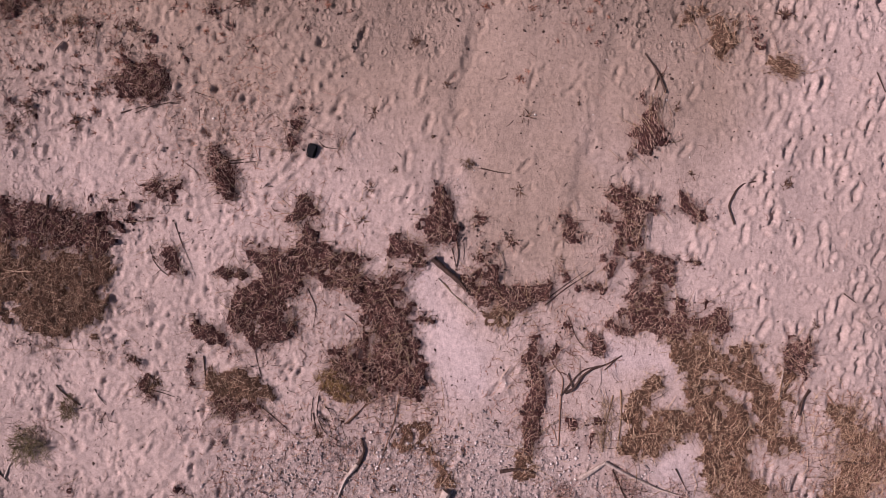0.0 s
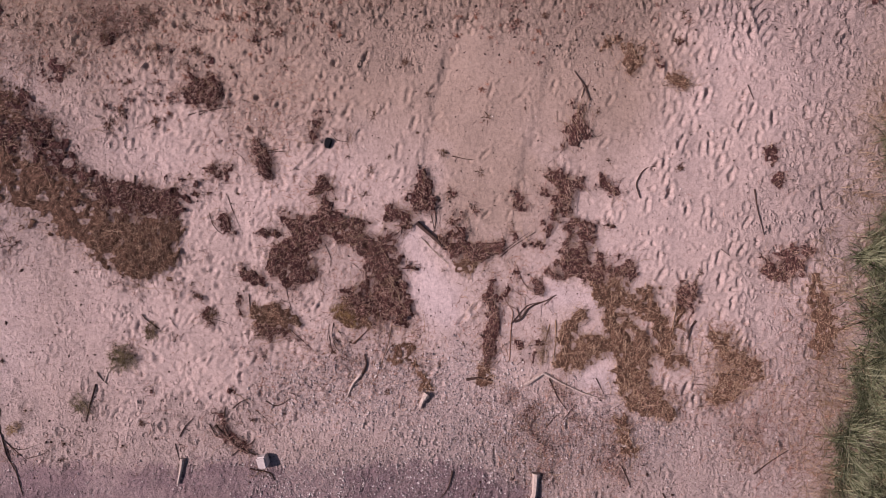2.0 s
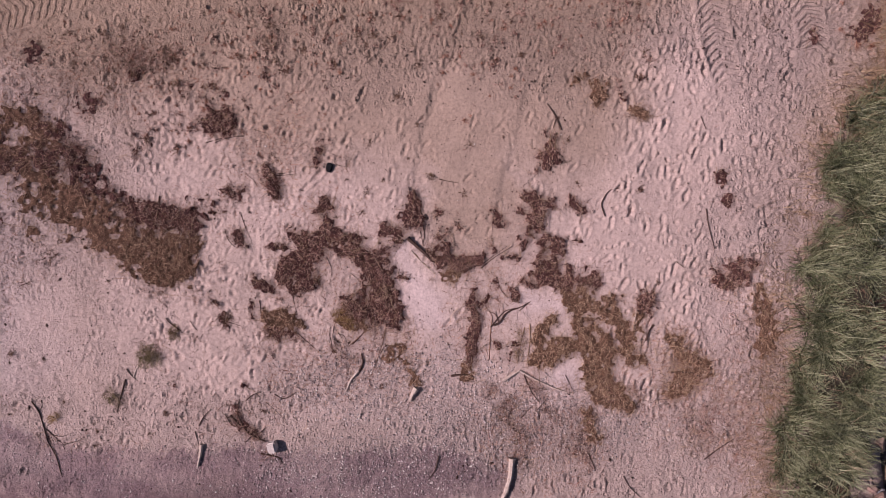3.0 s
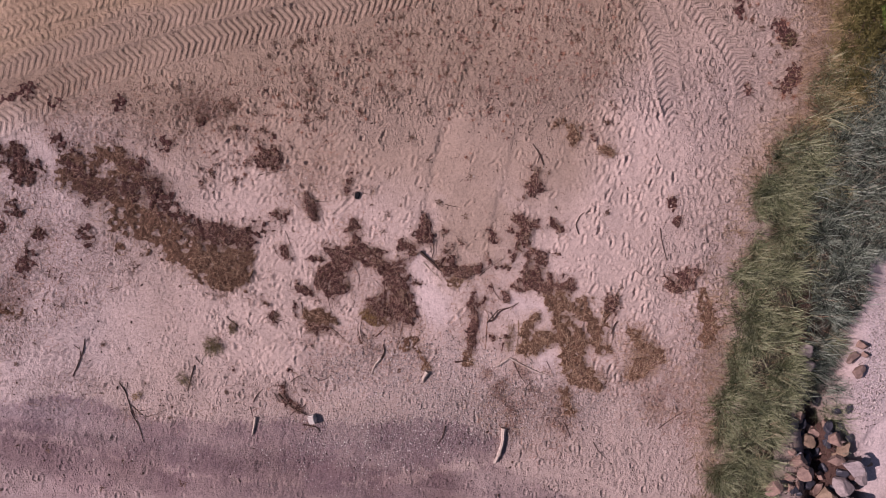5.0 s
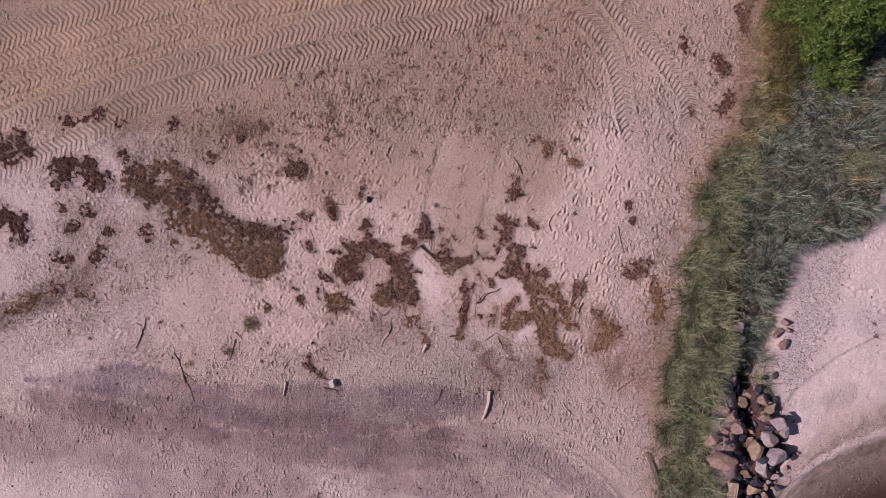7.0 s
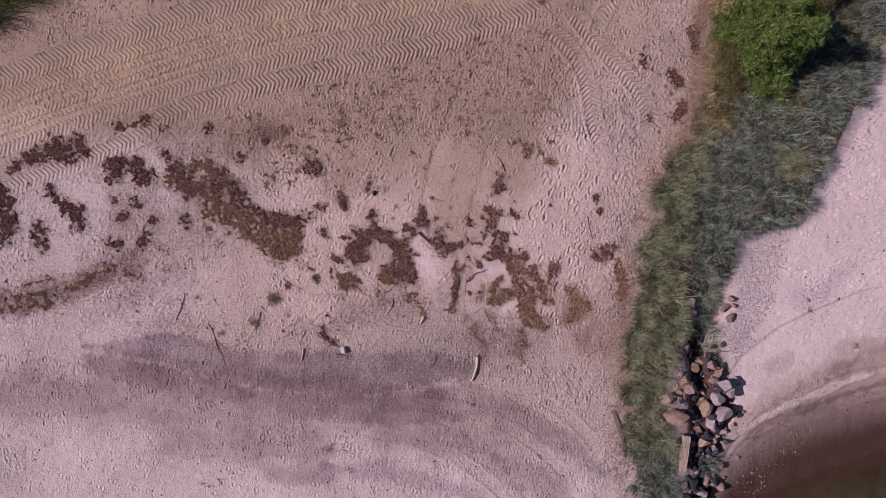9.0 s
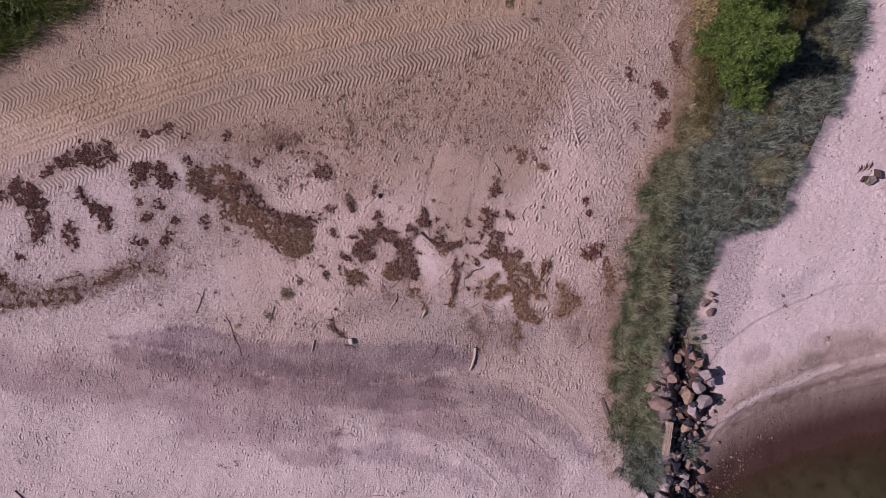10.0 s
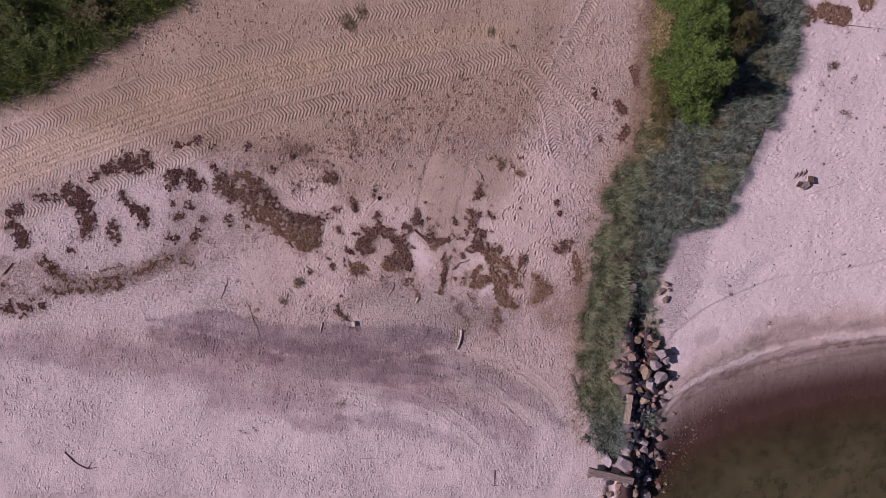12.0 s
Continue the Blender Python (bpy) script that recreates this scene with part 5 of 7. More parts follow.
wrack("dark tangle of stems on the shingle", "dark", [[(2.43, -3.85, 0.12), (2.25, -4.15, 0.12), (2.64, -4.69, 0.11)], [(3.09, -3.64, 0.14), (2.91, -3.49, 0.09)], [(1.95, -3.61, 0.09), (1.89, -3.84, 0.07)]], 560, 0.07, bed=False, long=0.36)
wrack("dark weeds beside the pale branch", "dark", [[(3.33, -4.03, 0.12), (3.57, -4.21, 0.09)], [(2.67, -5.05, 0.07), (2.74, -5.41, 0.09)]], 520, 0.06, bed=False, long=0.3)
# farther along the strand
wrack("dark sprigs of weed on the sand before the shrubs", "dark", [[(11.37, 8.49, 0.20), (11.51, 7.74, 0.20)], [(10.51, 6.73, 0.20), (10.83, 6.35, 0.23)], [(11.06, 5.34, 0.23), (10.68, 4.84, 0.18)], [(11.72, 4.33, 0.20)], [(9.27, 7.42, 0.15), (9.35, 7.09, 0.13)], [(9.65, 4.83, 0.13)]], 420, 0.07)
wrack("rusty straw along the edge of the grass", "tan", [[(11.61, 8.99, 0.26), (11.51, 7.99, 0.20), (11.79, 6.99, 0.26), (11.43, 5.73, 0.23), (11.71, 4.72, 0.23), (11.10, 3.57, 0.18)]], 420, 0.06, bed=False)
wrack("dark crumbly scraps of reed straw beside the tracks", "dark", [[(-16.02, 3.10, 0.33), (-15.02, 3.53, 0.38), (-14.53, 3.13, 0.33)], [(-14.01, 3.91, 0.23), (-13.77, 3.41, 0.20)]], 700, 0.07)
wrack("thin scraps of reed straw at the edge of the tracks", "dark", [[(-12.51, 4.30, 0.20), (-11.25, 4.68, 0.20)], [(-10.51, 4.31, 0.15)], [(-10.65, 3.18, 0.18)], [(-8.75, 4.32, 0.18)], [(-7.51, 3.07, 0.23)]], 520, 0.05)
wrack("thin brown straw crumbs on ochre sand", "dark", [[(-6.75, 4.21, 0.33), (-5.74, 4.09, 0.26)], [(-3.22, 4.61, 0.31)]], 360, 0.04, bed=False)
wrack("dark ragged tuft of straw above the bank", "dark", [[(-4.24, 2.71, 0.23), (-4.69, 2.59, 0.15)], [(-3.99, 1.02, 0.13)]], 800, 0.07)
wrack("brown upper edge of the reed bank", "tan", [[(-10.03, 2.76, 0.28), (-10.17, 2.05, 0.38), (-9.29, 1.93, 0.46)], [(-9.41, 2.61, 0.31), (-8.73, 2.81, 0.26), (-8.41, 2.06, 0.36)]], 900, 0.08)
wrack("dark crumbs scattered below the reed bank", "dark", [[(-12.57, 1.41, 0.18)], [(-12.33, 0.65, 0.23)], [(-11.07, 0.58, 0.20)], [(-9.69, 0.41, 0.18)], [(-11.69, 1.16, 0.15)], [(-11.34, -0.23, 0.26)], [(-12.98, -0.49, 0.20)]], 460, 0.04)
wrack("dark arc of reed wrack", "dark", [[(-17.59, 1.76, 0.44), (-17.13, 1.04, 0.44), (-17.11, 0.19, 0.39), (-17.30, -0.42, 0.25)]], 900, 0.1)
wrack("dark clump of reed straw", "dark", [[(-15.77, 0.32, 0.20), (-15.79, -0.41, 0.35), (-15.63, -0.66, 0.20)]], 900, 0.1)
wrack("dark clump of reed straw", "dark", [[(-15.32, 1.77, 0.20), (-14.85, 1.22, 0.20), (-14.26, 0.81, 0.35), (-14.15, 0.40, 0.30)]], 900, 0.1)
wrack("dark pair of reed clumps", "dark", [[(-12.66, 2.83, 0.25), (-12.79, 2.27, 0.22)], [(-11.77, 2.76, 0.20), (-11.47, 2.28, 0.30)]], 900, 0.1)
for chain in ([(-19.56, -1.50, 0.24), (-18.87, -2.14, 0.33)], [(-21.39, -4.18, 0.39), (-20.42, -4.20, 0.42)], [(-19.50, -4.02, 0.27)], [(-21.56, -2.99, 0.24)],):
    wrack("rusty patch of reed wrack on the strand", "rust", [chain], 800, 0.05)
wrack("rusty arc of matted reed straw on the strand", "tan", [[(-19.91, -1.71, 0.14), (-19.19, -2.09, 0.19), (-18.47, -2.53, 0.24), (-17.74, -2.82, 0.19), (-16.71, -2.73, 0.20), (-15.67, -2.57, 0.22), (-14.49, -2.27, 0.26), (-13.60, -1.85, 0.24), (-12.86, -1.46, 0.17)], [(-19.36, -3.19, 0.17), (-18.63, -3.30, 0.24), (-17.60, -3.27, 0.22), (-16.42, -3.20, 0.22), (-15.39, -2.96, 0.17)], [(-12.27, -1.55, 0.19), (-11.74, -1.84, 0.20)], [(-16.40, -2.22, 0.13), (-15.37, -1.92, 0.14)]], 760, 0.05, long=0.32)
wrack("dark stems tangled in the rusty arc", "dark", [[(-18.63, -3.42, 0.42), (-16.72, -3.11, 0.42), (-14.64, -2.51, 0.36), (-13.15, -1.46, 0.42), (-11.82, -0.72, 0.24)], [(-18.15, -1.49, 0.27), (-18.23, -2.53, 0.30)], [(-11.67, -0.57, 0.18), (-11.97, -1.16, 0.18)], [(-13.96, -0.73, 0.24)]], 130, 0.06, bed=False, long=0.36)
wrack("dark ragged straw at the rim of the tracks", "dark", [[(-19.83, 1.59, 0.15), (-19.25, 1.57, 0.21)], [(-18.81, 1.60, 0.21), (-18.31, 1.75, 0.30), (-18.12, 2.19, 0.21)], [(-17.94, 1.37, 0.27), (-17.36, 1.26, 0.24)], [(-21.02, 0.76, 0.24), (-20.66, 1.12, 0.18)], [(-16.89, 2.55, 0.18), (-16.53, 2.79, 0.15)], [(-16.00, 3.14, 0.18), (-15.36, 3.23, 0.24), (-14.59, 3.47, 0.24)], [(-14.01, 3.68, 0.27), (-13.78, 3.21, 0.21)], [(-11.31, 4.57, 0.18)]], 700, 0.06, long=0.3)
wrack("thin dark weeds strewn on open strand", "dark", [[(-12.67, 1.34, 0.24), (-11.79, 1.00, 0.24), (-12.47, 0.52, 0.30)], [(-12.84, -0.57, 0.42), (-11.67, -0.42, 0.36), (-10.92, 0.47, 0.24)], [(-9.88, 0.92, 0.30), (-9.45, 0.12, 0.21)], [(-21.14, -3.73, 0.53), (-19.68, -3.87, 0.53)], [(-8.43, -0.55, 0.21)], [(-10.06, -1.74, 0.18)], [(-10.52, -2.94, 0.24), (-10.08, -3.23, 0.24)], [(-13.63, -3.40, 0.27), (-11.99, -2.79, 0.27)], [(-11.72, -4.14, 0.42), (-9.94, -3.83, 0.36)]], 190, 0.05, bed=False, long=0.4)
wrack("long thin rusty band of reed wrack on the strand", "rust", [[(-21.68, -1.95, 0.42), (-20.37, -2.36, 0.45), (-19.06, -2.71, 0.47), (-17.59, -2.76, 0.45)], [(-16.56, -2.87, 0.50), (-15.38, -2.63, 0.47), (-14.05, -2.15, 0.50), (-12.71, -1.55, 0.47), (-11.82, -1.19, 0.30)], [(-21.72, -3.28, 0.30), (-20.54, -3.13, 0.36), (-19.07, -3.30, 0.30)]], 560, 0.035, bed=False, fine=0.08)
wrack("thin dark crumbs in the rusty band", "dark", [[(-21.10, -2.18, 0.24), (-18.47, -2.82, 0.33), (-17.30, -2.97, 0.27)], [(-16.12, -2.75, 0.33), (-14.64, -2.45, 0.33)], [(-13.45, -1.91, 0.24), (-12.27, -1.37, 0.24)]], 60, 0.035, bed=False)
wrack("dark clump of reed straw at the strand's edge", "dark", [[(-21.04, 0.12, 0.27), (-20.47, -0.61, 0.42)], [(-20.57, 1.00, 0.24)]], 800, 0.08)
for chain in ([(-12.34, 0.57, 0.25)], [(-11.14, 0.51, 0.22)], [(-9.81, 0.58, 0.20)], [(-11.80, 1.31, 0.20)], [(-12.69, 1.42, 0.17)], [(-12.49, -0.52, 0.22), (-12.85, -0.40, 0.15)], [(-11.52, -0.40, 0.22)], [(-10.68, -0.64, 0.20)], [(-17.97, -1.15, 0.20)]):
    wrack("faint dark patch of straw crumbs", "dark", [chain], 500, 0.04)
wrack("brown low weed and straw", "dark", [[(-6.45, 4.20, 0.28), (-6.11, 4.03, 0.18)], [(-5.59, 4.20, 0.18)]], 500, 0.05, bed=False)
wrack("flat rusty brush at the head of the bay", "tan", [[(19.49, 11.44, 0.42), (20.38, 11.25, 0.48)], [(21.17, 11.49, 0.48), (22.08, 11.27, 0.54)], [(23.38, 11.97, 0.42)]], 600, 0.12)
wrack("line of black seaweed at the water's edge", "dark", [[(-21.59, -14.35, 0.09), (-20.07, -14.22, 0.12), (-18.88, -14.34, 0.12)], [(-18.27, -14.28, 0.09), (-17.21, -14.02, 0.15), (-16.01, -14.15, 0.12)], [(-14.96, -14.34, 0.09), (-13.15, -14.24, 0.12), (-11.64, -14.40, 0.12)]], 300, 0.05, bed=False)


# ---- driftwood, sticks and beams ----
def tube(name, points, radii, sides=7, knobs=0.15, seed=1):
    """A crooked round stick through points (x, y, z), closed at both ends."""
    r = np.random.RandomState(seed)
    p = np.array(points, float)
    at = np.linspace(0, len(p) - 1, (len(p) - 1) * 4 + 1)
    q = np.stack([np.interp(at, range(len(p)), p[:, k]) for k in range(3)], -1)
    q[1:-1] = (q[:-2] + 2 * q[1:-1] + q[2:]) / 4
    rad = np.interp(at, range(len(p)), radii) * (1 + knobs * r.uniform(-1, 1, len(at)))
    bm = bmesh.new()
    rings = []
    for i, c in enumerate(q):
        way = Vector(q[min(i + 1, len(q) - 1)] - q[max(i - 1, 0)]).normalized()
        side = way.cross(Vector((0, 0, 1)))
        side = side.normalized() if side.length > 1e-3 else Vector((1, 0, 0))
        up = side.cross(way)
        rings.append([bm.verts.new(Vector(c) + (side * math.cos(a) + up * math.sin(a)) * rad[i] * r.uniform(0.9, 1.1)) for a in np.arange(sides) * 2 * math.pi / sides])
    for a, b in zip(rings, rings[1:]):
        for k in range(sides):
            bm.faces.new((a[k], a[(k + 1) % sides], b[(k + 1) % sides], b[k]))
    bm.faces.new(rings[0][::-1])
    bm.faces.new(rings[-1])
    me = bpy.data.meshes.new(name)
    bm.normal_update()
    bm.to_mesh(me)
    bm.free()
    return me


def stick(name, label, mat, lines, thick, category="driftwood", rise=0.0):
    """A piece of driftwood: its stem, and branches as parts. Each line is a run of (x, y); the stem comes first."""
    base = lines[0][0]
    bz = float(ground_at(*base))
    first = None
    for k, line in enumerate(lines):
        t = thick * (1 if k == 0 else 0.6)
        pts = [(x - base[0], y - base[1], float(ground_at(x, y)) - bz + t * 0.75 + rise * i / max(1, len(line) - 1)) for i, (x, y) in enumerate(line)]
        radii = [t * (1 - 0.55 * i / max(1, len(line) - 1)) for i in range(len(line))]
        me = tube(name, pts, radii, 7, 0.14, len(line) * 13 + k)
        if first is None:
            first = thing(name, me, mat, label, category)
            first.location = (*base, bz)
        else:
            part("branch", me, mat, first)
    return first


stick("driftwood_stick", "thin dark hooked stick lying on bare sand", BARK, [[(4.64, 0.55), (4.55, 0.84), (4.67, 1.08), (4.78, 1.18), (4.99, 1.22)]], 0.017)
stick("driftwood_stick", "dark crooked branch above a straw heap", BARK, [[(3.58, 2.59), (3.47, 2.90), (3.26, 3.20)], [(3.47, 2.85), (3.40, 2.63)]], 0.022)
stick("driftwood_log", "dark tapering root at the crescent of wrack", BARK, [[(-0.03, 0.02), (0.13, -0.13), (0.37, -0.33), (0.49, -0.48)]], 0.055, rise=0.03)
stick("driftwood_stick", "thin pale stick along the bare sand", DRIFTWOOD, [[(0.04, -0.28), (0.26, -0.52), (0.61, -0.82)]], 0.012)
stick("driftwood_log", "bleached driftwood log split at one end", DRIFTWOOD, [[(-1.19, -3.13), (-1.37, -3.34), (-1.49, -3.63)], [(-1.32, -3.27), (-1.42, -3.22)]], 0.032)
stick("driftwood_stick", "dark bent branch behind a bleached log", BARK, [[(-1.19, -3.17), (-1.08, -2.94), (-1.13, -2.73)]], 0.03)
stick("driftwood_log", "short bleached driftwood log on shingle", DRIFTWOOD, [[(0.18, -3.55), (0.09, -3.70), (0.03, -3.86)]], 0.07)
stick("driftwood_log", "bleached driftwood log on pale sand", DRIFTWOOD, [[(2.47, -5.24), (2.44, -5.66), (2.33, -6.02), (2.21, -6.29)]], 0.08)
stick("driftwood_stick", "short bleached stick with a dark shadow", DRIFTWOOD, [[(-4.89, -4.88), (-4.93, -5.15), (-5.00, -5.42)]], 0.05)
stick("driftwood_branch", "pale angled branch over dark straw", DRIFTWOOD, [[(2.23, -3.39), (2.63, -3.14)], [(2.63, -3.14), (3.07, -3.38), (3.51, -3.58), (3.91, -3.69)]], 0.045)
stick("driftwood_branch", "dark crooked branch on pale sand", BARK, [[(2.01, -2.05), (2.14, -2.01), (2.28, -1.79), (2.45, -1.68)], [(2.14, -2.01), (2.06, -1.75)], [(2.41, -1.71), (2.67, -1.62), (2.89, -1.49)]], 0.028)
stick("driftwood_stick", "long thin pale stem curling through wrack", STRAW_TAN, [[(1.91, -2.88), (1.94, -2.18), (1.99, -1.83), (1.79, -1.57), (1.88, -1.35)]], 0.01)
stick("driftwood_branch", "dark forked branch with thin twigs on the sand", BARK, [[(-8.87, -3.85), (-8.70, -4.10), (-8.59, -4.47), (-8.51, -4.81), (-8.31, -5.15), (-8.18, -5.66)], [(-8.59, -4.47), (-8.34, -4.70), (-8.10, -4.92)], [(-8.51, -4.68), (-8.39, -4.95)], [(-8.66, -3.83), (-8.63, -3.95), (-8.70, -4.10)], [(-8.11, -4.88), (-7.82, -4.81), (-7.64, -4.69)], [(-8.40, -4.65), (-8.18, -4.70), (-7.95, -4.61)]], 0.017)
stick("driftwood_stick", "dark thin stick beside a flat brown clump", BARK, [[(-6.66, -3.33), (-6.78, -3.77), (-6.87, -4.11)]], 0.018)
stick("driftwood_branch", "dark root running to a concrete lump", BARK, [[(-4.22, -4.19), (-3.98, -4.46), (-3.71, -4.68), (-3.38, -4.82)], [(-3.89, -4.50), (-4.08, -4.12), (-4.00, -3.80)], [(-3.98, -4.46), (-4.19, -4.44), (-4.34, -4.16)], [(-3.80, -4.59), (-3.52, -4.63), (-3.41, -4.50)], [(-3.71, -4.68), (-3.87, -4.84)], [(-3.51, -5.11), (-3.07, -5.20), (-3.00, -5.35)]], 0.034)
stick("driftwood_stick", "dark upright twig with side shoots", BARK, [[(-10.21, -3.66), (-10.01, -3.24), (-9.87, -2.89), (-9.81, -2.54)], [(-9.96, -3.08), (-9.98, -2.79), (-10.20, -2.50)], [(-9.98, -2.86), (-10.15, -2.71)], [(-9.84, -2.73), (-9.74, -2.54)]], 0.02)
stick("twig", "forked thin twig on the strand", BARK, [[(-3.85, -3.84), (-3.69, -3.70), (-3.53, -3.64)], [(-3.58, -3.73), (-3.24, -4.02), (-2.92, -4.31)]], 0.014, "twig")
stick("twig", "curved dark twig on the strand", BARK, [[(-3.18, -3.70), (-2.97, -3.81), (-2.81, -3.75), (-2.67, -3.65)]], 0.014, "twig")
stick("twig", "curved dark twig on trodden sand", BARK, [[(5.17, -5.70), (5.32, -5.97), (5.58, -6.21)]], 0.015, "twig")
stick("twig", "bent dark twig beside the wrack", BARK, [[(1.94, -2.10), (2.27, -1.71), (2.56, -1.64)], [(2.63, -1.71), (2.89, -1.48)]], 0.015, "twig")
stick("twig", "short twig at the edge of the shingle", BARK, [[(-6.64, -3.08), (-6.54, -3.22), (-6.42, -3.33)]], 0.014, "twig")
stick("twig", "tangle of thin twigs on the shingle", BARK, [[(-4.96, -4.44), (-4.85, -4.22), (-4.67, -4.05)], [(-4.85, -4.26), (-4.74, -4.33)], [(-5.06, -4.58), (-5.00, -4.83), (-4.93, -5.06)]], 0.015, "twig")
stick("twig", "tangle of dark twigs beside the pale branch", BARK, [[(2.76, -3.26), (2.94, -3.68), (3.12, -3.91)], [(3.04, -4.13), (3.32, -3.80)], [(2.68, -4.30), (2.89, -4.05)], [(2.47, -4.88), (2.72, -4.99), (2.78, -5.21)]], 0.017, "twig")
stick("twig", "dark crooked twig on trodden sand", BARK, [[(4.30, -5.13), (4.45, -5.44), (4.49, -5.58)], [(5.13, -5.13), (5.10, -5.37)]], 0.016, "twig")
stick("driftwood_stick", "thin dark stick on trodden sand", BARK, [[(7.07, 0.74), (7.13, 0.32), (7.29, -0.23)]], 0.016)
stick("driftwood_stick", "thin dark stick before the grass", BARK, [[(7.12, -5.30), (7.44, -5.05), (7.82, -4.79)]], 0.016)
stick("driftwood_stick", "thin grey stick on the lower strand", DRIFTWOOD, [[(2.59, -8.48), (3.25, -8.38)]], 0.03)
stick("driftwood_stick", "thin straight stick on the lower strand", DRIFTWOOD, [[(-2.84, -12.26), (-1.78, -12.23)]], 0.025)
stick("driftwood_branch", "dark curved branch on the lower strand", BARK, [[(-18.63, -11.91), (-18.05, -12.53), (-17.46, -12.84), (-16.95, -12.75)], [(-17.46, -12.84), (-17.21, -12.47)]], 0.035)
stick("driftwood_stick", "dark upright stick on the lower strand", BARK, [[(4.33, -12.87), (4.31, -13.75)], [(4.10, -13.69), (4.53, -13.75)]], 0.03)
stick("driftwood_stick", "thin twig on the shingle", BARK, [[(0.72, -5.19), (0.63, -5.55), (0.46, -5.77)]], 0.018)
stick("driftwood_stick", "dark bent stick at the strand's edge", BARK, [[(-21.46, -2.39), (-21.15, -2.01), (-20.97, -1.80)]], 0.04)
stick("driftwood_stick", "dark flat stick at the foot of a straw column", BARK, [[(1.00, -3.27), (1.31, -3.23), (1.56, -3.30)]], 0.03)
stick("driftwood_stick", "pale stick in the loose straw", DRIFTWOOD, [[(5.43, -1.68), (5.37, -2.21), (5.30, -2.74)]], 0.012)
stick("driftwood_stick", "dark stick by the straw mat", BARK, [[(5.68, -2.43), (5.75, -2.17), (5.85, -2.03)]], 0.02)
stick("driftwood_stick", "dark straight stick in the straw", BARK, [[(6.29, -3.18), (6.84, -3.19)]], 0.028)
stick("driftwood_stick", "thin pale stem lying across the bay sand", DRIFTWOOD, [[(20.87, 2.04), (22.06, 2.46), (23.11, 2.80)]], 0.02)
stick("driftwood_branch", "long thin dark branch at the head of the bay", BARK, [[(21.20, 10.91), (22.85, 10.76), (24.59, 10.60)]], 0.02)
stick("driftwood_stick", "pale broken stick at the grass tip", DRIFTWOOD, [[(9.91, -12.30), (10.40, -11.47), (10.58, -10.83)]], 0.03)
stick("driftwood_stick", "dark leaning stem with withered twigs", BARK, [[(-5.85, 0.99), (-5.89, 0.52)]], 0.022)
stick("twig", "long thin pale stem beside dark weed", DRIFTWOOD, [[(-3.95, 0.58), (-3.85, 0.26), (-3.74, 0.00), (-3.65, -0.25)]], 0.008, "twig")
stick("twig", "dark stem curling from a withered weed", BARK, [[(-4.33, 0.22), (-4.29, 0.00), (-4.16, -0.15), (-4.04, -0.24)], [(-4.16, -0.15), (-4.29, -0.25)]], 0.009, "twig")
stick("twig", "thin dark stem below the reed ring", BARK, [[(-2.76, -1.07), (-2.73, -1.46), (-2.66, -1.72), (-2.62, -1.86)], [(-2.74, -1.31), (-2.59, -1.39), (-2.52, -1.45)]], 0.009, "twig")
stick("twig", "thin dark curved stem in the reed ring", BARK, [[(-1.94, -0.43), (-1.81, -0.73), (-1.86, -1.03)]], 0.008, "twig")
stick("twig", "thin dark stem in the middle of the ring", BARK, [[(-1.38, -0.82), (-1.21, -0.95), (-1.13, -1.21)]], 0.008, "twig")
stick("driftwood_root", "tangle of dark curling roots below the reed ring", BARK, [[(-1.77, -2.07), (-1.81, -2.37), (-1.69, -2.64), (-1.47, -2.77)], [(-1.86, -2.11), (-1.90, -2.42), (-1.80, -2.68)], [(-1.73, -2.16), (-1.60, -2.33), (-1.51, -2.64)], [(-1.69, -2.25), (-1.54, -2.29), (-1.47, -2.46)], [(-1.81, -2.37), (-1.64, -2.46), (-1.56, -2.72)]], 0.011)
stick("driftwood_stick", "long thin reed stem slanting down from the ring", STRAW_TAN, [[(-0.54, -1.99), (-0.61, -2.43), (-0.74, -2.82), (-0.88, -3.21)]], 0.011)
stick("driftwood_stick", "short dark stick below the ring", BARK, [[(-1.34, -2.51), (-1.17, -2.34), (-1.06, -2.21)]], 0.014)
stick("driftwood_stick", "pale reed stalk across the black weed", DRIFTWOOD, [[(2.98, -1.16), (3.25, -1.05), (3.50, -0.97)]], 0.012)
stick("driftwood_stick", "pale upright reed stem beside the straw mat", STRAW_PALE, [[(2.88, -2.02), (2.89, -2.45), (2.82, -2.98)]], 0.012)
stick("driftwood_stick", "pale upright reed stem at the edge of the straw mat", STRAW_PALE, [[(2.76, -2.10), (2.65, -2.54), (2.59, -2.98)]], 0.01)
stick("driftwood_stick", "thin pale stem standing in bright straw", STRAW_PALE, [[(5.43, -1.68), (5.39, -2.03), (5.32, -2.47), (5.28, -2.83)]], 0.011)
stick("driftwood_stick", "dark slanting stick before trodden sand", BARK, [[(5.88, -2.05), (5.70, -2.25), (5.64, -2.49)]], 0.012)
stick("driftwood_stick", "long thin tan stem on trodden sand", STRAW_TAN, [[(6.15, -2.12), (6.38, -2.48), (6.56, -2.70)], [(6.20, -2.04), (6.47, -2.39)]], 0.01)
stick("twig", "pale stem lying on the reed bank", STRAW_PALE, [[(-6.38, 0.30), (-6.25, 0.33), (-6.16, 0.39)]], 0.012, "twig")
stick("twig", "curved pale stem lying on the reed bank", STRAW_PALE, [[(-6.13, 0.05), (-6.04, -0.08), (-5.83, -0.17)]], 0.012, "twig")
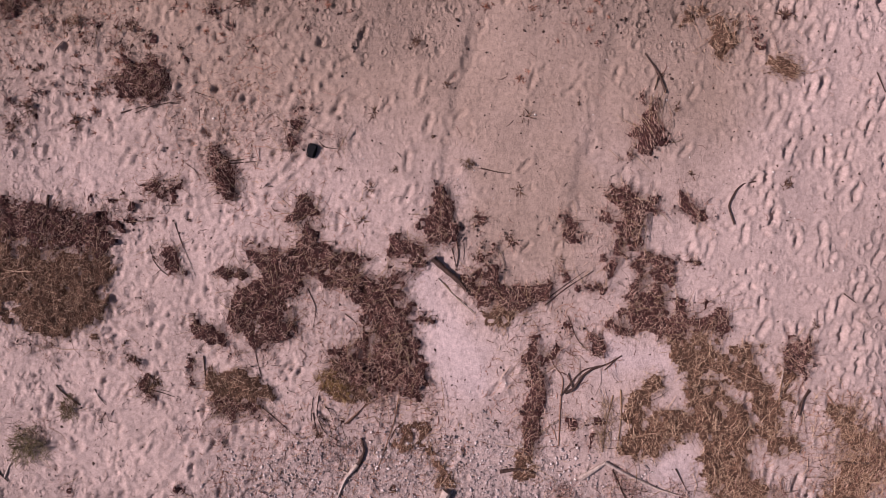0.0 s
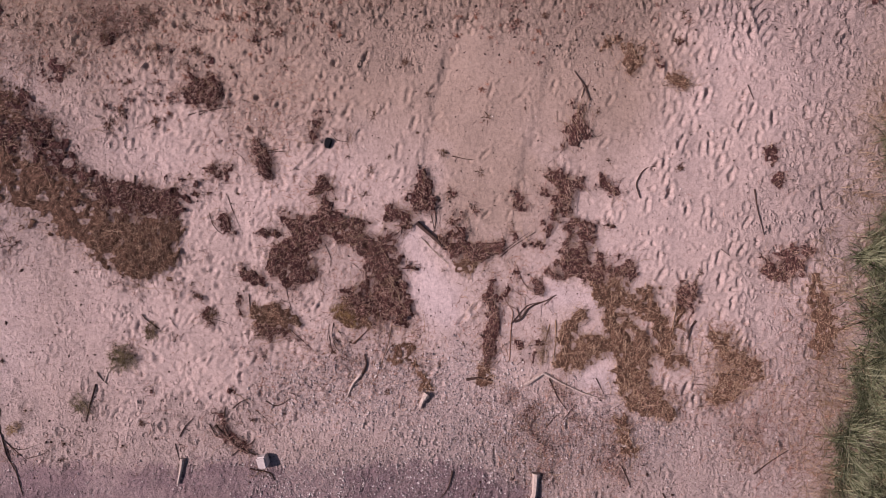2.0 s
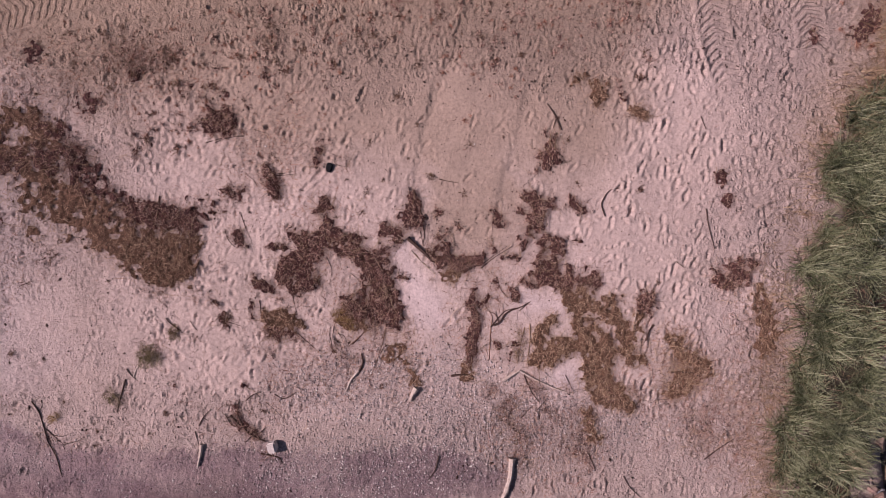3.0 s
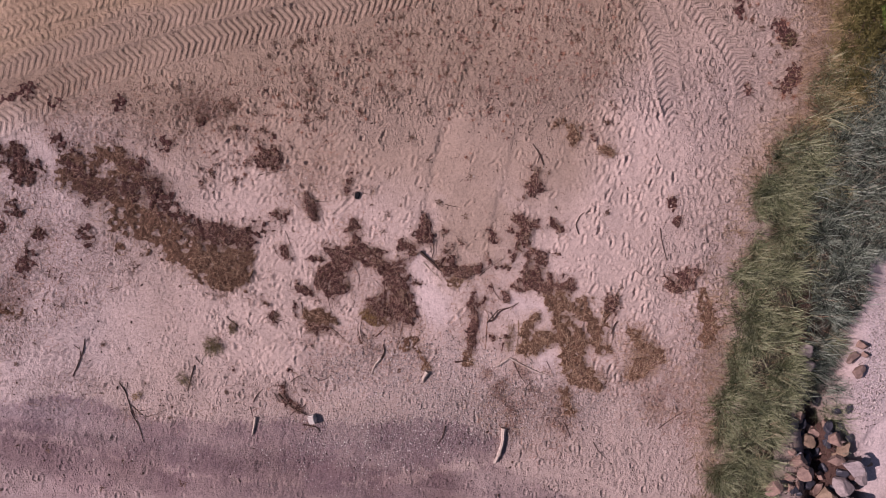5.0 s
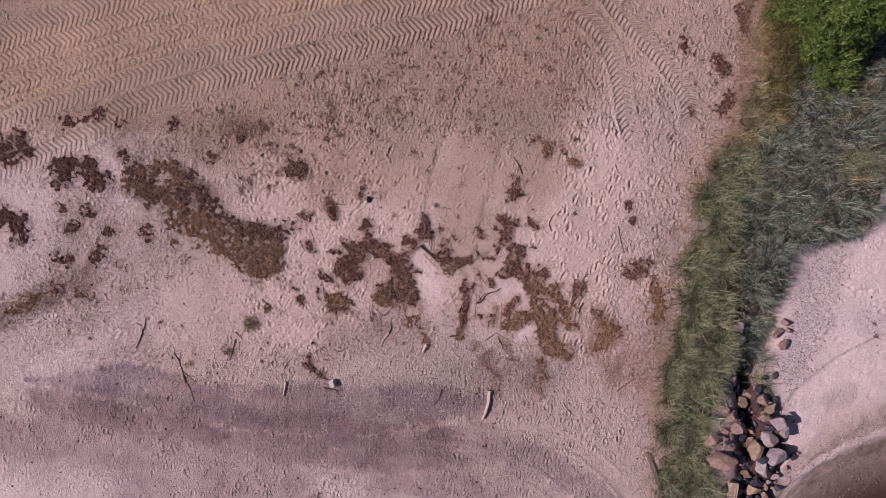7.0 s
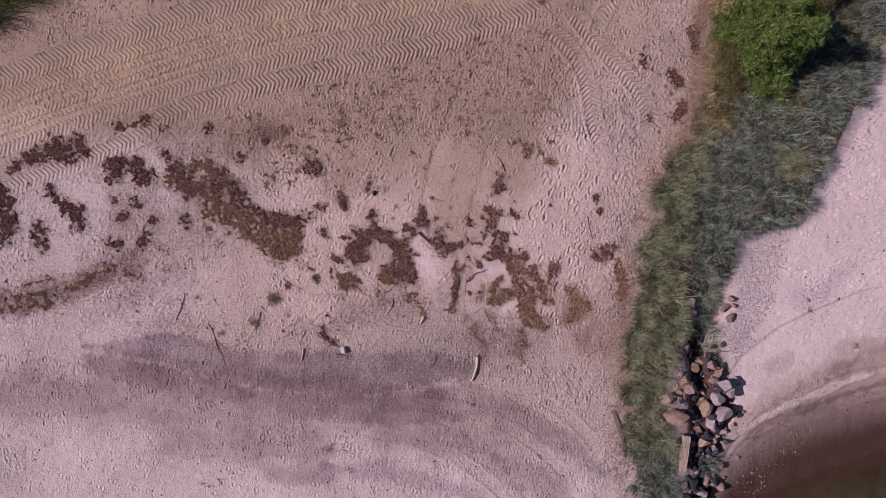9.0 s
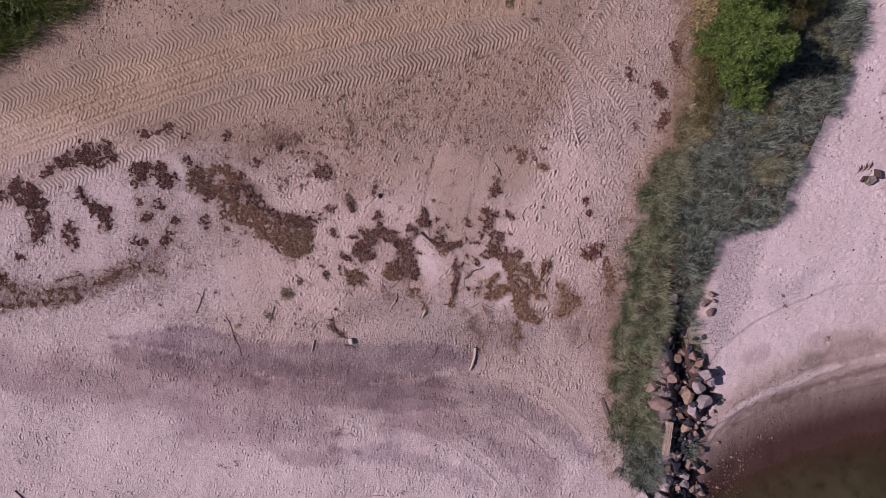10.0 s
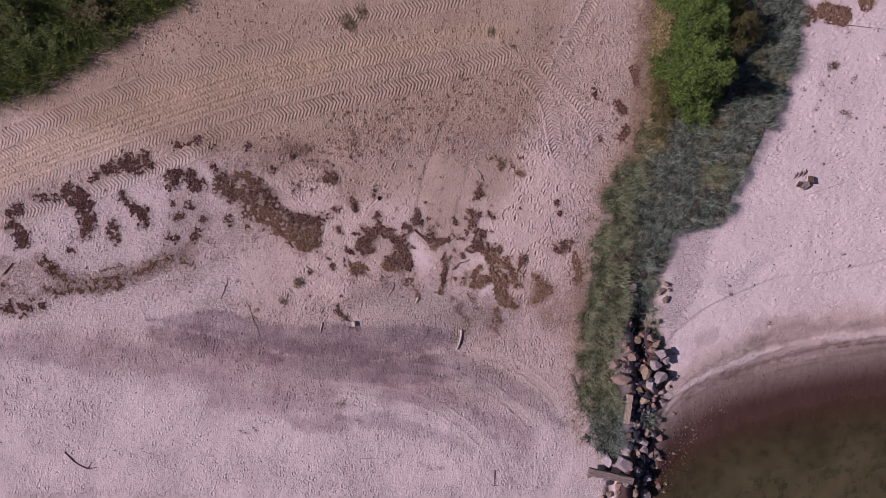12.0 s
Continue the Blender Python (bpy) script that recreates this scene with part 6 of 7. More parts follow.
stick("driftwood_stick", "pale split wood splinter in the reed bank", DRIFTWOOD, [[(-5.34, 0.13), (-5.37, -0.01), (-5.39, -0.18)]], 0.024)
stick("driftwood_stick", "dark stick leaning on a low green plant", BARK, [[(-5.71, -1.89), (-5.57, -2.05), (-5.35, -2.19)]], 0.011)
stick("twig", "thin dark twig on pitted sand", BARK, [[(-5.15, -1.95), (-5.07, -2.07), (-4.97, -2.19)]], 0.008, "twig")
stick("driftwood_stick", "long pale stick with a dark end beside green weed", DRIFTWOOD, [[(-6.48, -3.28), (-6.40, -3.07), (-6.27, -2.92)]], 0.014)
stick("twig", "dark twig curling over trodden sand", BARK, [[(-4.63, -1.97), (-4.50, -1.88), (-4.48, -1.80)], [(-4.16, -1.97), (-4.04, -2.00)]], 0.008, "twig")
stick("twig", "dark stem linking two weeds", BARK, [[(-4.31, -1.97), (-4.12, -2.02), (-3.95, -2.08)]], 0.009, "twig")
stick("twig", "thin pale bent reed on the crescent", STRAW_PALE, [[(0.13, -0.35), (0.35, -0.61), (0.61, -0.83)], [(0.26, -0.52), (0.52, -0.69)]], 0.009, "twig")
stick("twig", "dark thin stems by the crescent", BARK, [[(0.26, 0.18), (0.31, -0.04), (0.33, -0.17)], [(0.44, 0.26), (0.45, 0.05), (0.37, -0.15)]], 0.008, "twig")
stick("twig", "long thin reed from the crescent's horn", BARK, [[(1.66, -0.65), (2.01, -0.39), (2.32, -0.17)]], 0.009, "twig")
stick("twig", "thin dark stem fallen on pale sand", BARK, [[(2.06, -0.87), (2.19, -1.22), (2.35, -1.40)]], 0.009, "twig")
stick("twig", "dark twig at the foot of the pale branch", BARK, [[(3.74, -3.25), (3.83, -3.43), (3.91, -3.59)], [(4.05, -3.56), (4.03, -3.69)]], 0.011, "twig")
stick("twig", "dark stem lying by a straw tuft", BARK, [[(-4.54, 2.23), (-4.36, 2.32), (-4.04, 2.39), (-3.87, 2.41)]], 0.008, "twig")
stick("twig", "thin dark twig on open sand", BARK, [[(-3.65, 2.56), (-3.53, 2.52), (-3.36, 2.47)]], 0.007, "twig")
stick("twig", "thin straight twig beside a weed lump", BARK, [[(-3.12, 1.51), (-2.93, 1.53), (-2.72, 1.57)]], 0.008, "twig")
for name, label, line in (
    ("twig", "thin dark twig on the sand", [(-1.81, 1.86), (-1.69, 1.72), (-1.47, 1.69)]),
    ("twig", "thin dark twig on the sand", [(-3.14, 1.47), (-2.72, 1.50)]),
    ("twig", "thin curved twig on the sand", [(-4.76, 2.23), (-4.42, 2.34), (-3.87, 2.39)]),
    ("twig", "thin dark twig on the sand", [(-3.95, 0.56), (-3.82, 0.18)]),
    ("twig", "thin dark runner of a beach plant", [(0.70, 1.41), (0.96, 1.35), (1.15, 1.33)]),
    ("twig", "thin dark twig by the wrack", [(-0.26, 0.05), (-0.43, -0.21), (-0.69, -0.34)]),
    ("twig", "thin dark twig by the wrack", [(0.32, 0.35), (0.37, 0.09), (0.31, -0.17)]),
    ("twig", "thin pale twig by the wrack", [(-1.38, -2.51), (-1.04, -2.21), (-0.43, -1.91)]),
    ("twig", "thin dark twig on the sand", [(1.70, -0.70), (2.01, -0.44), (2.45, -0.17)]),
    ("twig", "thin dark twig on shingle", [(-1.86, -2.33), (-1.80, -2.68), (-1.47, -2.85)]),
    ("twig", "thin dark twig on shingle", [(-0.61, -2.60), (-0.78, -2.95)]),
    ("twig", "thin dark twig on the sand", [(-5.68, -1.96), (-5.35, -2.18)]),
    ("twig", "thin dark twig on the sand", [(-3.53, -1.46), (-3.48, -1.97)]),
    ("twig", "thin dark twig on the sand", [(-2.63, -2.24), (-2.24, -2.59)]),
    ("twig", "thin dark twig on the sand", [(6.92, 2.93), (7.05, 2.62)]),
    ("twig", "thin dark twig on the sand", [(6.38, -0.53), (6.56, -0.67)]),
    ("twig", "thin pale twig over dark straw", [(3.07, -1.14), (3.43, -1.05), (3.69, -0.92)]),
    ("twig", "thin pale twig over dark straw", [(-2.07, 0.87), (-1.94, 0.68)]),
):
    stick(name, label, STRAW_TAN if "pale" in label else BARK, [line], 0.011, "twig")


def beam(name, label, mat, ax, ay, bx, by, width, height, rise=0.0):
    """A squared weathered timber with worn ends and a split along its top."""
    length = math.hypot(bx - ax, by - ay)
    bm = bmesh.new()
    bmesh.ops.create_cube(bm, size=1.0)
    bmesh.ops.scale(bm, vec=(length, width, height), verts=bm.verts)
    bmesh.ops.subdivide_edges(bm, edges=[e for e in bm.edges if abs(e.verts[0].co.x - e.verts[1].co.x) > 0.1], cuts=9, use_grid_fill=True)
    bmesh.ops.bevel(bm, geom=[e for e in bm.edges if e.is_manifold and e.calc_face_angle(0) > 0.5], offset=0.018, segments=2, affect="EDGES")
    for v in bm.verts:
        v.co += Vector((noise.noise(v.co * 9), noise.noise(v.co * 9 + Vector((5, 0, 0))), noise.noise(v.co * 9 + Vector((0, 5, 0))))) * 0.014
    me = bpy.data.meshes.new(name)
    bm.to_mesh(me)
    bm.free()
    ob = thing(name, me, mat, label, "timber")
    x, y = (ax + bx) / 2, (ay + by) / 2
    ob.matrix_world = pose(x, y, float(np.max(ground_at([ax, x, bx], [ay, y, by]))) + height / 2 - 0.03 + rise, 0, 0, math.degrees(math.atan2(by - ay, bx - ax)))
    return ob


beam("timber_beam", "weathered grey squared beam lying across boulders", TIMBER, 9.24, -12.67, 11.61, -13.20, 0.36, 0.25, 0.22)
beam("timber_beam", "pale broken timber post lying among boulders", TIMBER_PALE, 11.40, -8.60, 11.22, -10.15, 0.3, 0.26, 0.12)
beam("timber_plank", "weathered narrow plank at the edge of the grass", TIMBER, 8.31, -7.60, 8.85, -9.01, 0.16, 0.14)


# ---- boulders of the groyne ----
def boulder(x, y, r, mat, label, seed, sink=0.3):
    rr = np.random.RandomState(seed)
    bm = bmesh.new()
    bmesh.ops.create_icosphere(bm, subdivisions=3, radius=1.0)
    shift = Vector(rr.uniform(-50, 50, 3))
    cuts = [(Vector(rr.normal(0, 1, 3)).normalized(), rr.uniform(0.43, 0.8)) for _ in range(18)]
    for v in bm.verts:
        p = v.co.copy()
        for way, far in cuts:
            over = p.dot(way) - far
            if over > 0:
                p -= way * over
        v.co = p * 1.25 * (1 + 0.1 * noise.noise(p * 2.2 + shift) + 0.045 * noise.noise(p * 6 + shift))
    bmesh.ops.scale(bm, vec=(r * rr.uniform(1.0, 1.35), r * rr.uniform(0.85, 1.1), r * rr.uniform(0.75, 1.0)), verts=bm.verts)
    bmesh.ops.rotate(bm, cent=(0, 0, 0), matrix=Euler((rr.uniform(-0.3, 0.3), rr.uniform(-0.3, 0.3), rr.uniform(0, 6.3))).to_matrix(), verts=bm.verts)
    me = bpy.data.meshes.new("boulder")
    bm.to_mesh(me)
    bm.free()
    ob = thing("boulder", me, mat, label, "boulder", "boulders of the groyne")
    ob.location = (x, y, float(ground_at(x, y)) + r * (0.75 - sink))
    return ob


def boulders(mat, label, places, sink=0.12):
    for k, (x, y, r) in enumerate(places):
        boulder(x, y, r * 1.02, mat, label, int(abs(x * 131 + y * 57) * 10) % 9999, sink)


boulders(ROCK_GREY, "pale grey granite boulder among the groyne stones", [(11.54, -2.94, 0.21), (11.65, -3.36, 0.20), (13.62, -6.41, 0.22), (13.03, -6.46, 0.30), (12.81, -7.05, 0.27), (13.38, -6.89, 0.22), (13.06, -7.74, 0.33), (12.59, -8.23, 0.27), (12.06, -7.99, 0.17), (13.26, -8.67, 0.16), (12.96, -8.82, 0.11), (12.69, -11.05, 0.17), (12.25, -11.44, 0.15), (12.34, -11.82, 0.26), (12.71, -13.48, 0.19), (12.19, -13.20, 0.21), (12.12, -12.24, 0.16)])
boulders(ROCK_RED, "reddish granite boulder at the edge of the grass", [(13.37, -2.80, 0.14), (13.12, -3.16, 0.16), (13.3, -3.62, 0.19), (12.9, -2.7, 0.11), (13.5, -3.1, 0.1), (12.54, -5.63, 0.22), (11.54, -6.65, 0.26), (11.31, -6.20, 0.22), (11.02, -6.68, 0.14), (11.04, -7.00, 0.14), (11.32, -6.98, 0.11), (10.50, -6.96, 0.26), (10.84, -7.83, 0.38), (11.12, -5.97, 0.11), (11.41, -4.97, 0.16), (11.65, -4.45, 0.14), (10.33, -7.94, 0.11), (13.41, -12.46, 0.16), (13.52, -14.13, 0.16)])
boulders(ROCK_TAN, "ochre stone wedged between larger boulders", [(12.37, -7.47, 0.30), (12.03, -8.49, 0.24), (12.24, -9.04, 0.25), (12.25, -9.52, 0.11), (11.91, -14.07, 0.25), (12.92, -12.29, 0.19), (11.42, -10.90, 0.17), (12.65, -3.07, 0.12)])
boulders(ROCK_GREY, "pale boulder beside the weathered beam", [(10.26, -12.26, 0.33), (10.37, -13.43, 0.27), (11.09, -12.30, 0.37), (11.28, -13.43, 0.20), (12.64, -14.45, 0.32), (12.66, -13.89, 0.11)])
boulders(ROCK_RED, "small reddish stone beside the weathered beam", [(10.92, -13.61, 0.19), (10.96, -13.95, 0.16), (10.55, -14.20, 0.21), (9.39, -13.14, 0.15), (9.84, -13.20, 0.12), (11.36, -14.39, 0.17), (10.19, -14.42, 0.15)])
boulders(ROCK_DARK, "dark blue wet stone half hidden by grass", [(11.18, -3.81, 0.24), (13.10, -5.69, 0.16), (13.88, -7.90, 0.15), (13.47, -9.15, 0.15)])
boulders(ROCK_TAN, "small stone at the foot of the groyne", [(14.11, -9.95, 0.09), (14.27, -12.26, 0.07), (13.73, -8.37, 0.09), (13.55, -7.14, 0.09), (13.86, -6.56, 0.09), (14.10, -7.79, 0.07), (13.49, -10.85, 0.07), (13.36, -13.03, 0.09), (13.15, -11.92, 0.07), (13.59, -10.31, 0.07), (13.33, -13.65, 0.09), (13.80, -14.45, 0.10), (13.22, -14.13, 0.09)], 0.2)
rb = np.random.RandomState(77)
# smaller stones that fill the gaps, mostly blue-black to paint the shade there
for k in range(170):
    y = rb.uniform(-14.2, -4.5)
    x = 12.3 + rb.normal(0, 0.5) - 0.02 * (y + 9)
    boulder(x, y, rb.uniform(0.09, 0.2), (ROCK_DARK, ROCK_DARK, ROCK_RED, ROCK_DARK)[k % 4], "small rubble stone between the groyne boulders", 400 + k, 0.25)


# middling stones thrown over the rubble
for k in range(14):
    y = rb.uniform(-14.4, -5.6)
    x = 12.45 + rb.uniform(-0.9, 0.9) - 0.02 * (y + 9)
    boulder(x, y, rb.uniform(0.12, 0.29), (ROCK_RED, ROCK_GREY, ROCK_RED, ROCK_TAN, ROCK_DARK)[k % 5], "middling rough stone on the groyne's rubble", 700 + k, 0.0)


# ---- grass of the groyne ----
def sward(name, label, mat, x0, x1, y0, y1, per_metre, inside, length, width, lean, droop, seed, wild=0.3, tuft=0.35, clench=0.8):
    """Blades growing in tufts wherever inside(x, y) is above a random draw."""
    r = np.random.RandomState(seed)
    n = int((x1 - x0) * (y1 - y0) * per_metre)
    x, y = r.uniform(x0, x1, n), r.uniform(y0, y1, n)
    keep = r.uniform(0, 1, n) < inside(x, y) * smooth01(cloud(x, y, 0.4, seed) + 1 - tuft, 0, 0.55)
    x, y = x[keep], y[keep]
    n = len(x)
    # tufts: blades draw together at the foot and spread from the tuft's middle
    cell = 0.42
    ix, iy = np.floor(x / cell), np.floor(y / cell)
    cx = (ix + 0.5 + 0.42 * np.sin(ix * 12.99 + iy * 78.2)) * cell
    cy = (iy + 0.5 + 0.42 * np.sin(ix * 39.3 + iy * 11.1)) * cell
    out = np.arctan2(y - cy, x - cx)
    x, y = cx + (x - cx) * clench, cy + (y - cy) * clench
    turn = np.where(r.uniform(0, 1, n) < wild, out + r.normal(0, 0.6, n), r.normal(0, 0.75, n) + math.pi * (r.uniform(0, 1, n) < 0.55))
    drift = 0.7 * cloud(x, y, 0.9, seed + 5)
    tall = length * r.uniform(0.55, 1.25, n) * np.clip(1 + 0.55 * cloud(x, y, 0.55, seed + 9), 0.35, 1.6)
    me = blades(name, x, y, ground_at(x, y) - 0.02, turn + drift, r.uniform(0.3, 1.0, n) * lean, tall, width * r.uniform(0.6, 1.3, n), r.uniform(0.3, 1.0, n) * droop, 2)
    return thing(name, me, mat, label, "grass", kind="stuff")


def west_edge(y):
    return np.interp(y, (-12, -11.2, -7.5, -1.8, 1.8, 2.8, 4.5, 6.0, 8.0, 10.6, 15), (9.6, 8.95, 8.65, 9.25, 9.95, 10.45, 11.6, 11.9, 12.0, 12.15, 12.4))


def east_edge(y):
    return np.interp(y, (-13, -11.5, -9.0, -8.4, -5.9, -5.3, -3.4, -1.5, 0.0, 0.5, 1.3, 3.3, 5.7, 9.2, 12, 15), (10.5, 10.7, 10.6, 10.25, 10.35, 10.75, 12.9, 13.3, 13.5, 15.8, 16.5, 17.3, 18.6, 19.8, 20.1, 20.3))


def in_strip(x, y):
    lip = 0.25 * cloud(x, y, 0.8, 81) + 0.3 * cloud(x, y, 1.6, 82)
    gap = 1 - np.exp(-(((x - 11.38) / 0.36) ** 4)) * smooth01(-y, -0.5, 1.0)
    return smooth01(x - west_edge(y) + lip, -0.1, 0.3) * smooth01(east_edge(y) - x + lip, -0.02, 0.1) * gap


# soil under the grass, painted darker for the shade of the blades
lay("shaded_turf", NEAR * 0.95 * smooth01(np.minimum(in_strip(X - 0.1, Y), in_strip(X - 0.1, Y) * smooth01(X - west_edge(Y), 0.25, 1.0)), 0.25, 0.85))


def in_green(x, y):
    return in_strip(x, y) * (1 - smooth01(x - 0.2 * np.maximum(y, 0), 10.9, 11.6)) * (1 - smooth01(y, 3, 7)) * smooth01(y, -10.3, -8.3)


def in_grey(x, y):
    return (1 - smooth01(y, 1.5, 4) * (1 - smooth01(x - west_edge(y), 0.6, 1.6))) * in_strip(x, y) * np.maximum(smooth01(x - 0.2 * np.maximum(y, 0), 10.9, 11.6) * smooth01(y, -6.5, -3.5), np.maximum(smooth01(y, 1.5, 5), 1 - smooth01(y, -10.0, -8.3)))


def in_patch(x, y):
    return smooth01(cloud(x, y, 1.3, 93), 0.05, 0.45) * in_grey(x, y) * smooth01(y, -2.5, -0.5)


def in_dry(x, y):
    return np.exp(-(((x - west_edge(y) + 0.1) / 0.6) ** 2)) * (0.35 + 0.3 * smooth01(y, 0, 4))


sward("marram_grass", "tall yellow-green marram grass on the groyne", GRASS_GREEN, 8.3, 12.8, -11.6, 7, 1600, in_green, 0.6, 0.0165, 0.9, 1.1, 201, 0.45, 0.6, 0.85)
sward("lyme_grass", "grey-green lyme grass on the groyne", GRASS_GREY, 8.3, 20.8, -12.3, 14.5, 1450, lambda x, y: in_grey(x, y) * (1 - 0.7 * in_patch(x, y)), 0.5, 0.019, 0.9, 1.2, 202, 0.7, 0.6, 0.8)
sward("marram_grass", "patches of olive and yellowing grass among the grey-green", GRASS_GREEN, 10.5, 20.8, -2.5, 14.5, 900, in_patch, 0.42, 0.015, 1.0, 1.0, 208, 0.6)
sward("golden_grass", "yellowed stems in the patches of olive grass", GRASS_GOLD, 10.5, 20.8, -2.5, 14.5, 260, in_patch, 0.4, 0.012, 1.0, 0.9, 209, 0.6)
sward("dry_grass", "dry straw-coloured grass along the sand", STRAW_PALE, 8.0, 13.5, -11.5, 14, 700, in_dry, 0.4, 0.012, 1.3, 0.6, 203)
sward("golden_grass", "yellowing low grass at the foot of the shrubs", GRASS_GOLD, 10.5, 14.2, 1.5, 14.5, 900, lambda x, y: smooth01(x - west_edge(y), -0.1, 0.35) * (1 - smooth01(x - west_edge(y), 1.0, 2.0)) * smooth01(y, 2.0, 4.5), 0.45, 0.016, 1.0, 0.9, 207, 0.7)
sward("dead_grass", "dead brown stems among the green grass", STRAW_TAN, 8.3, 20.8, -12, 14.5, 60, in_strip, 0.6, 0.008, 1.1, 0.8, 204)
for x, y, r, mat, tall in ((12.56, -10.11, 0.55, GRASS_GREY, 0.55), (12.60, -5.00, 0.5, GRASS_GREEN, 0.5), (12.38, -4.10, 0.6, GRASS_GREY, 0.5), (12.52, -2.88, 0.6, GRASS_GREEN, 0.5), (12.78, -6.08, 0.3, GRASS_GREY, 0.4), (10.43, -10.98, 0.7, GRASS_GREY, 0.55)):
    sward("grass_tuft", "tuft of grass growing between boulders", mat, x - r, x + r, y - r, y + r, 700, lambda u, v: smooth01(r - np.hypot(u - x, v - y), 0, 0.3), tall, 0.012, 0.9, 0.9, int(abs(x * y) * 10) % 999, tuft=0.0)
# single dry blades on the sand before the grass
sward("straggling_grass", "straggling dry blades on the sand", STRAW_PALE, 7.0, 12.5, -5, 13, 60, lambda x, y: np.exp(-(((x - west_edge(y) + 0.9) / 0.6) ** 2)) * 0.6, 0.28, 0.007, 1.5, 0.2, 206)


# ---- shrubs ----
def shrub(name, label, x, y, rx, ry, high, mat, clumps, leaves, leaf, seed):
    """A shrub: short trunk, limbs to every few clumps, and a crown of small leaves with gaps."""
    r = np.random.RandomState(seed)
    z0 = float(ground_at(x, y))
    ob = thing(name, None, None, label, "shrub")
    ob.location = (x, y, z0)
    a, f = r.uniform(0, 6.3, clumps), np.sqrt(r.uniform(0, 1, clumps))
    f *= 1 + 0.18 * np.sin(3 * a + seed) + 0.1 * np.sin(7 * a)
    px, py = rx * f * np.cos(a), ry * f * np.sin(a)
    pz = high * (1 - 0.75 * np.clip(f, 0, 1.2) ** 2) * r.uniform(0.5, 1.05, clumps) * (0.72 + 0.45 * lattice(px + x, py + y, 0.62, seed % 80))
    pz = np.maximum(pz, 0.12)
    size = r.uniform(0.1, 0.34, clumps) * (rx / 1.5) ** 0.3
    n = clumps * leaves
    own = np.repeat(np.arange(clumps), leaves)
    off = r.normal(0, 1, (n, 3))
    off /= np.linalg.norm(off, axis=1, keepdims=True) + 1e-6
    at = np.stack([px, py, pz], -1)[own] + off * (size[own] * r.uniform(0.2, 1.1, n))[:, None] * (0.75, 0.75, 1.25)
    at[:, :2] += (r.normal(0, 0.16, (clumps, 2))[own]) * off[:, 2:3] * size[own][:, None] * 4
    at[:, 2] = np.maximum(at[:, 2], 0.03)
    part("crown", blades("crown", at[:, 0], at[:, 1], at[:, 2], r.uniform(0, 6.3, n), r.uniform(0.4, 1.7, n), leaf * r.uniform(0.6, 1.5, n), leaf * 0.33 * r.uniform(0.7, 1.2, n), r.uniform(0, 0.8, n), 1), mat, ob)
    part("trunk", tube("trunk", [(0, 0, -0.1), (0.05, 0.02, high * 0.25), (0.02, 0.06, high * 0.5)], (0.07, 0.05, 0.03), 7, 0.1, seed), BARK, ob)
    for k in r.choice(clumps, min(clumps, 12), False):
        end = (px[k], py[k], pz[k])
        part("limb", tube("limb", [(0.03, 0.02, high * 0.15), (px[k] * 0.4, py[k] * 0.4, pz[k] * 0.7), end], (0.035, 0.022, 0.008), 5, 0.1, seed + int(k)), BARK, ob)
    return ob


shrub("green_shrub", "leafy bright green shrub growing on the groyne", 14.2, 8.0, 1.6, 2.3, 3.3, LEAF, 560, 44, 0.13, 301)
shrub("green_shrub", "leafy bright green shrub at the head of the groyne", 14.3, 11.2, 1.7, 2.0, 3.5, LEAF, 500, 44, 0.13, 302)
shrub("olive_shrub", "dull olive shrub beside the green one", 16.2, 10.4, 1.1, 1.5, 2.4, LEAF_OLIVE, 360, 32, 0.08, 303)
shrub("olive_shrub", "low green leafy bush at the sand's edge", 13.0, 7.2, 0.7, 1.7, 0.8, LEAF_OLIVE, 200, 40, 0.1, 304)
shrub("olive_shrub", "low yellowish shrub at the sand's edge", 12.8, 10.6, 0.6, 1.8, 0.6, GRASS_GOLD, 150, 30, 0.12, 305)
shrub("olive_shrub", "low leafy weed bush among dune grass", 12.6, 5.2, 0.6, 0.7, 0.5, LEAF_OLIVE, 70, 24, 0.08, 306)
# the thicket on the landward side of the tracks
THICKET = [[(-23.70, 8.09, 2.73), (-20.79, 9.06, 2.67), (-18.01, 10.69, 2.61), (-15.53, 12.31, 2.49), (-12.91, 13.81, 2.43)], [(-23.00, 12.23, 2.97), (-18.94, 13.97, 2.97)]]


def in_thicket(x, y):
    return smooth01(chain_field(x, y, THICKET) + 0.3 * cloud(x, y, 1.0, 91), -0.1, 0.5)


sward("thicket_grass", "lush dark green grass of the landward thicket", GRASS_LUSH, -26, -10.0, 4.0, 16.5, 260, in_thicket, 0.85, 0.026, 0.8, 1.0, 210)
sward("thicket_fringe", "dry brown stems at the thicket's edge", STRAW_TAN, -26, -9.0, 4.5, 14, 160, lambda x, y: np.exp(-((chain_field(x, y, THICKET) / 0.35) ** 2)), 0.45, 0.009, 1.0, 0.7, 211)
for k, (x, y, rx, ry, high) in enumerate(((-20.80, 8.69, 1.5, 0.9, 0.9), (-18.62, 9.57, 1.4, 0.8, 0.8), (-16.27, 11.16, 1.5, 0.8, 0.9), (-20.46, 10.84, 1.8, 1.2, 1.4), (-17.83, 12.28, 1.8, 1.2, 1.3), (-14.08, 12.61, 1.4, 0.9, 0.8))):
    shrub("thicket_shrub", "dark green bush of the landward thicket", x, y, rx, ry, high, (GRASS_LUSH, GRASS_LUSH, LEAF_OLIVE)[k % 3], 130, 36, 0.14, 320 + k)


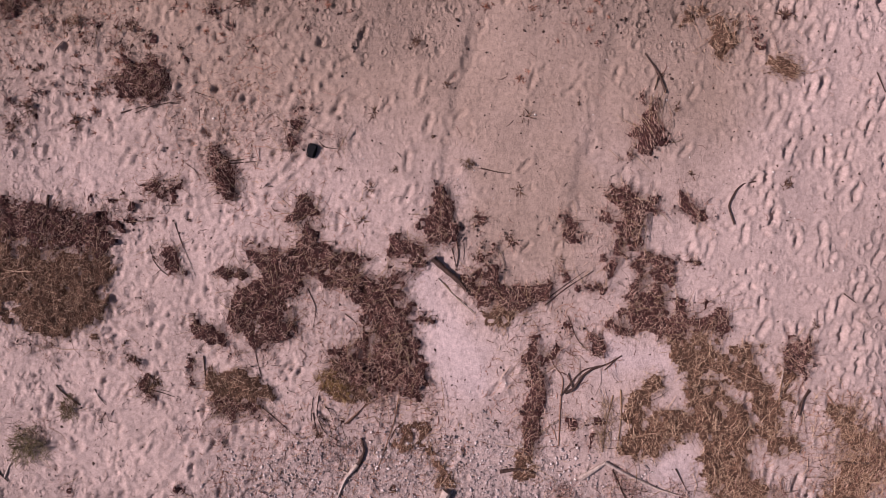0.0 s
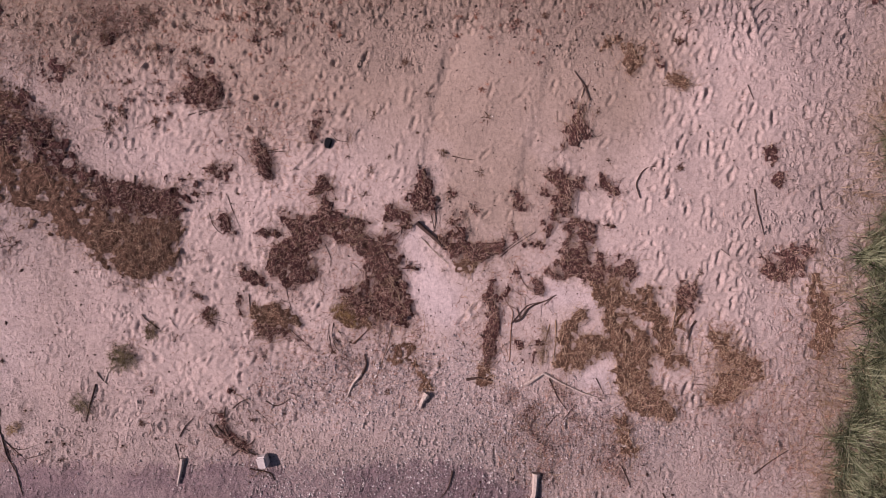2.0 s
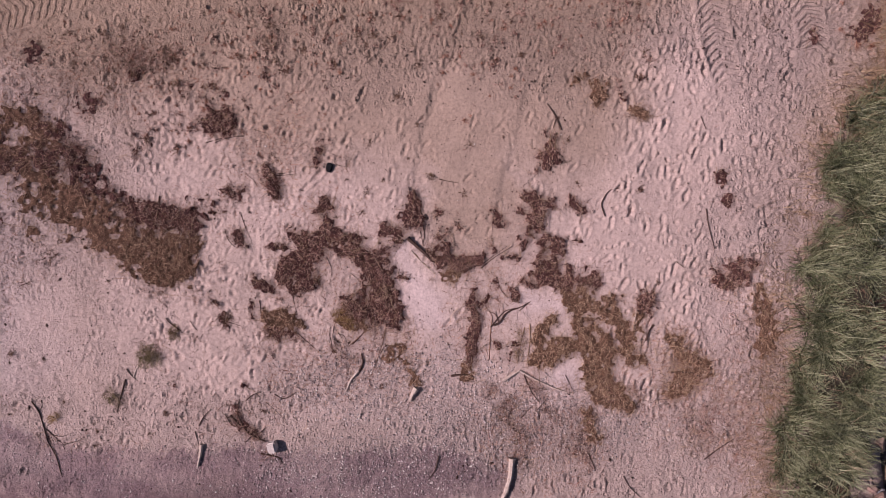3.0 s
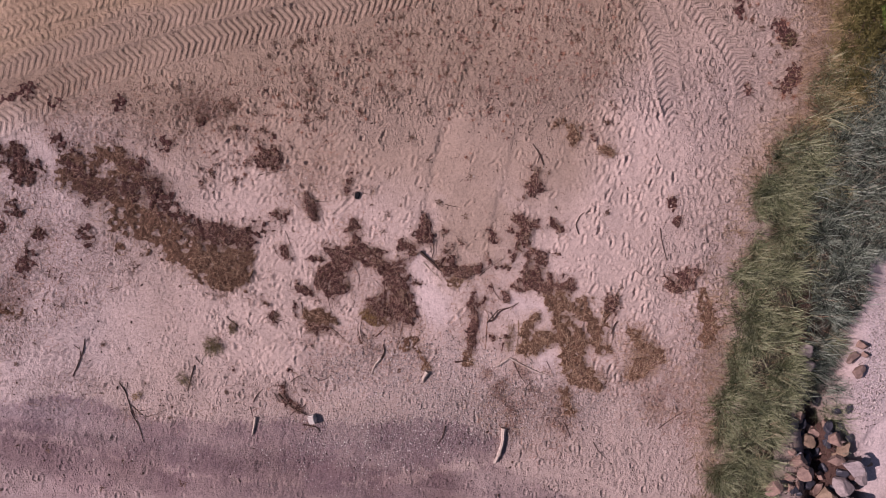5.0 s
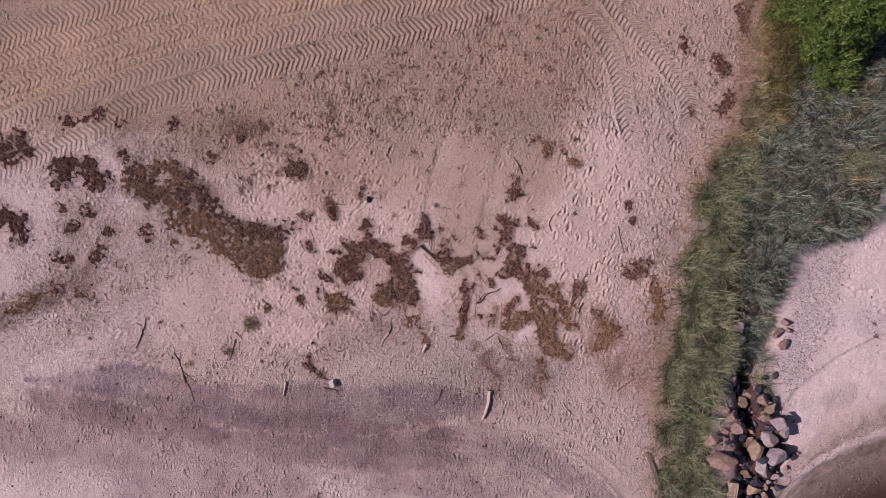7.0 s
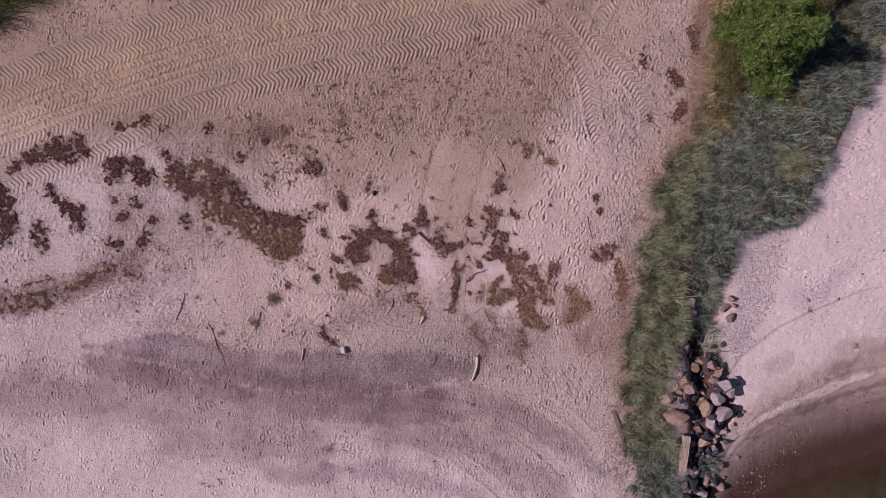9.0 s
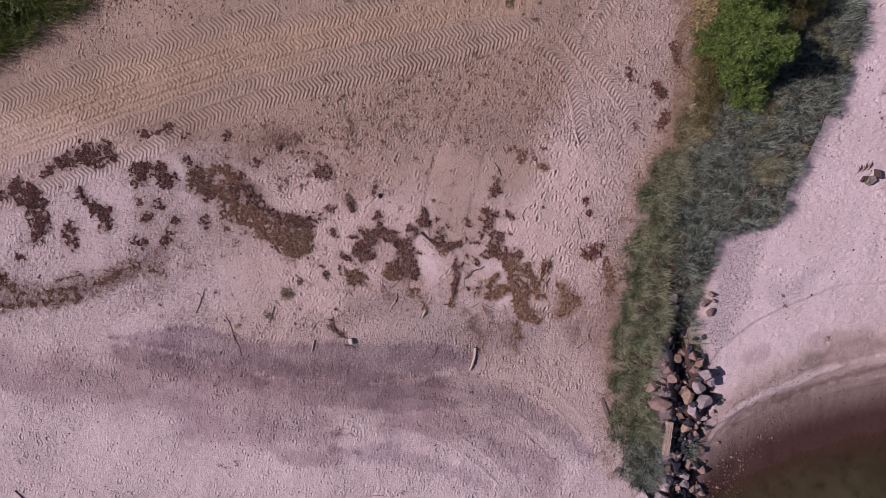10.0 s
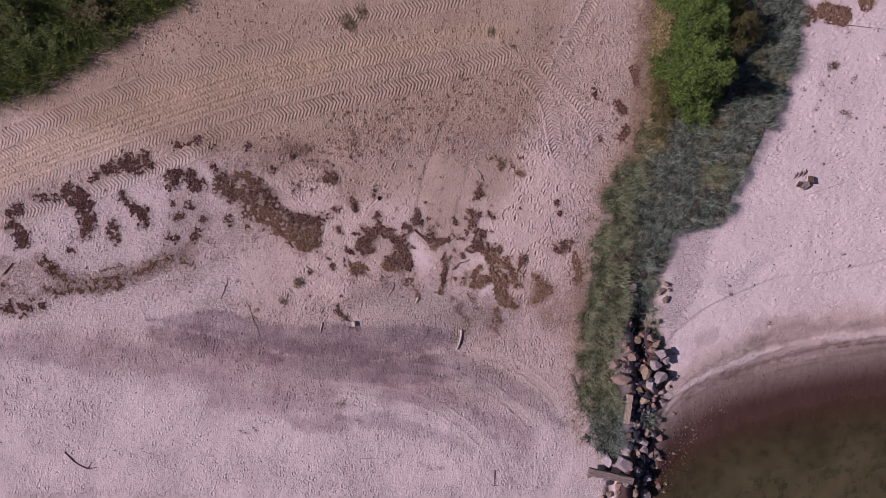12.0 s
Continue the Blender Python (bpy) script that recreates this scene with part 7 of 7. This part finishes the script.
# ---- weeds, shells and small litter ----
def weed(name, label, x, y, r, mat, leaves, seed, high=0.1, width=0.02):
    """A small beach plant: a rosette of narrow leaves."""
    rr = np.random.RandomState(seed)
    n = leaves
    a = rr.uniform(0, 6.3, n)
    f = np.sqrt(rr.uniform(0, 1, n)) * r * (0.7 + 0.3 * np.sin(2 * a + seed) + 0.15 * np.sin(5 * a))
    star = n < 40
    length = r * rr.uniform(0.3, 0.85, n) if star else np.clip(r * 0.4, 0.05, 0.13) * rr.uniform(0.4, 1.4, n)
    me = blades(name, f * np.cos(a) * (0.6 if star else 1), f * np.sin(a) * (0.6 if star else 1), np.zeros(n) + (0 if star else high * (1 - f / r) * rr.uniform(0, 1, n)), a + rr.normal(0, 1.1 if star else 1.5, n), rr.uniform(0.5, 1.5, n), length, width * rr.uniform(0.6, 1.3, n), rr.uniform(-0.3, 0.9, n), 3)
    ob = thing(name, None, None, label, "beach plant")
    part("leaves", me, mat, ob)["kind"] = "stuff"
    part("root_crown", tube("root_crown", [(0, 0, -0.03), (0.004, 0.002, 0.015), (0.01, -0.004, 0.04)], (0.014, 0.012, 0.006), 6, 0.2, seed), BARK, ob, "short dark woody root crown")
    ob.location = (x, y, float(ground_at(x, y)) - 0.005)
    return ob


for k, (x, y, r, tone) in enumerate((
    (-6.02, -2.77, 0.35, 2), (-5.52, -2.24, 0.24, 2), (-4.31, -1.90, 0.21, 0), (-3.14, -1.98, 0.26, 0), (-1.57, -1.80, 0.30, 1), (-1.47, -1.99, 0.26, 1), (-6.97, -3.75, 0.32, 2), (-6.21, -2.80, 0.35, 2), (-5.54, -2.22, 0.25, 0), (-8.36, -4.24, 0.21, 1),
    (-5.43, 3.61, 0.16, 0), (-6.39, 3.80, 0.17, 0), (-3.50, 10.65, 0.71, 2), (-2.80, 11.23, 0.53, 2), (3.86, 10.29, 0.36, 2), (10.81, 6.31, 0.39, 2), (21.81, 8.72, 0.42, 0), (22.47, 6.32, 0.27, 0), (0.52, 1.46, 0.16, 0),
)):
    weed("beach_plant", ("low dark green beach plant in the sand", "yellow-brown bushy beach plant in the wrack", "small olive-green beach plant in the sand")[tone], x, y, r * 0.8, (WEED, WEED_RUST, WEED_OLIVE)[tone], int(60 + 1700 * r * r), 500 + k, 0.1, 0.009)
for k, (x, y, r) in enumerate((
    (-6.14, 2.24, 0.19), (-6.38, 1.95, 0.21), (-5.41, 2.06, 0.16), (1.40, 2.21, 0.17), (0.68, 0.61, 0.17), (1.31, 1.07, 0.16), (-1.00, 1.11, 0.14), (-0.95, 2.26, 0.16), (5.93, -1.02, 0.12), (-5.26, 3.30, 0.14), (-5.56, 3.43, 0.10), (-1.47, 1.39, 0.09), (-1.13, 0.61, 0.12),
    (1.13, 0.35, 0.12), (-0.61, 1.39, 0.08), (1.18, 0.26, 0.09), (0.17, 2.68, 0.09), (-3.23, 1.98, 0.09), (-5.35, 2.66, 0.12), (-4.33, 3.44, 0.09), (-3.36, 3.77, 0.10), (-3.87, 3.23, 0.09), (0.65, 0.05, 0.12),
)):
    weed("withered_plant", "small withered brown plant on the sand", x, y, r, WEED_BROWN, 18, 600 + k, width=0.013)
for k, (x, y, r) in enumerate((
    (-6.31, 2.09, 0.21), (-6.10, 2.31, 0.14), (-5.45, 2.14, 0.14), (-7.23, 3.25, 0.28), (-8.41, -0.46, 0.35), (-4.28, -1.87, 0.21), (-4.54, -1.52, 0.14), (-11.02, -5.82, 0.21), (-9.45, -7.01, 0.14), (-9.26, -7.46, 0.21), (-0.17, 6.38, 0.21),
    (-1.55, 5.77, 0.21), (-3.28, 4.47, 0.28), (-2.94, 3.96, 0.25), (5.61, 4.45, 0.18), (5.44, 3.84, 0.18), (8.43, 5.17, 0.25), (-0.61, -3.53, 0.12), (-7.06, -6.90, 0.18), (-5.51, 4.29, 0.21), (5.55, -3.87, 0.18), (-10.57, -1.59, 0.21), (-8.93, -1.07, 0.25),
    (-3.82, -9.17, 0.36), (-2.98, -10.18, 0.27), (-3.19, -9.26, 0.24), (-0.87, -12.07, 0.18), (0.80, -12.82, 0.30), (0.35, -12.57, 0.24), (1.41, -12.75, 0.24), (-8.55, -10.66, 0.30), (-9.15, -10.81, 0.27), (-4.03, -9.26, 0.24),
)):
    weed("withered_plant", "small dark withered plant on the strand", x, y, r, WEED_BROWN, 16, 700 + k, width=0.02)
for k, (x, y, r) in enumerate((
    (19.04, -4.89, 0.21), (16.83, -3.31, 0.15), (16.78, -2.85, 0.12), (22.78, 6.18, 0.24), (21.20, 7.78, 0.24), (22.99, 8.09, 0.24), (20.43, 11.40, 0.77), (21.93, 11.27, 0.77), (23.39, 11.86, 0.48), (22.57, 10.41, 0.30), (24.42, 9.27, 0.21), (20.96, 6.46, 0.18), (20.31, 7.48, 0.18), (22.85, -1.15, 0.15), (23.19, -1.76, 0.15),
)):
    weed("withered_plant", "rusty withered plant on the bay sand", x, y, r, WEED_BROWN, 44, 800 + k, 0.05, 0.016)

# many small withered plants on the upper strand
models = []
for k in range(7):
    models.append(weed("withered_plant", "small dark withered plant lying on trodden sand", *((-1.89, 6.19), (-0.86, 5.18), (1.39, 6.74), (2.62, 4.34), (3.65, 6.76), (1.22, 4.85), (4.53, 6.25))[k], (0.09, 0.12, 0.07, 0.1, 0.14, 0.08, 0.11)[k], WEED_BROWN, (14, 44, 12, 48, 50, 10, 42)[k], 840 + k, 0.03, 0.016))
    tagged(models[-1], group="withered plants of the upper strand")
px, py, pf, pr = scatter([[(-3.27, 5.84, 1.05), (0.18, 5.87, 1.40), (3.65, 6.59, 1.23), (5.39, 7.12, 0.88)], [(-7.72, 4.02, 0.70), (-4.83, 3.86, 0.70)], [(4.21, 10.20, 0.89), (7.73, 10.23, 0.89)], [(9.99, 6.83, 0.44), (10.40, 4.57, 0.35)]], 2.6, 77, 0.6)
for k in range(len(px)):
    copy_thing(models[k % 7], pose(px[k], py[k], float(ground_at(px[k], py[k])) - 0.005, 0, 0, pr.uniform(0, 360)))
px, py, pf, pr = scatter([[(-6, 1.5, 2.6), (-1, 1.5, 2.4), (3.5, 2.5, 2)], [(-5.5, -2.5, 1.5), (0, -3, 1.2)], [(-19, -3.5, 2.5), (-8, -3, 2.5)], [(-18, 1, 2), (-9, 1.5, 2)], [(15, 6, 2), (23, 7, 4)]], 0.4, 78, 0.6)
for k in range(len(px)):
    copy_thing(models[(0, 2, 5, 0, 3)[k % 5]], pose(px[k], py[k], float(ground_at(px[k], py[k])) - 0.005, 0, 0, pr.uniform(0, 360)))

# the black rubber lump and the concrete lump
rubber = bmesh.new()
bmesh.ops.create_cube(rubber, size=1.0)
bmesh.ops.scale(rubber, vec=(0.14, 0.21, 0.07), verts=rubber.verts)
bmesh.ops.bevel(rubber, geom=rubber.edges[:], offset=0.02, segments=2, affect="EDGES")
for v in rubber.verts:
    v.co += Vector((noise.noise(v.co * 11), noise.noise(v.co * 11 + Vector((3, 0, 0))), 0)) * 0.035
me = bpy.data.meshes.new("rubber_lump")
rubber.to_mesh(me)
rubber.free()
ob = thing("rubber_lump", me, RUBBER, "small black rubber lump on the sand", "litter")
ob.matrix_world = pose(-1.88, 1.66, float(ground_at(-1.88, 1.66)) + 0.025, 4, 3, -12)
block = bmesh.new()
bmesh.ops.create_cube(block, size=1.0)
bmesh.ops.scale(block, vec=(0.22, 0.25, 0.2), verts=block.verts)
bmesh.ops.bevel(block, geom=block.edges[:], offset=0.03, segments=2, affect="EDGES")
for v in block.verts:
    v.co += Vector((noise.noise(v.co * 7), noise.noise(v.co * 7 + Vector((3, 0, 0))), 0)) * 0.03
me = bpy.data.meshes.new("concrete_lump")
block.to_mesh(me)
block.free()
ob = thing("concrete_lump", me, CONCRETE, "pale squared concrete lump on shingle", "rubble")
ob.matrix_world = pose(-3.22, -4.93, float(ground_at(-3.22, -4.93)) + 0.1, 3, -4, 15)


def wedge(name, corners, low, top, seed):
    """A split block of wood: an uneven outline drawn up, with a slanting and splintered top."""
    rr = np.random.RandomState(seed)
    bm = bmesh.new()
    bmesh.ops.contextual_create(bm, geom=[bm.verts.new((x, y, -0.03)) for x, y in corners])
    up = bmesh.ops.extrude_face_region(bm, geom=bm.faces[:])["geom"]
    tops = [g for g in up if isinstance(g, bmesh.types.BMVert)]
    middle = sum((v.co for v in tops), Vector()) / len(tops)
    for k, v in enumerate(tops):
        v.co = Vector((v.co.x * 0.82 + middle.x * 0.18, v.co.y * 0.82 + middle.y * 0.18, low + (top - low) * (0.3 + 0.7 * rr.rand()) * (1 if v.co.x > middle.x else 0.6)))
    bmesh.ops.recalc_face_normals(bm, faces=bm.faces[:])
    bmesh.ops.triangulate(bm, faces=bm.faces[:])
    bmesh.ops.subdivide_edges(bm, edges=bm.edges[:], cuts=3, use_grid_fill=True)
    for v in bm.verts:
        v.co += Vector((noise.noise(v.co * 14), noise.noise(v.co * 14 + Vector((4, 0, 0))), noise.noise(v.co * 9 + Vector((0, 4, 0))))) * 0.025
    me = bpy.data.meshes.new(name)
    bm.to_mesh(me)
    bm.free()
    return me


def stump(x, y):
    """A split stump with an upright slab of root and pale splinters."""
    z = float(ground_at(x, y))
    ob = thing("tree_stump", None, None, "split brown tree stump with pale splinters on the bay sand", "tree stump")
    ob.location = (x, y, z)
    part("bole", wedge("bole", ((-0.2, -0.16), (-0.08, 0.18), (0.14, 0.2), (0.26, -0.04), (0.02, -0.26)), 0.1, 0.28, 3), TIMBER, ob)
    part("root", wedge("root", ((-0.42, -0.06), (-0.26, 0.2), (-0.14, 0.17), (-0.28, -0.12)), 0.05, 0.2, 5), BARK, ob)
    part("root", wedge("root", ((0.2, 0.5), (0.28, 0.5), (0.36, 0.05), (0.22, 0.1)), 0.2, 0.34, 8), BARK, ob)
    for k in range(6):
        a = (-0.62 + 0.12 * k, 0.3 + 0.035 * k + 0.06 * (k % 2))
        part("splinter", tube("splinter", [(*a, 0.04), (a[0] + 0.07, a[1] + 0.14, 0.09), (a[0] + 0.1, a[1] + 0.3, 0.05)], (0.018, 0.028, 0.012), 6, 0.3, 9 + k), BARK if k % 2 else TIMBER_PALE, ob)


stump(20.54, 2.51)


# small stones, shells and crumbs, too many to count
def specks(name, label, mat, chains, per_metre, low, top, seed, flat=0.6, ragged=0.5, category="stones"):
    x, y, f, r = scatter(chains, per_metre, seed, ragged)
    n = len(x)
    unit = np.array([(1, 0, 0), (0, 1, 0), (-1, 0, 0), (0, -1, 0), (0, 0, 1), (0.1, 0, -1)], float)
    tri = np.array([(0, 1, 4), (1, 2, 4), (2, 3, 4), (3, 0, 4), (1, 0, 5), (2, 1, 5), (3, 2, 5), (0, 3, 5)])
    a = r.uniform(0, 6.3, n)
    size = low * (top / low) ** (r.uniform(0, 1, n) ** 1.8)
    sx, sy, sz = size * r.uniform(0.8, 1.4, n), size * r.uniform(0.6, 1.0, n), size * flat * r.uniform(0.7, 1.2, n)
    v = unit[None] * np.stack([sx, sy, sz], -1)[:, None] + r.normal(0, 0.18, (n, 6, 3)) * size[:, None, None]
    c, s = np.cos(a)[:, None], np.sin(a)[:, None]
    v = np.stack([v[..., 0] * c - v[..., 1] * s + x[:, None], v[..., 0] * s + v[..., 1] * c + y[:, None], v[..., 2] + (ground_at(x, y) + sz * 0.4)[:, None]], -1)
    return thing(name, mesh_of(name, v.reshape(-1, 3), (tri[None] + np.arange(n)[:, None, None] * 6).reshape(-1, 3)), mat, label, category, kind="stuff")


specks("shingle", "mixed grey and white pebbles pressed into the sand", PEBBLE, STONY[:3], 280, 0.009, 0.034, 900)
specks("shingle", "pale shingle at the foot of the groyne", PEBBLE, STONY[3:4], 420, 0.012, 0.042, 901, ragged=0.3)
specks("shingle", "brown wet pebbles at the water's edge", WET_PEBBLE, [[(14.18, -14.17, 0.80), (14.34, -11.84, 0.85), (15.37, -10.39, 0.61), (17.19, -9.11, 0.30)]], 60, 0.016, 0.065, 908, ragged=0.4)
specks("shells", "scattered small white shells and pebbles", SHELL, [[(-6, -1, 3.2), (7, 0, 3.5)], [(-20, 0, 4), (-6, -4, 5)]], 1.6, 0.008, 0.024, 902)
specks("shells", "white shells among the shingle", SHELL, [[(-2, -4.5, 1.2), (4, -4.2, 1.2)], [(5, -3.5, 1), (8, -5, 1.5)]], 13, 0.008, 0.025, 903)
specks("crumbs", "dark crumbs of bark and weed on the sand", BARK, [[(-6, 1.5, 3.5), (0, 0, 4), (4, 2, 3)], [(-6, -2.5, 2.5), (6, -3, 2)]], 14, 0.006, 0.024, 904, 0.4, category="litter")
specks("crumbs", "dark crumbs of bark and weed on the upper strand", BARK, [[(-3, 5.5, 2.2), (7, 5.8, 2.4)], [(3.5, 8, 1), (8, 9, 2)]], 15, 0.01, 0.04, 905, 0.4, category="litter")
specks("crumbs", "dark crumbs of weed on the lower strand", BARK, [[(-20, -3, 4), (-8, -4, 3)], [(-20, -9, 4), (8, -9, 4)], [(14, 2, 3), (24, 5, 5)]], 5, 0.012, 0.05, 906, 0.4, category="litter")


specks("crumbs", "dark tufts and crumbs before the thicket", WEED_BROWN, [[(-14.13, 9.75, 0.89), (-11.81, 10.49, 1.19), (-8.90, 10.94, 1.19)]], 30, 0.015, 0.06, 907, 0.5, category="litter")


def loose(name, label, mat, chains, per_metre, long, seed):
    x, y, f, r = scatter(chains, per_metre, seed, 0.6)
    n = len(x)
    data = curls(name, x, y, ground_at(x, y) + r.uniform(0.003, 0.01, n), r.uniform(0, 6.3, n), r.normal(0, 0.05, n), long * np.exp(r.normal(-0.3, 0.5, n)), r.uniform(0.0025, 0.006, n), r.normal(0, 1.5, n))
    return thing(name, data, mat, label, "litter", kind="stuff")


def tufts(name, label, mat, chains, per_metre, low, top, seed):
    """Small torn tufts of weed, each a knot of short curled stems."""
    x, y, f, r = scatter(chains, per_metre, seed, 0.6)
    size = low * (top / low) ** (r.uniform(0, 1, len(x)) ** 1.7)
    k = np.repeat(np.arange(len(x)), (8 + 260 * size).astype(int))
    n = len(k)
    a, d = r.uniform(0, 6.3, n), np.abs(r.normal(0, 0.55, n)) * size[k]
    u, v = x[k] + d * np.cos(a) * (0.7 + 0.9 * (np.sin(k * 7.3) > 0)), y[k] + d * np.sin(a)
    data = curls(name, u, v, ground_at(u, v) + r.uniform(0.003, 0.3, n) * np.minimum(size[k], 0.1), r.uniform(0, 6.3, n), r.normal(0, 0.25, n), (0.02 + 0.6 * size[k]) * r.uniform(0.5, 1.4, n), r.uniform(0.003, 0.008, n), r.normal(0, 1.6, n))
    return thing(name, data, mat, label, "litter", kind="stuff")


TONGUE_TUFTS = [[(-2.05, 5.79, 1.01), (-0.01, 6.31, 1.01)], [(1.53, 6.83, 1.11), (4.61, 7.54, 1.01)], [(3.42, 5.84, 1.01), (4.98, 5.34, 0.91)], [(-4.10, 4.26, 0.91), (-2.40, 4.61, 0.91)], [(-6.13, 4.07, 0.61), (-5.30, 3.06, 0.81)], [(1.71, 4.63, 1.01)]]
tufts("weed_tufts", "small dark tufts of weed strewn over ochre sand", STRAW_DARK, TONGUE_TUFTS, 10, 0.03, 0.11, 931)
tufts("weed_tufts", "small russet tufts of weed strewn over ochre sand", STRAW_RUST, TONGUE_TUFTS, 6, 0.025, 0.09, 932)
tufts("weed_tufts", "rusty sprigs on the pale sand before the grass", STRAW_RUST, [[(9.58, 6.89, 0.28), (10.31, 7.79, 0.24)], [(9.97, 7.29, 0.20)], [(10.71, 6.40, 0.24), (10.68, 6.00, 0.20)], [(10.45, 4.66, 0.16), (11.17, 4.70, 0.20)], [(10.99, 3.49, 0.20), (10.59, 2.98, 0.16)], [(9.99, 2.37, 0.20), (9.84, 1.86, 0.20)]], 9, 0.05, 0.15, 933)
loose("loose_straw", "scattered dark bits of reed straw on the sand", STRAW_RUST, LITTER, 130, 0.11, 910)
loose("loose_straw", "scattered bits of tan reed straw on the sand", STRAW_TAN, LITTER, 45, 0.15, 911)
loose("loose_straw", "dark curled bits of weed strewn on trodden sand", STRAW_DARK, [[(-6.5, -2, 1.8), (-3, -2.4, 1.4), (0, -2.9, 0.9)], [(-6, 1.2, 1.0), (-3, 0.8, 1.0)], [(-6.5, 3.4, 1.1), (-3.0, 3.2, 0.8)]], 20, 0.06, 921)
loose("loose_straw", "dark curled bits of weed strewn along the upper strand", STRAW_DARK, [[(-9, 3.9, 1.2), (-3, 5.2, 1.6), (4.5, 6.2, 1.8)], [(-12, 10.2, 1.5), (-7, 10.9, 1.2)]], 26, 0.08, 922)
loose("loose_straw", "a few dark straws on open sand", STRAW_DARK, [[(-6, 0, 4), (6, 1, 4)], [(-18, -1, 5), (-8, 0, 4)], [(-3, 6, 2), (8, 6, 2)]], 5, 0.11, 912)
loose("loose_twigs", "dark bits of twig and root along the shingle's edge", STRAW_DARK, [[(-8.23, -4.84, 0.14), (-7.19, -4.71, 0.18), (-6.15, -4.82, 0.14)], [(-5.18, -4.26, 0.25), (-4.57, -4.62, 0.28)], [(-4.39, -4.08, 0.32), (-3.34, -4.27, 0.25)], [(2.05, -4.12, 0.42), (3.04, -4.13, 0.53), (4.20, -4.49, 0.53)], [(5.91, -4.50, 0.70), (7.71, -3.61, 0.53), (7.93, -5.61, 0.44)], [(-10.46, -4.23, 0.35), (-9.61, -4.41, 0.18)]], 85, 0.15, 913)
loose("loose_roots", "thin rusty roots and straws before the grass", STRAW_TAN, [[(7.16, -3.06, 0.35), (8.08, -3.97, 0.35), (8.37, -5.24, 0.25)], [(6.07, -2.52, 0.42)], [(8.20, -1.27, 0.18)]], 80, 0.24, 914)
specks("shingle", "small mixed pebbles on trodden sand", PEBBLE, [[(2.15, -4.48, 0.70), (4.48, -4.68, 0.70), (6.64, -4.51, 0.70)], [(-4.76, -5.51, 0.88), (-1.94, -6.08, 0.88)], [(-9.62, -5.12, 0.53), (-7.38, -5.67, 0.70)]], 70, 0.01, 0.03, 915)
specks("shells", "white shells strewn over the damp shingle", SHELL, [[(-12.91, -5.19, 0.59), (-5.20, -6.06, 0.89), (1.67, -6.34, 0.89)]], 2.2, 0.014, 0.036, 916)
specks("crumbs", "curved line of dark crumbs left by a wave", BARK, [[(13.26, -4.90, 0.06), (14.10, -4.26, 0.06), (15.29, -3.25, 0.06), (16.21, -2.46, 0.06), (17.44, -1.72, 0.06), (20.07, -0.56, 0.03)], [(13.59, -5.61, 0.06), (14.19, -5.00, 0.06), (15.39, -4.20, 0.06)]], 90, 0.012, 0.035, 917, 0.4, 0.06, "litter")
specks("pebbles", "brown pebbles and shell grit along the last wave line", WET_PEBBLE, [[(14.28, -8.58, 0.24), (16.70, -7.02, 0.36), (18.52, -6.24, 0.30)], [(14.64, -9.10, 0.21), (17.41, -7.92, 0.21), (21.06, -6.56, 0.18), (25.38, -5.96, 0.18)]], 70, 0.014, 0.036, 918, 0.6, 0.25)
specks("seaweed_bits", "black bits of seaweed on the wet slope", SEAWEED, [[(15.93, -9.26, 0.49), (19.91, -7.68, 0.61), (25.51, -7.04, 0.79)], [(21.67, -2.07, 1.80), (17.13, -3.31, 1.20)], [(25.75, -8.99, 0.61)]], 1.5, 0.025, 0.07, 919, 0.35, category="litter")
